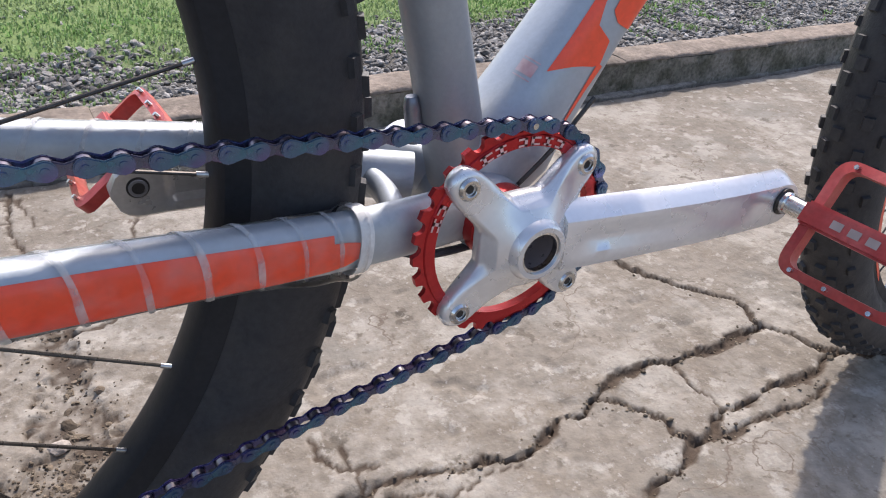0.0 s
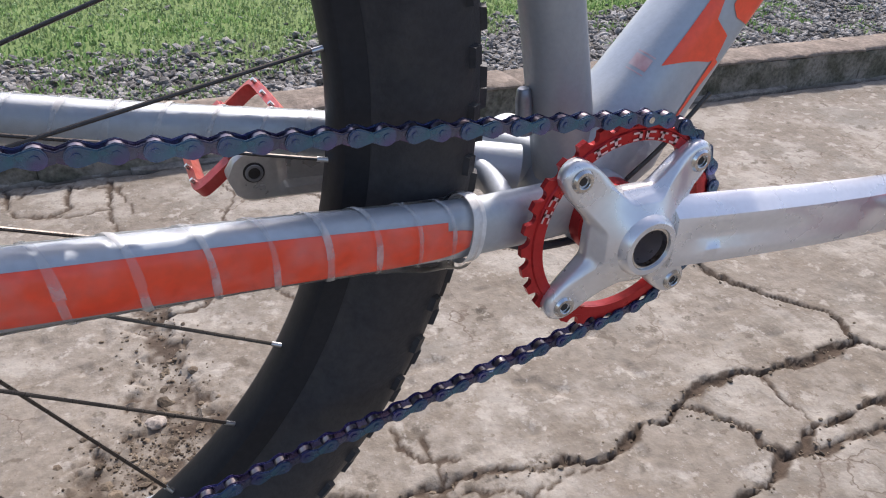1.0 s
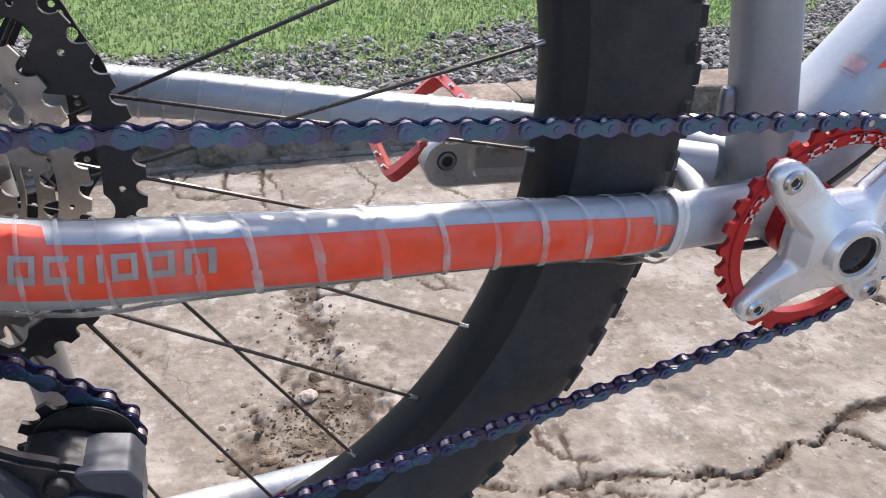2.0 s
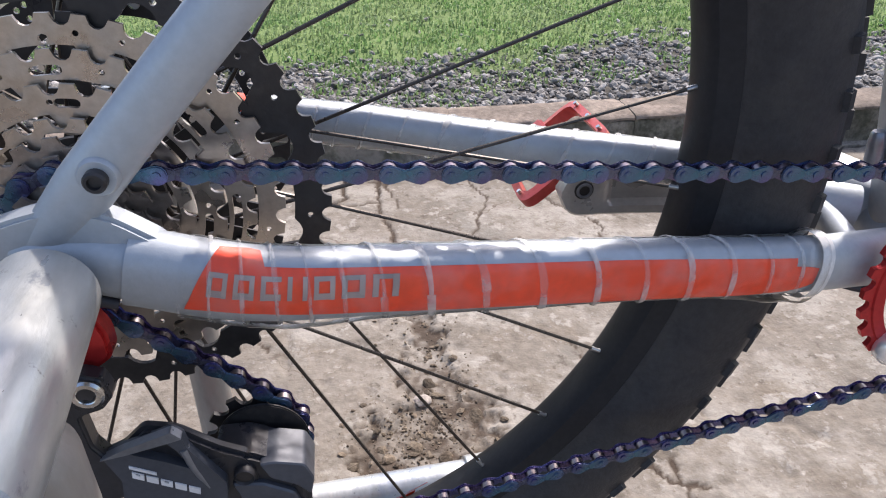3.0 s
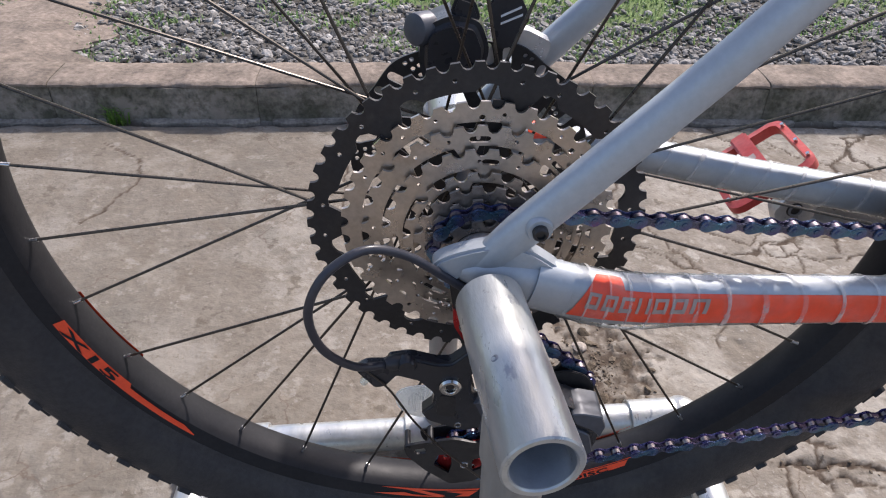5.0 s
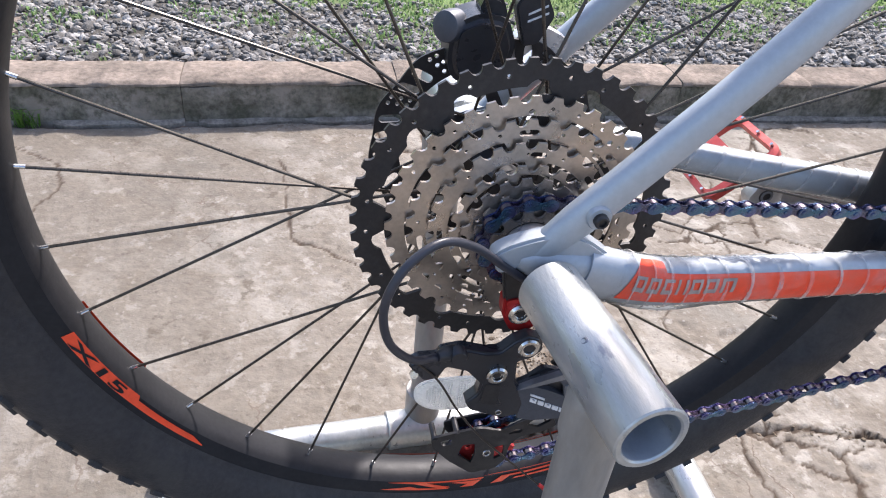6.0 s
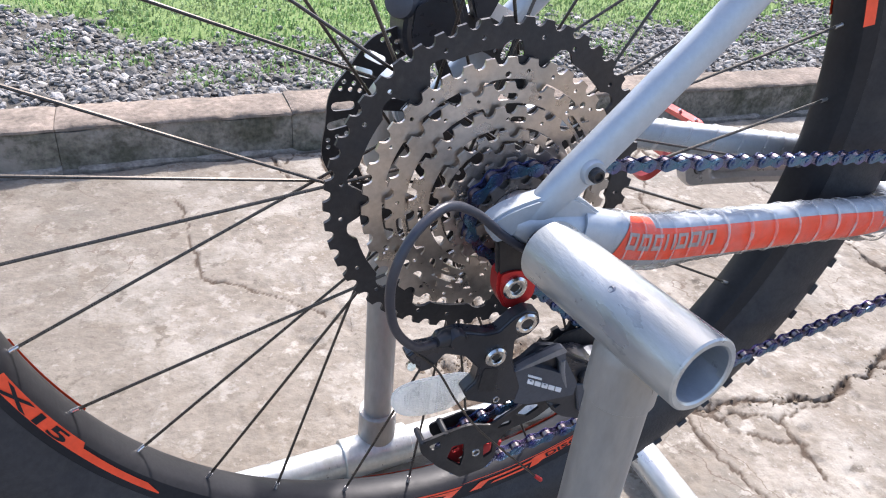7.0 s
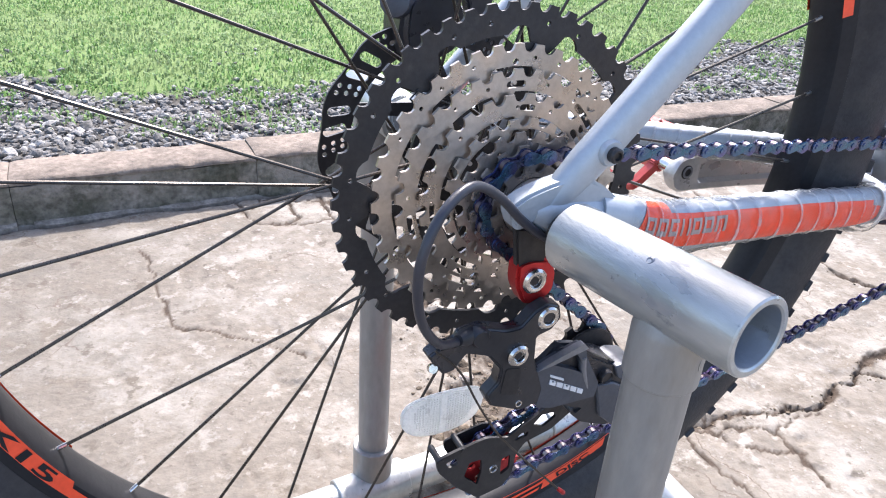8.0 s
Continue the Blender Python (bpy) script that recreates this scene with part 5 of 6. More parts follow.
# disc rotor
RY = 0.060
r_out = [(AX.x + (0.080 + 0.0012 * math.sin(12 * a)) * math.cos(a), AX.z + (0.080 + 0.0012 * math.sin(12 * a)) * math.sin(a)) for a in (2 * math.pi * k / 144 for k in range(144))]
holes = [circle(AX.x, AX.z, 0.060, 72)]
for k in range(36):
    a = 2 * math.pi * k / 36
    if k % 3:
        b = a + 0.05
        p, q = Vector((AX.x + 0.0660 * math.cos(a), AX.z + 0.0660 * math.sin(a))), Vector((AX.x + 0.0750 * math.cos(b), AX.z + 0.0750 * math.sin(b)))
        d = (q - p).normalized()
        nrm = Vector((-d.y, d.x))
        holes.append([tuple(mid + (d * math.cos(t) + nrm * math.sin(t)) * 0.0029 * sg) for mid, sg in ((q, 1), (p, -1)) for t in (-math.pi / 2 + math.pi * j / 5 for j in range(6))])
    else:
        for rr in (0.0645, 0.0705, 0.0765):
            for da in (-0.032, 0.032):
                holes.append(circle(AX.x + rr * math.cos(a + da + (rr - 0.07) * 5), AX.z + rr * math.sin(a + da + (rr - 0.07) * 5), 0.0016, 9))
rotor = part("brake_rotor", slab(r_out, RY - 0.0009, RY + 0.0009, holes), M_BLACK_ALLOY, bike, "black drilled brake rotor")
for k in range(6):
    a, b = radians(60 * k), radians(60 * k + 38)
    p = Vector((AX.x + 0.022 * math.cos(a), RY, AX.z + 0.022 * math.sin(a)))
    q = Vector((AX.x + 0.0615 * math.cos(b), RY, AX.z + 0.0615 * math.sin(b)))
    d = (q - p).normalized()
    w = d.cross(Vector((0, 1, 0))) * 0.0035
    part("rotor_arm", slab([(v.x, v.z) for v in (p - w * 1.4, p + w * 1.4, q + w, q - w)], RY - 0.0008, RY + 0.0008), M_BLACK_ALLOY, rotor)
part("rotor_hub", revolve([(0.018, -0.0012), (0.026, -0.0012), (0.026, 0.0012), (0.018, 0.0012)], AX + Vector((0, RY, 0)), 40), M_BLACK_ALLOY, rotor)

# cassette
COGS = [11, 13, 15, 18, 21, 27, 33, 39, 49]
cassette = None


def cog_y(i):
    return -0.0578 + 0.0041 * i


for i in range(len(COGS) - 1, -1, -1):
    nt_ = COGS[i]
    pr = 0.0127 / (2 * math.sin(math.pi / nt_))
    tip, root = pr + 0.0013, pr - 0.0033
    y = cog_y(i)
    ol = toothed(AX.x, AX.z, nt_, pr, tip, root, 0.2 * i)
    if nt_ == 49:
        bore = []
        for k in range(224):
            a = 2 * math.pi * k / 224
            f = (7 * a / (2 * math.pi)) % 1.0
            g = abs(f - 0.5) * 2          # 0 at a tab, 1 between two tabs
            rr = 0.0838 - 0.0125 * max(0.0, 1 - g / 0.26) ** 0.6 + 0.0045 * max(0.0, 1 - (abs(g - 0.42) / 0.17) ** 2) ** 0.5
            bore.append((AX.x + rr * math.cos(a), AX.z + rr * math.sin(a)))
        hs = [bore] + [circle(AX.x + 0.0908 * math.cos(a), AX.z + 0.0908 * math.sin(a), 0.0014, 8) for a in (2 * math.pi * (k + 0.3 + 0.25 * (k % 2)) / 20 for k in range(20))]
        cassette = part("cassette", slab(ol, y - 0.0011, y + 0.0011, hs), M_BLACK_ALLOY, bike, "nine-sprocket cassette, black largest sprocket, nickel others", 30)
        continue
    if nt_ > 18:      # open behind the valleys of the next sprocket, with tabs that reach under it
        nx_ = 0.0127 / (2 * math.sin(math.pi / COGS[i - 1])) + 0.0013
        tabs = {39: 11, 33: 9, 27: 7, 21: 6}[nt_]
        bore = []
        for k in range(180):
            a = 2 * math.pi * k / 180
            g = abs(((tabs * a / (2 * math.pi) + 0.17 * i) % 1.0) - 0.5) * 2
            bore.append((nx_ + 0.0002 - 0.0085 * max(0.0, min(1.0, (0.34 - g) / 0.16)), a))
        hs = [[(AX.x + rr * math.cos(a), AX.z + rr * math.sin(a)) for rr, a in bore]]
    else:
        hs = [circle(AX.x, AX.z, 0.017, 48)]
    rnd = random.Random(nt_)

    def drilled(rr, m, rad, jitter, skip=0.0):
        """Small holes round a circle, at slightly uneven steps."""
        out = []
        for k in range(m):
            if rnd.random() >= skip:
                a_ = 2 * math.pi * (k + jitter * (rnd.random() - 0.5)) / m
                out.append(circle(AX.x + rr * math.cos(a_), AX.z + rr * math.sin(a_), rad, 8))
        return out

    if nt_ > 15:
        hs += drilled(root - 0.0026, {39: 26, 33: 20, 27: 16, 21: 10, 18: 9}[nt_], 0.0012, 0.3, 0.35 if nt_ > 21 else 0.2)
    if nt_ == 39:
        hs += drilled(0.0706, 9, 0.0019, 0.6, 0.2)
    elif nt_ in (33, 27):
        ra, w = {33: (0.0600, 0.0038), 27: (0.0484, 0.0036)}[nt_]
        lens = (0.34, 0.20, 0.52, 0.26)
        hs += [slot(AX.x, AX.z, ra, 2 * math.pi * (k + 0.13 * i) / 7, ra * lens[k % 4], w) for k in range(7) if k % 3 < 2]
    part("sprocket", slab(ol, y - 0.0009, y + 0.0009, hs), M_COG_DARK if nt_ <= 18 else M_COG, cassette, "", 30)
part("freehub_body", turned([(0, 0.0165), (0.030, 0.0165), (0.032, 0.019), (0.035, 0.019)], AX + Vector((0, -0.058, 0)), AX + Vector((0, 0, 0)), 32), M_BLACK_ALLOY, cassette)
for k in range(7):
    a = radians(360 / 7 * (k + 0.5))
    p, q = Vector((AX.x + math.cos(a) * 0.018, AX.z + math.sin(a) * 0.018)), Vector((AX.x + math.cos(a + 0.12) * 0.080, AX.z + math.sin(a + 0.12) * 0.080))
    d = (q - p).normalized()
    w = Vector((-d.y, d.x))
    part("carrier_arm", slab([tuple(v) for v in (p - w * 0.006, q - w * 0.0035, q + w * 0.0035, p + w * 0.006)], -0.0272, -0.0262), M_BLACK_ALLOY, cassette, "black carrier arm")
part("lockring", turned([(0, 0.011), (0, 0.0155), (0.002, 0.0165), (0.004, 0.0165)], AX + Vector((0, -0.0625, 0)), AX, 32), M_COG_DARK, cassette)
part("axle", rod(AX + Vector((0, -0.088, 0)), AX + Vector((0, 0.088, 0)), 0.0048, 20), M_STEEL, bike, "steel axle")
# added black plug: the axle's end, and the shade in the gap
part("axle_nut", turned([(0, 0.0065), (0.002, 0.0076), (0.020, 0.0080), (0.024, 0.0090)], AX + Vector((0.003, -0.110, -0.002)), AX + Vector((0.0, -0.080, 0)), 24), M_BLACK_ALLOY, bike, "black plug for the axle end and the gap's shade")

# cranks and chainring
CR_Y = -0.0520
ring_pr = 0.0127 / (2 * math.sin(math.pi / 30))
tabs = []
for k in range(192):
    a = 2 * math.pi * k / 192
    d = min(abs(((a - radians(b) + math.pi) % (2 * math.pi)) - math.pi) for b in (45, 135, 225, 315))
    tabs.append((BB.x + (0.0497 - 0.0045 * max(0.0, 1 - d / 0.19)) * math.cos(a), BB.z + (0.0497 - 0.0045 * max(0.0, 1 - d / 0.19)) * math.sin(a)))
ring = part("chainring", slab(toothed(BB.x, BB.z, 30, ring_pr, ring_pr + 0.0030, ring_pr - 0.0034, 0.05), CR_Y - 0.0016, CR_Y + 0.0016, [tabs]), M_RED, bike, "red anodised narrow-wide chainring", 30)
part("chainring_shoulder", revolve([(0.0498, -0.0028), (0.0553, -0.0026), (0.0562, -0.0012), (0.0562, 0.0012), (0.0553, 0.0024), (0.0498, 0.0028)], BB + Vector((0, CR_Y, 0)), 120), M_RED, ring)
for k, (a0, a1) in enumerate([(62, 68), (71, 77), (80, 86), (89, 95), (103, 110), (112, 120), (150, 156), (158, 166)]):
    bmw = bmesh.new()
    for rr0, rr1, b0, b1 in ((0.0504, 0.0515, a0, a1), (0.0539, 0.0550, a0, a1), (0.0504, 0.0550, a0 + (k % 3) * 2.2, a0 + (k % 3) * 2.2 + 2.0)):
        q = [bmw.verts.new((BB.x + r * math.cos(radians(t)), CR_Y - 0.0033, BB.z + r * math.sin(radians(t)))) for r, t in ((rr0, b0), (rr1, b0), (rr1, (b0 + b1) / 2), (rr1, b1), (rr0, b1), (rr0, (b0 + b1) / 2))]
        bmw.faces.new(q)
    part("lettering_bar", bmw, M_RED_LIGHT, ring, "pale etched lettering bar")

# drive-side crank: spider star and lofted arm
NS = 160
star = []
for k in range(NS):
    a = 2 * math.pi * k / NS
    d = min(abs(((a - radians(b) + math.pi) % (2 * math.pi)) - math.pi) for b in (45, 135, 225, 315))
    lobe = 0.052 * math.cos(d) + math.sqrt(max(0.0, 0.0103 ** 2 - (0.052 * math.sin(d)) ** 2)) if 0.052 * math.sin(d) < 0.0103 else 0.0
    neck = min((0.0104 + 0.004 * max(0.0, d - 0.25)) / math.sin(max(d, 0.05)), 0.056)
    web = 0.0265 + 0.0035 * math.cos(2 * d) ** 2
    star.append((max(lobe, neck, web), a))
sm = [sum(star[(k + j) % NS][0] * w for j, w in ((-2, 1), (-1, 2), (0, 3), (1, 2), (2, 1))) / 9 for k in range(NS)]
outline = [(r * math.cos(a), r * math.sin(a)) for r, (_, a) in zip(sm, star)]
bm = bmesh.new()
rows = [[bm.verts.new((BB.x + 0.0125 * math.cos(a), -0.053, BB.z + 0.0125 * math.sin(a))) for _, a in star]]
for y, k in ((-0.0530, 0.965), (-0.0543, 1.0), (-0.0592, 1.0), (-0.0612, 0.97), (-0.0620, 0.92)):
    rows.append([bm.verts.new((BB.x + x * k, y, BB.z + z * k)) for x, z in outline])
for f in (0.15, 0.32, 0.5, 0.68, 0.85, 1.0):
    row = []
    for (x, z), (_, a) in zip(outline, star):
        r = math.hypot(x, z) * 0.92 * (1 - f) + 0.0165 * f
        row.append(bm.verts.new((BB.x + r * math.cos(a), -0.0622 - 0.0125 * max(0.0, 1 - (r - 0.0165) / 0.034) ** 1.8, BB.z + r * math.sin(a))))
    rows.append(row)
for a, b in zip(rows, rows[1:]):
    for k in range(NS):
        bm.faces.new((a[k], a[(k + 1) % NS], b[(k + 1) % NS], b[k]))
crank = part("crank", bm, M_ALLOY, bike, "satin silver crank spider and arm", 80)
part("boss", turned([(0, 0.0122), (0, 0.0148), (0.0010, 0.0160), (0.004, 0.0172), (0.012, 0.0205), (0.018, 0.0225), (0.018, 0.0122)], BB + Vector((0, -0.0790, 0)), BB, 48, True), M_ALLOY, crank)
part("axle_bore", turned([(0, 0.0110), (0, 0.0124), (0.018, 0.0124), (0.018, 0.0005), (0.0175, 0.0005), (0.0170, 0.0110)], BB + Vector((0, -0.0760, 0)), BB, 40, True), M_HOLLOW, crank, "dark hollow axle end")
part("axle_rim", turned([(0, 0.0106), (0, 0.0121), (0.0035, 0.0121), (0.0035, 0.0106)], BB + Vector((0, -0.0778, 0)), BB, 40, True), M_STEEL, crank, "bright ring round the hollow axle")


def crank_arm(side, s_start):
    """Lofted arm from the boss to the pedal eye, hollowed along its outer face."""
    ped_x, ped_z = (0.607, 0.335) if side < 0 else (0.258, 0.338)
    base = Vector((BB.x, 0, BB.z))
    end = Vector((ped_x, 0, ped_z))
    d = (end - base)
    L = d.length
    d.normalize()
    nrm = Vector((-d.z, 0, d.x))
    if nrm.z < 0:
        nrm = -nrm
    bm = bmesh.new()
    rows = []
    tab = [(0.0, 0.0190, 0.0650, 0.0070), (0.10, 0.0195, 0.0670, 0.0078), (0.22, 0.0192, 0.0695, 0.0085), (0.40, 0.0187, 0.0735, 0.0085), (0.6, 0.0182, 0.0780, 0.0080), (0.80, 0.0178, 0.0812, 0.0072), (0.93, 0.0176, 0.0825, 0.0068)]
    n = 46
    for i in range(n + 1):
        s = s_start + i / n * (1.088 - s_start)
        if s <= 0.93:
            hw, yc, ht = lerp_table(tab, s)
        else:
            hw, yc, ht = 0.0176 * math.sqrt(max(0.0, 1 - ((s - 0.995) / 0.0935) ** 2)) if s > 0.995 else 0.0176, 0.0825, 0.0068
            hw = max(hw, 0.0012)
        c = base + d * (L * s)
        groove = 0.0036 * max(0.0, min(1.0, (s - 0.14) / 0.06, (0.66 - s) / 0.4))
        pocket = 0.0065 * max(0.0, min(1.0, (s - 0.12) / 0.04, (0.91 - s) / 0.03))
        sec = []
        for u, v in ((-1, 0.45), (-0.93, 0.82), (-0.75, 0.97), (-0.45, 1.0), (-0.22, 1.0), (0.05, 1.0), (0.40, 0.98), (0.60, 0.90), (0.80, 0.30), (0.96, -0.25), (1, -0.6), (0.85, -1), (0.56, -1), (0.42, -1.001), (-0.42, -1.001), (-0.56, -1), (-0.85, -1), (-1, -0.5)):
            g = groove if -0.3 < u < 0.1 and v == 1.0 else -pocket if v == -1.001 else 0.0
            sec.append(bm.verts.new(c + nrm * (u * hw) + Vector((0, side * (yc + v * ht - g), 0))))
        rows.append(sec)
    m = len(rows[0])
    for a, b in zip(rows, rows[1:]):
        for k in range(m):
            bm.faces.new((a[k], a[(k + 1) % m], b[(k + 1) % m], b[k]))
    bm.faces.new(rows[0])
    bm.faces.new(rows[-1])
    return bm


part("arm", crank_arm(-1, 0.105), M_ALLOY, crank, "", 40)
for b in (45, 135, 225, 315):
    bx_, bz_ = BB.x + 0.052 * math.cos(radians(b)), BB.z + 0.052 * math.sin(radians(b))
    cap_bolt(bx_, -0.0640, bz_, 0.0062, "chainring_bolt", crank)
crank2 = part("crank", crank_arm(1, 0.0), M_ALLOY_DULL_SHADED, bike, "dull silver left crank arm, its shade in the colour", 40)
part("boss", turned([(0, 0.0001), (0, 0.012), (0.002, 0.019), (0.02, 0.021), (0.03, 0.019)], BB + Vector((0, 0.078, 0)), BB + Vector((0, 0.04, 0)), 40), M_ALLOY, crank2)
# black disc on the arm paints the eye's shade; no hole is cut
part("pedal_eye", turned([(0.0005, 0.0001), (0.0005, 0.0060), (0.0012, 0.0064), (0.003, 0.0064)], (0.258, 0.0745, 0.3405), (0.258, 0.09, 0.3405), 32), M_BLACK_ALLOY, crank2, "black disc for the shade in the threaded eye")
part("pedal_axle_end", turned([(0, 0.0036), (0, 0.0050), (0.0004, 0.0053), (0.002, 0.0053), (0.002, 0.0036)], (0.258, 0.0741, 0.3405), (0.258, 0.09, 0.3405), 28, True), M_DARKGREY, crank2, "grey hollow pedal axle end")


# pedals
def pedal(side, x, z, chord, label):
    """Flat platform pedal: centre body, two end bars, two cross arms, pins."""
    y0, y1 = 0.106, 0.196
    d = Vector((math.cos(radians(chord)), 0, math.sin(radians(chord))))
    nrm = Vector((-d.z, 0, d.x))
    o = Vector((x, 0, z))

    def block(u0, u1, w0, w1, ya, yb, h0=0.0065, h1=None, bev=0.0016):
        h1 = h1 or h0
        bm = bmesh.new()
        vs = []
        for y in (ya, yb):
            for u, h in ((u0, h0), (u1, h1)):
                for t in (-1, 1):
                    vs.append(bm.verts.new(o + d * u + nrm * (t * h) + Vector((0, side * y, 0))))
        a = vs
        for f in ((0, 1, 3, 2), (4, 6, 7, 5), (0, 4, 5, 1), (2, 3, 7, 6), (0, 2, 6, 4), (1, 5, 7, 3)):
            bm.faces.new([a[k] for k in f])
        bmesh.ops.bevel(bm, geom=bm.edges[:], offset=bev, segments=2, affect="EDGES")
        return bm

    def strut(u0, ya, u1, yb, w, h):
        p, q = o + d * u0 + Vector((0, side * ya, 0)), o + d * u1 + Vector((0, side * yb, 0))
        t = (q - p).normalized()
        s = t.cross(nrm)
        bm = bmesh.new()
        vs = [bm.verts.new(c + s * (i * w) + nrm * (j * h)) for c in (p, q) for i, j in ((-1, -1), (1, -1), (1, 1), (-1, 1))]
        for f in ((0, 1, 2, 3), (4, 7, 6, 5), (0, 4, 5, 1), (1, 5, 6, 2), (2, 6, 7, 3), (3, 7, 4, 0)):
            bm.faces.new([vs[k] for k in f])
        bmesh.ops.bevel(bm, geom=bm.edges[:], offset=0.0014, segments=2, affect="EDGES")
        return bm

    def cage_loop():
        ya, yb = y0 + 0.002, y1 - 0.010
        outer = rounded([(-0.0385, ya), (0.0385, ya), (0.0365, yb), (-0.0365, yb)], 0.013, 6)
        inner = rounded([(-0.0325, ya + 0.007), (0.0325, ya + 0.007), (0.0305, yb - 0.007), (-0.0305, yb - 0.007)], 0.008, 6)
        bm = bmesh.new()
        rings = [[bm.verts.new(o + d * u + Vector((0, side * y, 0)) + nrm * h) for u, y in loop] for loop, h in ((outer, -0.0036), (outer, 0.0036), (inner, 0.0050), (inner, -0.0050))]
        for a, b in zip(rings, rings[1:] + rings[:1]):
            for k in range(len(a)):
                bm.faces.new((a[k], a[(k + 1) % len(a)], b[(k + 1) % len(a)], b[k]))
        return bm

    body = part("pedal", block(-0.0075, 0.0075, 0, 0, y0, y1 - 0.006, 0.0075), M_PEDAL, bike, label)
    part("cage", cage_loop(), M_PEDAL, body)
    for u in (-0.0345, 0.0345):
        for y in (y0 + 0.014, y0 + 0.037, y1 - 0.026):
            for t in (-1, 1):
                p = o + d * u + Vector((0, side * y, 0))
                part("pin", rod(p, p + nrm * (t * 0.0078), 0.0015, 8), M_STEEL, body)
    for k in range(3):
        f = bmesh.new()
        y = y0 + 0.02 + 0.011 * k
        q = [o + d * u + nrm * 0.0078 + Vector((0, side * yy, 0)) for u, yy in ((-0.0025, y), (0.0025, y), (0.0025, y + 0.007), (-0.0025, y + 0.007))]
        f.faces.new([f.verts.new(v) for v in q])
        part("mark_bar", f, M_GREY_MARK, body, "grey print on the pedal")
    part("spindle", turned([(0, 0.0072), (0.004, 0.0072), (0.005, 0.0062), (0.03, 0.0056), (0.09, 0.005)], o + Vector((0, side * 0.0895, 0)), o + Vector((0, side * 0.19, 0)), 20), M_STEEL, body, "bright steel spindle")
    part("washer", turned([(0, 0.0085), (0.0012, 0.0088), (0.002, 0.0088)], o + Vector((0, side * 0.0885, 0)), o + Vector((0, side * 0.1, 0)), 28), M_BLACK_ALLOY, body)


pedal(-1, 0.607, 0.335, 62, "red anodised flat pedal with bright pins")
pedal(1, 0.258, 0.338, 40, "red anodised flat pedal with bright pins")

# chain
JU, JL, JR = Vector((0.0565, 0, 0.2875)), Vector((-0.0022, 0, 0.2160)), 0.0127 / (2 * math.sin(math.pi / 11))
JY = cog_y(1)
LOOP = [(BB, ring_pr, 1, CR_Y), (AX, 0.0127 / (2 * math.sin(math.pi / 13)), 1, JY), (JU, JR, -1, JY), (JL, JR, 1, JY)]
segs = []
for i in range(4):
    (c1, r1, s1, y1), (c2, r2, s2, y2) = LOOP[i], LOOP[(i + 1) % 4]
    D = Vector((c2.x - c1.x, c2.z - c1.z))
    al = math.atan2(D.y, D.x) + math.asin((s1 * r1 - s2 * r2) / D.length)
    n_ = Vector((math.sin(al), -math.cos(al)))
    segs.append((Vector((c1.x, c1.z)) + n_ * (s1 * r1), Vector((c2.x, c2.z)) + n_ * (s2 * r2), y1, y2))
path = []
for i in range(4):
    p, q, y1, y2 = segs[i]
    n = 400
    path += [(p.x + (q.x - p.x) * k / n, y1 + (y2 - y1) * k / n, p.y + (q.y - p.y) * k / n) for k in range(n)]
    c, r, s, y = LOOP[(i + 1) % 4]
    a0 = math.atan2(q.y - c.z, q.x - c.x)
    nx = segs[(i + 1) % 4][0]
    a1 = math.atan2(nx.y - c.z, nx.x - c.x)
    da = ((a1 - a0) * s) % (2 * math.pi)
    path += [(c.x + r * math.cos(a0 + s * da * k / 200), y, c.z + r * math.sin(a0 + s * da * k / 200)) for k in range(200)]
path.append(path[0])
P_ = np.array(path)
cum = np.concatenate([[0], np.cumsum(np.linalg.norm(np.diff(P_, axis=0), axis=1))])
n_links = 2 * round(cum[-1] / 0.0127 / 2)
pins = [Vector([np.interp(cum[-1] * k / n_links, cum, P_[:, j]) for j in range(3)]) for k in range(n_links)]


def link_mesh(outer):
    h = 0.0127 / 2
    R, W = (0.0042, 0.0022) if outer else (0.0042, 0.0022)
    ol = []
    for cx, a0 in ((h, -115), (-h, 65)):
        for k in range(9):
            a = radians(a0 + 230 * k / 8)
            ol.append((cx + R * math.cos(a), R * math.sin(a)))
        ol.append((0, W if cx > 0 else -W))
    y = 0.0026 if outer else 0.0016
    bm = slab(ol, -y - 0.0011, -y, bevel=0.0005, seg=2)
    bm = merge(bm, slab(ol, y, y + 0.0011, bevel=0.0005, seg=2))
    plates = len(bm.faces)
    for cx in (-h, h):
        bm = merge(bm, rod((cx, -0.0042, 0), (cx, 0.0042, 0), 0.0017, 8) if outer else rod((cx, -0.0016, 0), (cx, 0.0016, 0), 0.0038, 12))
    me = to_mesh("link", bm, M_CHAIN if outer else M_CHAIN_IN, 40)
    me.materials.append(M_CHAIN if outer else M_ROLLER)
    me.polygons.foreach_set("material_index", [0 if k < plates else 1 for k in range(len(me.polygons))])
    return me


l_out, l_in = link_mesh(True), link_mesh(False)
quick = rod(pins[0] + Vector((0, -0.0044, 0)), pins[0] + Vector((0, 0.0044, 0)), 0.0017, 10)
chain = part("chain", quick, M_STEEL, bike, "purple and blue oil-slick bicycle chain")
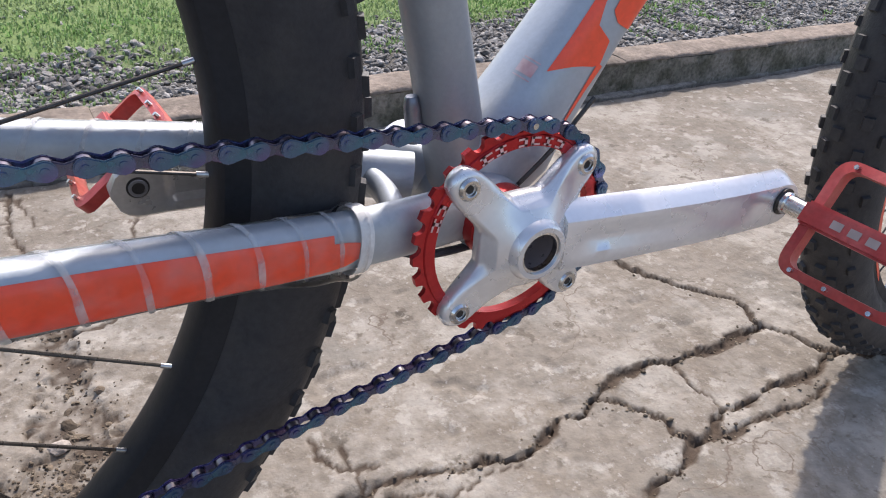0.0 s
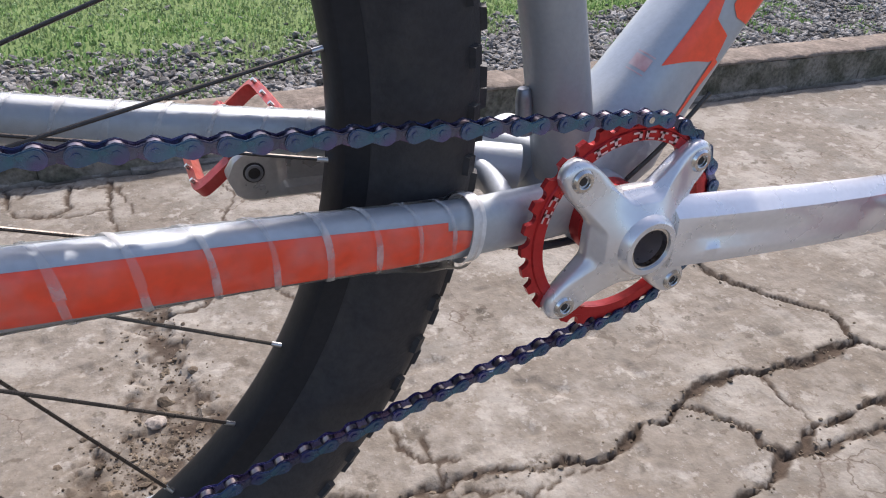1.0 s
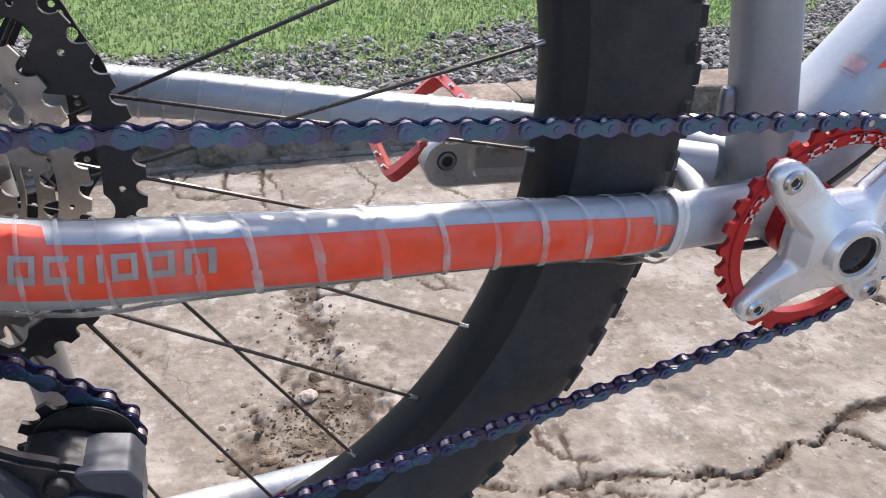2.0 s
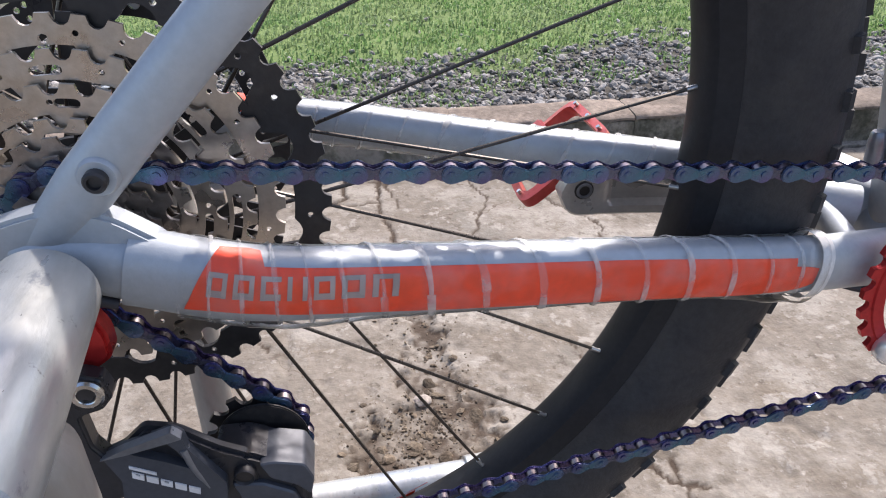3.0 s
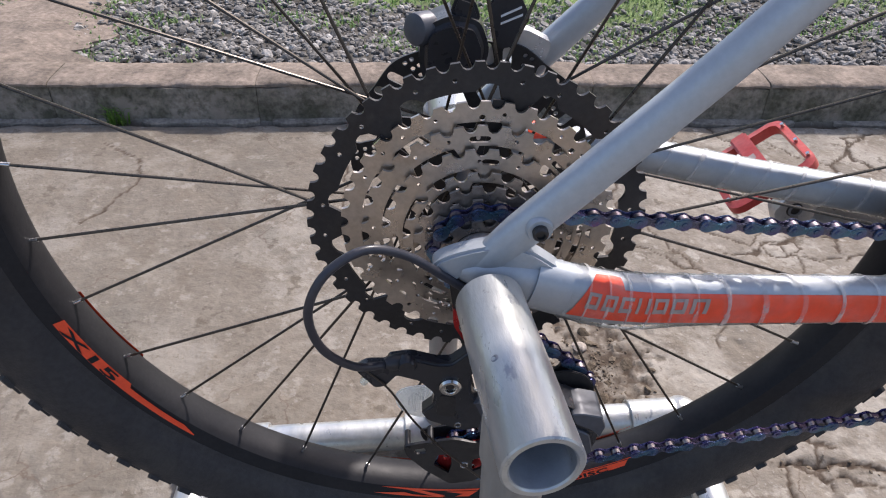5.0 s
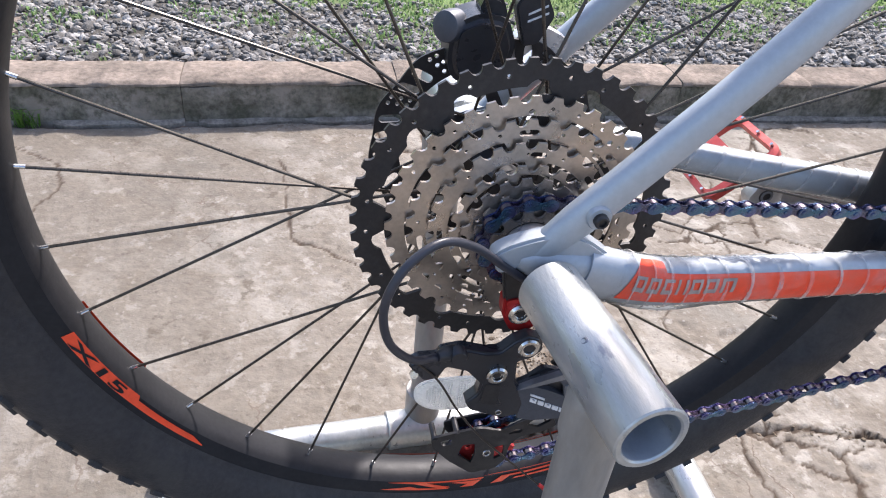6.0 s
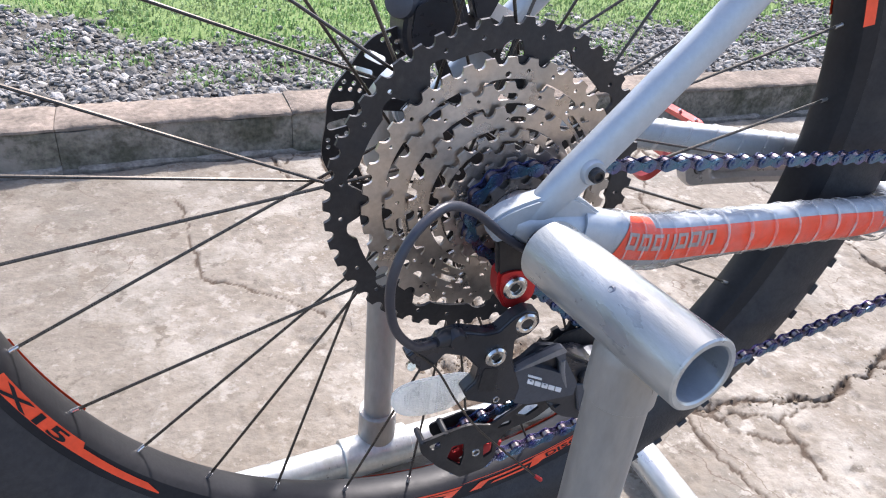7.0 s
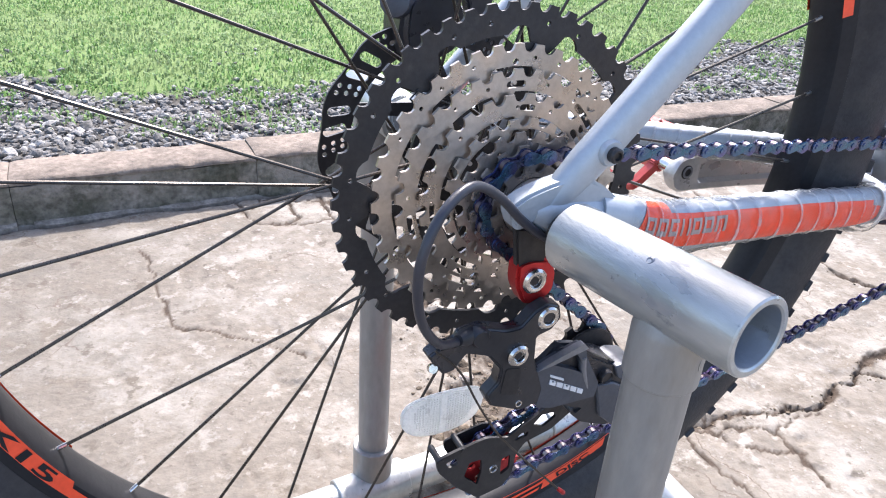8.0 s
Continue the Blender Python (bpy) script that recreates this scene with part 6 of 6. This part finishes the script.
for k in range(n_links):
    a, b = pins[k], pins[(k + 1) % n_links]
    d = (b - a).normalized()
    zz = d.cross(Vector((0, 1, 0))).normalized()
    yy = zz.cross(d)
    ob = attach(new("outer_link" if k % 2 else "inner_link", l_out if k % 2 else l_in), chain)
    m = Matrix.Identity(4)
    mid = (a + b) / 2
    for r_ in range(3):
        m[r_][0], m[r_][1], m[r_][2], m[r_][3] = d[r_], yy[r_], zz[r_], mid[r_]
    ob.matrix_basis = m

# rear derailleur
der_b = rounded([(-0.008, 0.3555), (0.000, 0.3590), (0.008, 0.356), (0.0105, 0.347), (0.005, 0.3405), (-0.004, 0.338), (-0.003, 0.322), (0.003, 0.311), (0.009, 0.303), (0.009, 0.291), (-0.008, 0.288), (-0.029, 0.298), (-0.033, 0.306), (-0.026, 0.313), (-0.025, 0.322), (-0.034, 0.333), (-0.047, 0.338), (-0.054, 0.329), (-0.060, 0.328), (-0.066, 0.336), (-0.070, 0.342), (-0.064, 0.346), (-0.053, 0.346), (-0.051, 0.3505), (-0.039, 0.3525), (-0.024, 0.3475), (-0.016, 0.3475)], 0.0018)
der = part("rear_derailleur", slab(der_b, -0.0890, -0.0795, bevel=0.0022, seg=3), M_PLASTIC, bike, "black rear derailleur with grey face plate")
cap_bolt(0.0012, -0.0900, 0.3495, 0.0070, "bolt", der)
cap_bolt(-0.016, -0.0918, 0.330, 0.0066, "bolt", der)
cap_bolt(-0.0105, -0.0895, 0.2945, 0.0026, "bolt", der)
part("barrel", turned([(0, 0.0035), (0.002, 0.0048), (0.010, 0.0048), (0.013, 0.0036), (0.015, 0.0030)], (-0.040, -0.0835, 0.347), (-0.060, -0.092, 0.350), 20), M_PLASTIC, der, "black cable adjuster")
part("lobe", turned([(0, 0.0045), (0.002, 0.0058), (0.006, 0.0058)], (-0.041, -0.0915, 0.3475), (-0.041, -0.08, 0.3475), 24), M_PLASTIC, der)
part("clamp_bolt", turned([(0, 0.0012), (0.0, 0.0025), (0.003, 0.0025), (0.004, 0.0018)], (-0.066, -0.088, 0.3335), (-0.066, -0.08, 0.330), 14), M_STEEL, der, "bright cable clamp bolt")
# thin black plate laid on the body, in place of a recess's shade
part("well", slab(rounded([(-0.022, 0.322), (-0.012, 0.320), (-0.013, 0.302), (-0.024, 0.305)], 0.002), -0.0894, -0.0885), M_BLACK_ALLOY, der, "thin black plate for a recess's shade on the derailleur body")
plate = rounded([(-0.004, 0.312), (0.006, 0.316), (0.016, 0.3255), (0.029, 0.322), (0.045, 0.309), (0.056, 0.303), (0.061, 0.291), (0.058, 0.272), (0.050, 0.263), (0.036, 0.272), (0.021, 0.281), (-0.004, 0.289), (-0.008, 0.300)], 0.003)
linkp = part("link_plate", slab(plate, -0.0845, -0.0775, bevel=0.002, seg=2), M_PLASTIC, der)
face = rounded([(-0.001, 0.315), (0.008, 0.319), (0.028, 0.3255), (0.032, 0.322), (0.033, 0.316), (0.046, 0.293), (0.045, 0.283), (0.013, 0.284), (0.002, 0.288), (0.004, 0.301)], 0.0015)
window = rounded([(0.009, 0.3165), (0.025, 0.3205), (0.0285, 0.3155), (0.034, 0.3030), (0.024, 0.3090)], 0.001)
part("face_plate", slab(face, -0.0892, -0.0835, [window], bevel=0.0009), M_KNUCKLE, linkp, "blue-grey face plate with a triangular window")
bar_ = rounded([(-0.002, 0.3150), (0.008, 0.3196), (0.0285, 0.3268), (0.0325, 0.3225), (0.0290, 0.3215), (0.009, 0.3168)], 0.0008)
part("face_rib", slab(bar_, -0.0905, -0.0860, bevel=0.0011, seg=2), M_DARKGREY, linkp, "grey upper rib")
for k in range(5):
    x0, z0 = 0.0090 + 0.0053 * k, 0.3062 - 0.0030 * k
    hs = [[(x0 + 0.0012, z0 - 0.0020), (x0 + 0.0030, z0 - 0.0030), (x0 + 0.0030, z0 - 0.0018), (x0 + 0.0012, z0 - 0.0008)]] if k in (0, 2) else []
    part("lettering_bar", slab([(x0, z0), (x0 + 0.0044, z0 - 0.0024), (x0 + 0.0040, z0 - 0.0056), (x0 - 0.0003, z0 - 0.0032)], -0.0899, -0.0891, hs), M_WHITE, linkp, "white lettering bar", 0)
part("lettering_bar", slab([(0.0085, 0.3098), (0.0185, 0.3043), (0.0185, 0.3029), (0.0085, 0.3084)], -0.0899, -0.0891), M_WHITE, linkp, "small white lettering bar", 0)
part("strut", Tube([(0.0315, -0.0875, 0.3150), (0.0340, -0.0870, 0.3030), (0.0385, -0.0865, 0.2910)], [(0, 0.0022, 0.0026), (1, 0.0024, 0.0028)], n=6).bm(rings=10, seg=12), M_DARKGREY, linkp, "grey link pin")
pk = rounded([(0.040, 0.303), (0.056, 0.303), (0.066, 0.297), (0.079, 0.294), (0.082, 0.284), (0.080, 0.262), (0.068, 0.247), (0.045, 0.257), (0.034, 0.268), (0.045, 0.276), (0.044, 0.290)], 0.004)
knuckle = part("knuckle", slab(pk, -0.0840, -0.0610, bevel=0.0035, seg=2), M_PLASTIC, der, "black lower knuckle")
capf = rounded([(0.060, 0.2985), (0.067, 0.2990), (0.080, 0.2955), (0.0835, 0.286), (0.081, 0.276), (0.075, 0.283), (0.064, 0.289)], 0.002)
part("knuckle_cap", slab(capf, -0.0862, -0.0640, bevel=0.0020, seg=1), M_KNUCKLE, der, "blue-grey plastic cap")
facet = rounded([(0.047, 0.289), (0.061, 0.287), (0.074, 0.279), (0.0785, 0.262), (0.068, 0.250), (0.055, 0.262)], 0.002)
part("knuckle_facet", slab(facet, -0.0868, -0.0830, bevel=0.0030, seg=1), M_KNUCKLE, der)
part("pivot", turned([(0.0012, 0.0001), (0.0012, 0.0036), (0, 0.0042), (0.001, 0.0048), (0.006, 0.0050)], (0.0535, -0.0885, 0.2935), (0.0535, -0.07, 0.2935), 24), M_BLACK_ALLOY, der, "black pivot pin")


def pulley(c, label, body_mat):
    ol = toothed(c.x, c.z, 11, JR, JR + 0.0026, JR - 0.0036, 0.3)
    p = part("jockey_wheel", slab(ol, JY - 0.0012, JY + 0.0012, [circle(c.x, c.z, 0.0075, 20)] + [circle(c.x + 0.0125 * math.cos(a), c.z + 0.0125 * math.sin(a), 0.0028, 10) for a in (2 * math.pi * k / 6 for k in range(6))]), body_mat, der, label)
    part("bearing", turned([(0, 0.0028), (0, 0.0074), (0.006, 0.0074), (0.006, 0.0028)], (c.x, JY - 0.003, c.z), (c.x, JY + 0.003, c.z), 24, True), M_STEEL, p)
    cap_bolt(c.x, JY - 0.0085, c.z, 0.0036, "bolt", p)
    return p


pulley(JU, "black upper jockey wheel", M_BLACK_ALLOY)
pulley(JL, "red lower jockey wheel", M_RED)
cage_pts = [(-0.045, 0.238), (-0.033, 0.241), (-0.010, 0.245), (0.006, 0.240), (0.030, 0.254), (0.044, 0.268), (0.046, 0.290), (0.060, 0.299), (0.073, 0.284), (0.069, 0.262), (0.055, 0.247), (0.040, 0.236), (0.020, 0.231), (0.014, 0.222), (0.013, 0.206), (0.006, 0.197), (-0.012, 0.194), (-0.030, 0.211), (-0.043, 0.228)]
cage = rounded(cage_pts, 0.003)
inner_cage = rounded([(x + (0.012 - x) * 0.20, z + (0.243 - z) * 0.16) for x, z in cage_pts], 0.003)
windows = [[(-0.024, 0.217), (-0.021, 0.228), (-0.012, 0.228), (-0.011, 0.217), (-0.013, 0.206)], [(0.003, 0.222), (0.010, 0.224), (0.0105, 0.212), (0.004, 0.208)],
           [(0.024, 0.244), (0.031, 0.251), (0.040, 0.250), (0.042, 0.246), (0.033, 0.240)], [(0.011, 0.235), (0.016, 0.240), (0.022, 0.240), (0.021, 0.236)], [(-0.038, 0.234), (-0.030, 0.236), (-0.029, 0.230), (-0.036, 0.229)]]
part("cage_plate", slab(cage, JY - 0.0078, JY - 0.0058, [rounded(w, 0.0015) for w in windows]), M_BLACK_ALLOY, der, "black outer cage plate")
part("cage_plate", slab(inner_cage, JY + 0.0055, JY + 0.0068, [rounded([(-0.022, 0.230), (-0.010, 0.230), (-0.009, 0.212), (-0.018, 0.212)], 0.002), rounded([(0.022, 0.243), (0.032, 0.248), (0.038, 0.246), (0.030, 0.240)], 0.0015)]), M_BLACK_ALLOY, der)
for x, z in ((-0.026, 0.240), (-0.042, 0.236)):
    part("cage_screw", rod((x, JY - 0.0085, z), (x, JY + 0.007, z), 0.0022, 12), M_BLACK_ALLOY, der, "black cage screw")
part("pulley_guard", slab(circle(JU.x + 0.003, JU.z + 0.001, 0.0212, 40), JY - 0.0066, JY - 0.0048, bevel=0.0005), M_BLACK_ALLOY, der, "black round guard plate of the upper jockey wheel")

# gear cable: housing loop, bare inner wire and its red end cap
housing = [(0.020, -0.082, 0.386), (-0.004, -0.083, 0.396), (-0.020, -0.084, 0.408), (-0.040, -0.090, 0.427), (-0.060, -0.099, 0.4375), (-0.079, -0.108, 0.4295), (-0.0885, -0.111, 0.408), (-0.0845, -0.107, 0.380), (-0.070, -0.098, 0.357), (-0.055, -0.089, 0.348), (-0.046, -0.085, 0.347)]
part("cable_housing", wire(housing, 0.0024, 10, 12), M_CABLE, bike, "black gear cable housing")
tail = [(-0.066, -0.0885, 0.345), (-0.052, -0.0905, 0.330), (-0.038, -0.0915, 0.303), (-0.021, -0.0905, 0.275), (0.002, -0.090, 0.246), (0.031, -0.0905, 0.2115)]
part("inner_cable", wire(tail, 0.0007, 8, 6), M_SPOKE, bike, "thin bare gear wire")
part("cable_cap", turned([(0, 0.0008), (0.001, 0.0014), (0.008, 0.0016), (0.009, 0.001)], (0.029, -0.0905, 0.2140), (0.043, -0.0905, 0.1985), 10), M_RED, bike, "red cable end cap")
part("brake_hose", wire([(0.45, -0.031, 0.322), (0.42, -0.032, 0.3215), (0.385, -0.031, 0.322), (0.362, -0.022, 0.327)], 0.0025, 8, 10), M_CABLE, bike, "black cable under the chainstay")
part("inner_cable", wire([(0.440, -0.030, 0.350), (0.460, -0.036, 0.374), (0.481, -0.040, 0.402)], 0.0013, 6, 6), M_SPOKE, bike, "dark bare cable")

# chainstay bridge and the left yoke
part("yoke", Tube([(0.330, 0.036, 0.358), (0.362, 0.022, 0.354), (0.395, 0.008, 0.350)], [(0, 0.010, 0.013), (1, 0.012, 0.015)], n=8).bm(rings=16, seg=20), M_FRAME, bike)
part("yoke", Tube([(0.366, -0.030, 0.350), (0.372, 0.0, 0.351), (0.366, 0.030, 0.354)], [(0, 0.007, 0.009), (0.5, 0.006, 0.0085), (1, 0.007, 0.009)], n=8).bm(rings=16, seg=18), M_FRAME, bike)

part("yoke", Tube([(0.378, 0.0315, 0.3565), (0.400, 0.025, 0.351), (0.424, 0.014, 0.344)], [(0, 0.0094, 0.0138), (0.5, 0.0110, 0.0150), (1, 0.013, 0.016)], power=2.3, n=8).bm(rings=16, seg=24), M_FRAME, bike)
part("threaded_boss", turned([(0, 0.0001), (0, 0.0030), (0.0010, 0.0038), (0.004, 0.0042), (0.006, 0.0046), (0.026, 0.0048)], (0.3890, 0.0, 0.4015), (0.392, 0.0, 0.376), 24), M_DARKGREY, bike, "small dark grey threaded boss")

# brake caliper on the left stay
cal = part("brake_caliper", slab(rounded([(-0.033, 0.470), (-0.031, 0.492), (-0.014, 0.500), (0.004, 0.497), (0.011, 0.480), (0.007, 0.462), (-0.014, 0.452), (-0.029, 0.457)], 0.006), 0.044, 0.078, bevel=0.005, seg=3), M_PLASTIC, bike, "black hydraulic brake caliper")
part("piston_cap", turned([(0, 0.0070), (0.001, 0.0095), (0.004, 0.0102), (0.012, 0.0102)], (-0.036, 0.050, 0.4905), (-0.016, 0.068, 0.487), 28), M_KNUCKLE, cal, "dark grey caliper cap")
part("bleed_block", slab(rounded([(-0.014, 0.500), (-0.010, 0.511), (0.001, 0.507), (0.005, 0.496), (-0.004, 0.490)], 0.003), 0.052, 0.070, bevel=0.002), M_PLASTIC, cal, "black bleed block")
tag_ = part("pad_tag", slab(rounded([(0.008, 0.504), (0.016, 0.517), (0.026, 0.514), (0.0345, 0.498), (0.026, 0.480), (0.016, 0.478), (0.012, 0.490)], 0.003), 0.050, 0.060, bevel=0.0012), M_PLASTIC, cal, "black block with small white print")
for zz_, w in ((0.5005, 0.012), (0.4960, 0.013)):
    part("print_bar", slab([(0.0165, zz_ - 0.002), (0.0165 + w, zz_ + 0.0035), (0.0165 + w, zz_ + 0.0048), (0.0165, zz_ - 0.0007)], 0.0493, 0.0499), M_WHITE, tag_, "small white print", 0)
part("mount", slab(rounded([(0.008, 0.466), (0.016, 0.482), (0.034, 0.487), (0.052, 0.478), (0.046, 0.462), (0.026, 0.456)], 0.004), 0.062, 0.072, [rounded([(0.020, 0.466), (0.030, 0.475), (0.033, 0.471), (0.023, 0.462)], 0.0015)]), M_ALLOY, cal, "silver caliper mount")
part("brake_hose", wire([(0.012, 0.060, 0.508), (0.026, 0.064, 0.530), (0.06, 0.068, 0.572), (0.16, 0.06, 0.68)], 0.0026, 8, 10), M_CABLE, cal, "black brake hose")

# spoke reflector
o_ = Vector((-0.0200, -0.018, 0.2355))
ol = [(o_.x + 0.0310 * math.copysign(abs(math.cos(a)) ** 0.8, math.cos(a)), o_.z + 0.0180 * math.copysign(abs(math.sin(a)) ** 0.8, math.sin(a)) + 0.004 * math.cos(a) ** 2) for a in (2 * math.pi * k / 40 for k in range(40))]
refl = part("spoke_reflector", slab(ol, -0.0210, -0.0180, bevel=0.0012), M_REFLECTOR, rear, "clear white spoke reflector")
V, F = [], []
for i in range(22):
    for j in range(15):
        cx, cz = o_.x - 0.021 + 0.002 * i, o_.z - 0.014 + 0.002 * j + 0.004 * ((i - 10.5) / 13) ** 2
        if abs(i - 10.5) < 1.2 or ((i - 10.5) / 11) ** 2 + ((j - 7) / 8.2) ** 2 > 1:
            continue
        b0 = len(V)
        V += [(cx - 0.0008, -0.0211, cz - 0.0008), (cx + 0.0008, -0.0211, cz - 0.0008), (cx + 0.0008, -0.0211, cz + 0.0008), (cx - 0.0008, -0.0211, cz + 0.0008), (cx, -0.0219, cz)]
        F += [(b0, b0 + 1, b0 + 4), (b0 + 1, b0 + 2, b0 + 4), (b0 + 2, b0 + 3, b0 + 4), (b0 + 3, b0, b0 + 4)]
tagged(part("prism_grid", raw_mesh("prism_grid", V, F, M_REFLECTOR), None, refl, "grid of small prisms"), kind="stuff")

# ---- the pipe stand ----
stand = thing("bike_stand", (0, 0, 0), "home-made silver pipe stand holding the rear axle", "bike stand")
s0_, s1_ = Vector((0.0022, -0.0955, 0.4015)), Vector((0.0142, -0.2015, 0.4068))
stub = part("stub_pipe", pipe(s0_, s1_, 0.0178, 0.0140), M_PIPE, stand, "silver pipe stub with an open end")
part("pipe_inside", turned([(0, 0.0139), (0, 0.0142), (0.1, 0.0142), (0.1, 0.0002), (0.0995, 0.0002), (0.0995, 0.0139)], s1_ + Vector((0, 0.0012, 0)), s0_, 40, True), M_PIPE_IN, stub, "dull inside of the pipe")
sc = Vector((0.0005, -0.153, 0.4165))
part("screw", turned([(0.0006, 0.0004), (0.0, 0.0014), (0.0004, 0.0021), (0.0015, 0.0024), (0.003, 0.0024)], sc + Vector((-0.0025, 0, 0.0024)), sc + Vector((0.01, 0, -0.009)), 14), M_DARKGREY, stub, "small bright screw")
part("tee", turned([(0, 0.0001), (0, 0.0070), (0.006, 0.0130), (0.014, 0.0166), (0.0165, 0.0170), (0.0405, 0.0172), (0.041, 0.0168), (0.041, 0.0001)], (0.0109, -0.1617, 0.4035), (0.0110, -0.1617, 0.3625), 40), M_PVC, stand, "grey pipe tee")
part("moulded_ring", turned([(0, 0.0040), (0, 0.0048), (0.0006, 0.0048), (0.0006, 0.0040)], (0.0186, -0.1766, 0.377), (0.0140, -0.1675, 0.377), 24, True), M_PVC, stand, "raised round mark moulded in the tee")
part("leg", pipe((0.0109, -0.1617, 0.375), (0.0135, -0.1605, 0.03), 0.0155, 0.0125), M_PVC, stand, "grey upright pipe")
part("collar", pipe((0.0133, -0.1606, 0.080), (0.0137, -0.1604, 0.022), 0.0185, 0.0138), M_PVC, stand)
part("stub_pipe", pipe((-0.007, 0.092, 0.4035), (-0.008, 0.175, 0.4040), 0.0178, 0.0140), M_PIPE, stand, "silver pipe stub behind the wheel")
part("tee", pipe((-0.0082, 0.132, 0.400), (-0.0082, 0.132, 0.345), 0.0205, 0.0165), M_PVC, stand, "grey pipe tee")
part("leg", pipe((-0.0082, 0.132, 0.350), (-0.0090, 0.128, 0.03), 0.0140, 0.011), M_PVC, stand, "grey upright pipe")
part("collar", pipe((-0.0088, 0.1285, 0.076), (-0.0090, 0.128, 0.022), 0.0188, 0.0138), M_PVC, stand, "grey pipe socket")
BZ = 0.0245
part("base_pipe", pipe((-0.245, 0.107, BZ), (0.25, 0.136, BZ), 0.0170, 0.014), M_PIPE, stand, "silver base pipe lying on the concrete")
for p, q in (((0.196, 0.1328, BZ), (0.256, 0.1363, BZ)), ((-0.255, 0.1065, BZ), (-0.19, 0.110, BZ)), ((-0.048, 0.1188, BZ), (0.022, 0.123, BZ))):
    part("coupling", pipe(p, q, 0.0205, 0.0165), M_PIPE, stand, "silver pipe coupling")
part("base_pipe", pipe((0.256, 0.135, BZ), (0.256, -0.16, BZ), 0.0170, 0.014), M_PIPE, stand)
part("base_pipe", pipe((-0.256, 0.107, BZ), (-0.256, -0.16, BZ), 0.0170, 0.014), M_PIPE, stand)
part("base_pipe", pipe((-0.256, -0.158, BZ), (0.256, -0.158, BZ), 0.0170, 0.014), M_PIPE, stand)
for x, y in ((0.256, 0.136), (-0.256, 0.1065), (0.256, -0.158), (-0.256, -0.158)):
    bm = bmesh.new()
    bmesh.ops.create_uvsphere(bm, u_segments=24, v_segments=14, radius=0.0222)
    bmesh.ops.translate(bm, verts=bm.verts[:], vec=(x, y, BZ))
    part("elbow", bm, M_PIPE, stand, "silver pipe elbow")
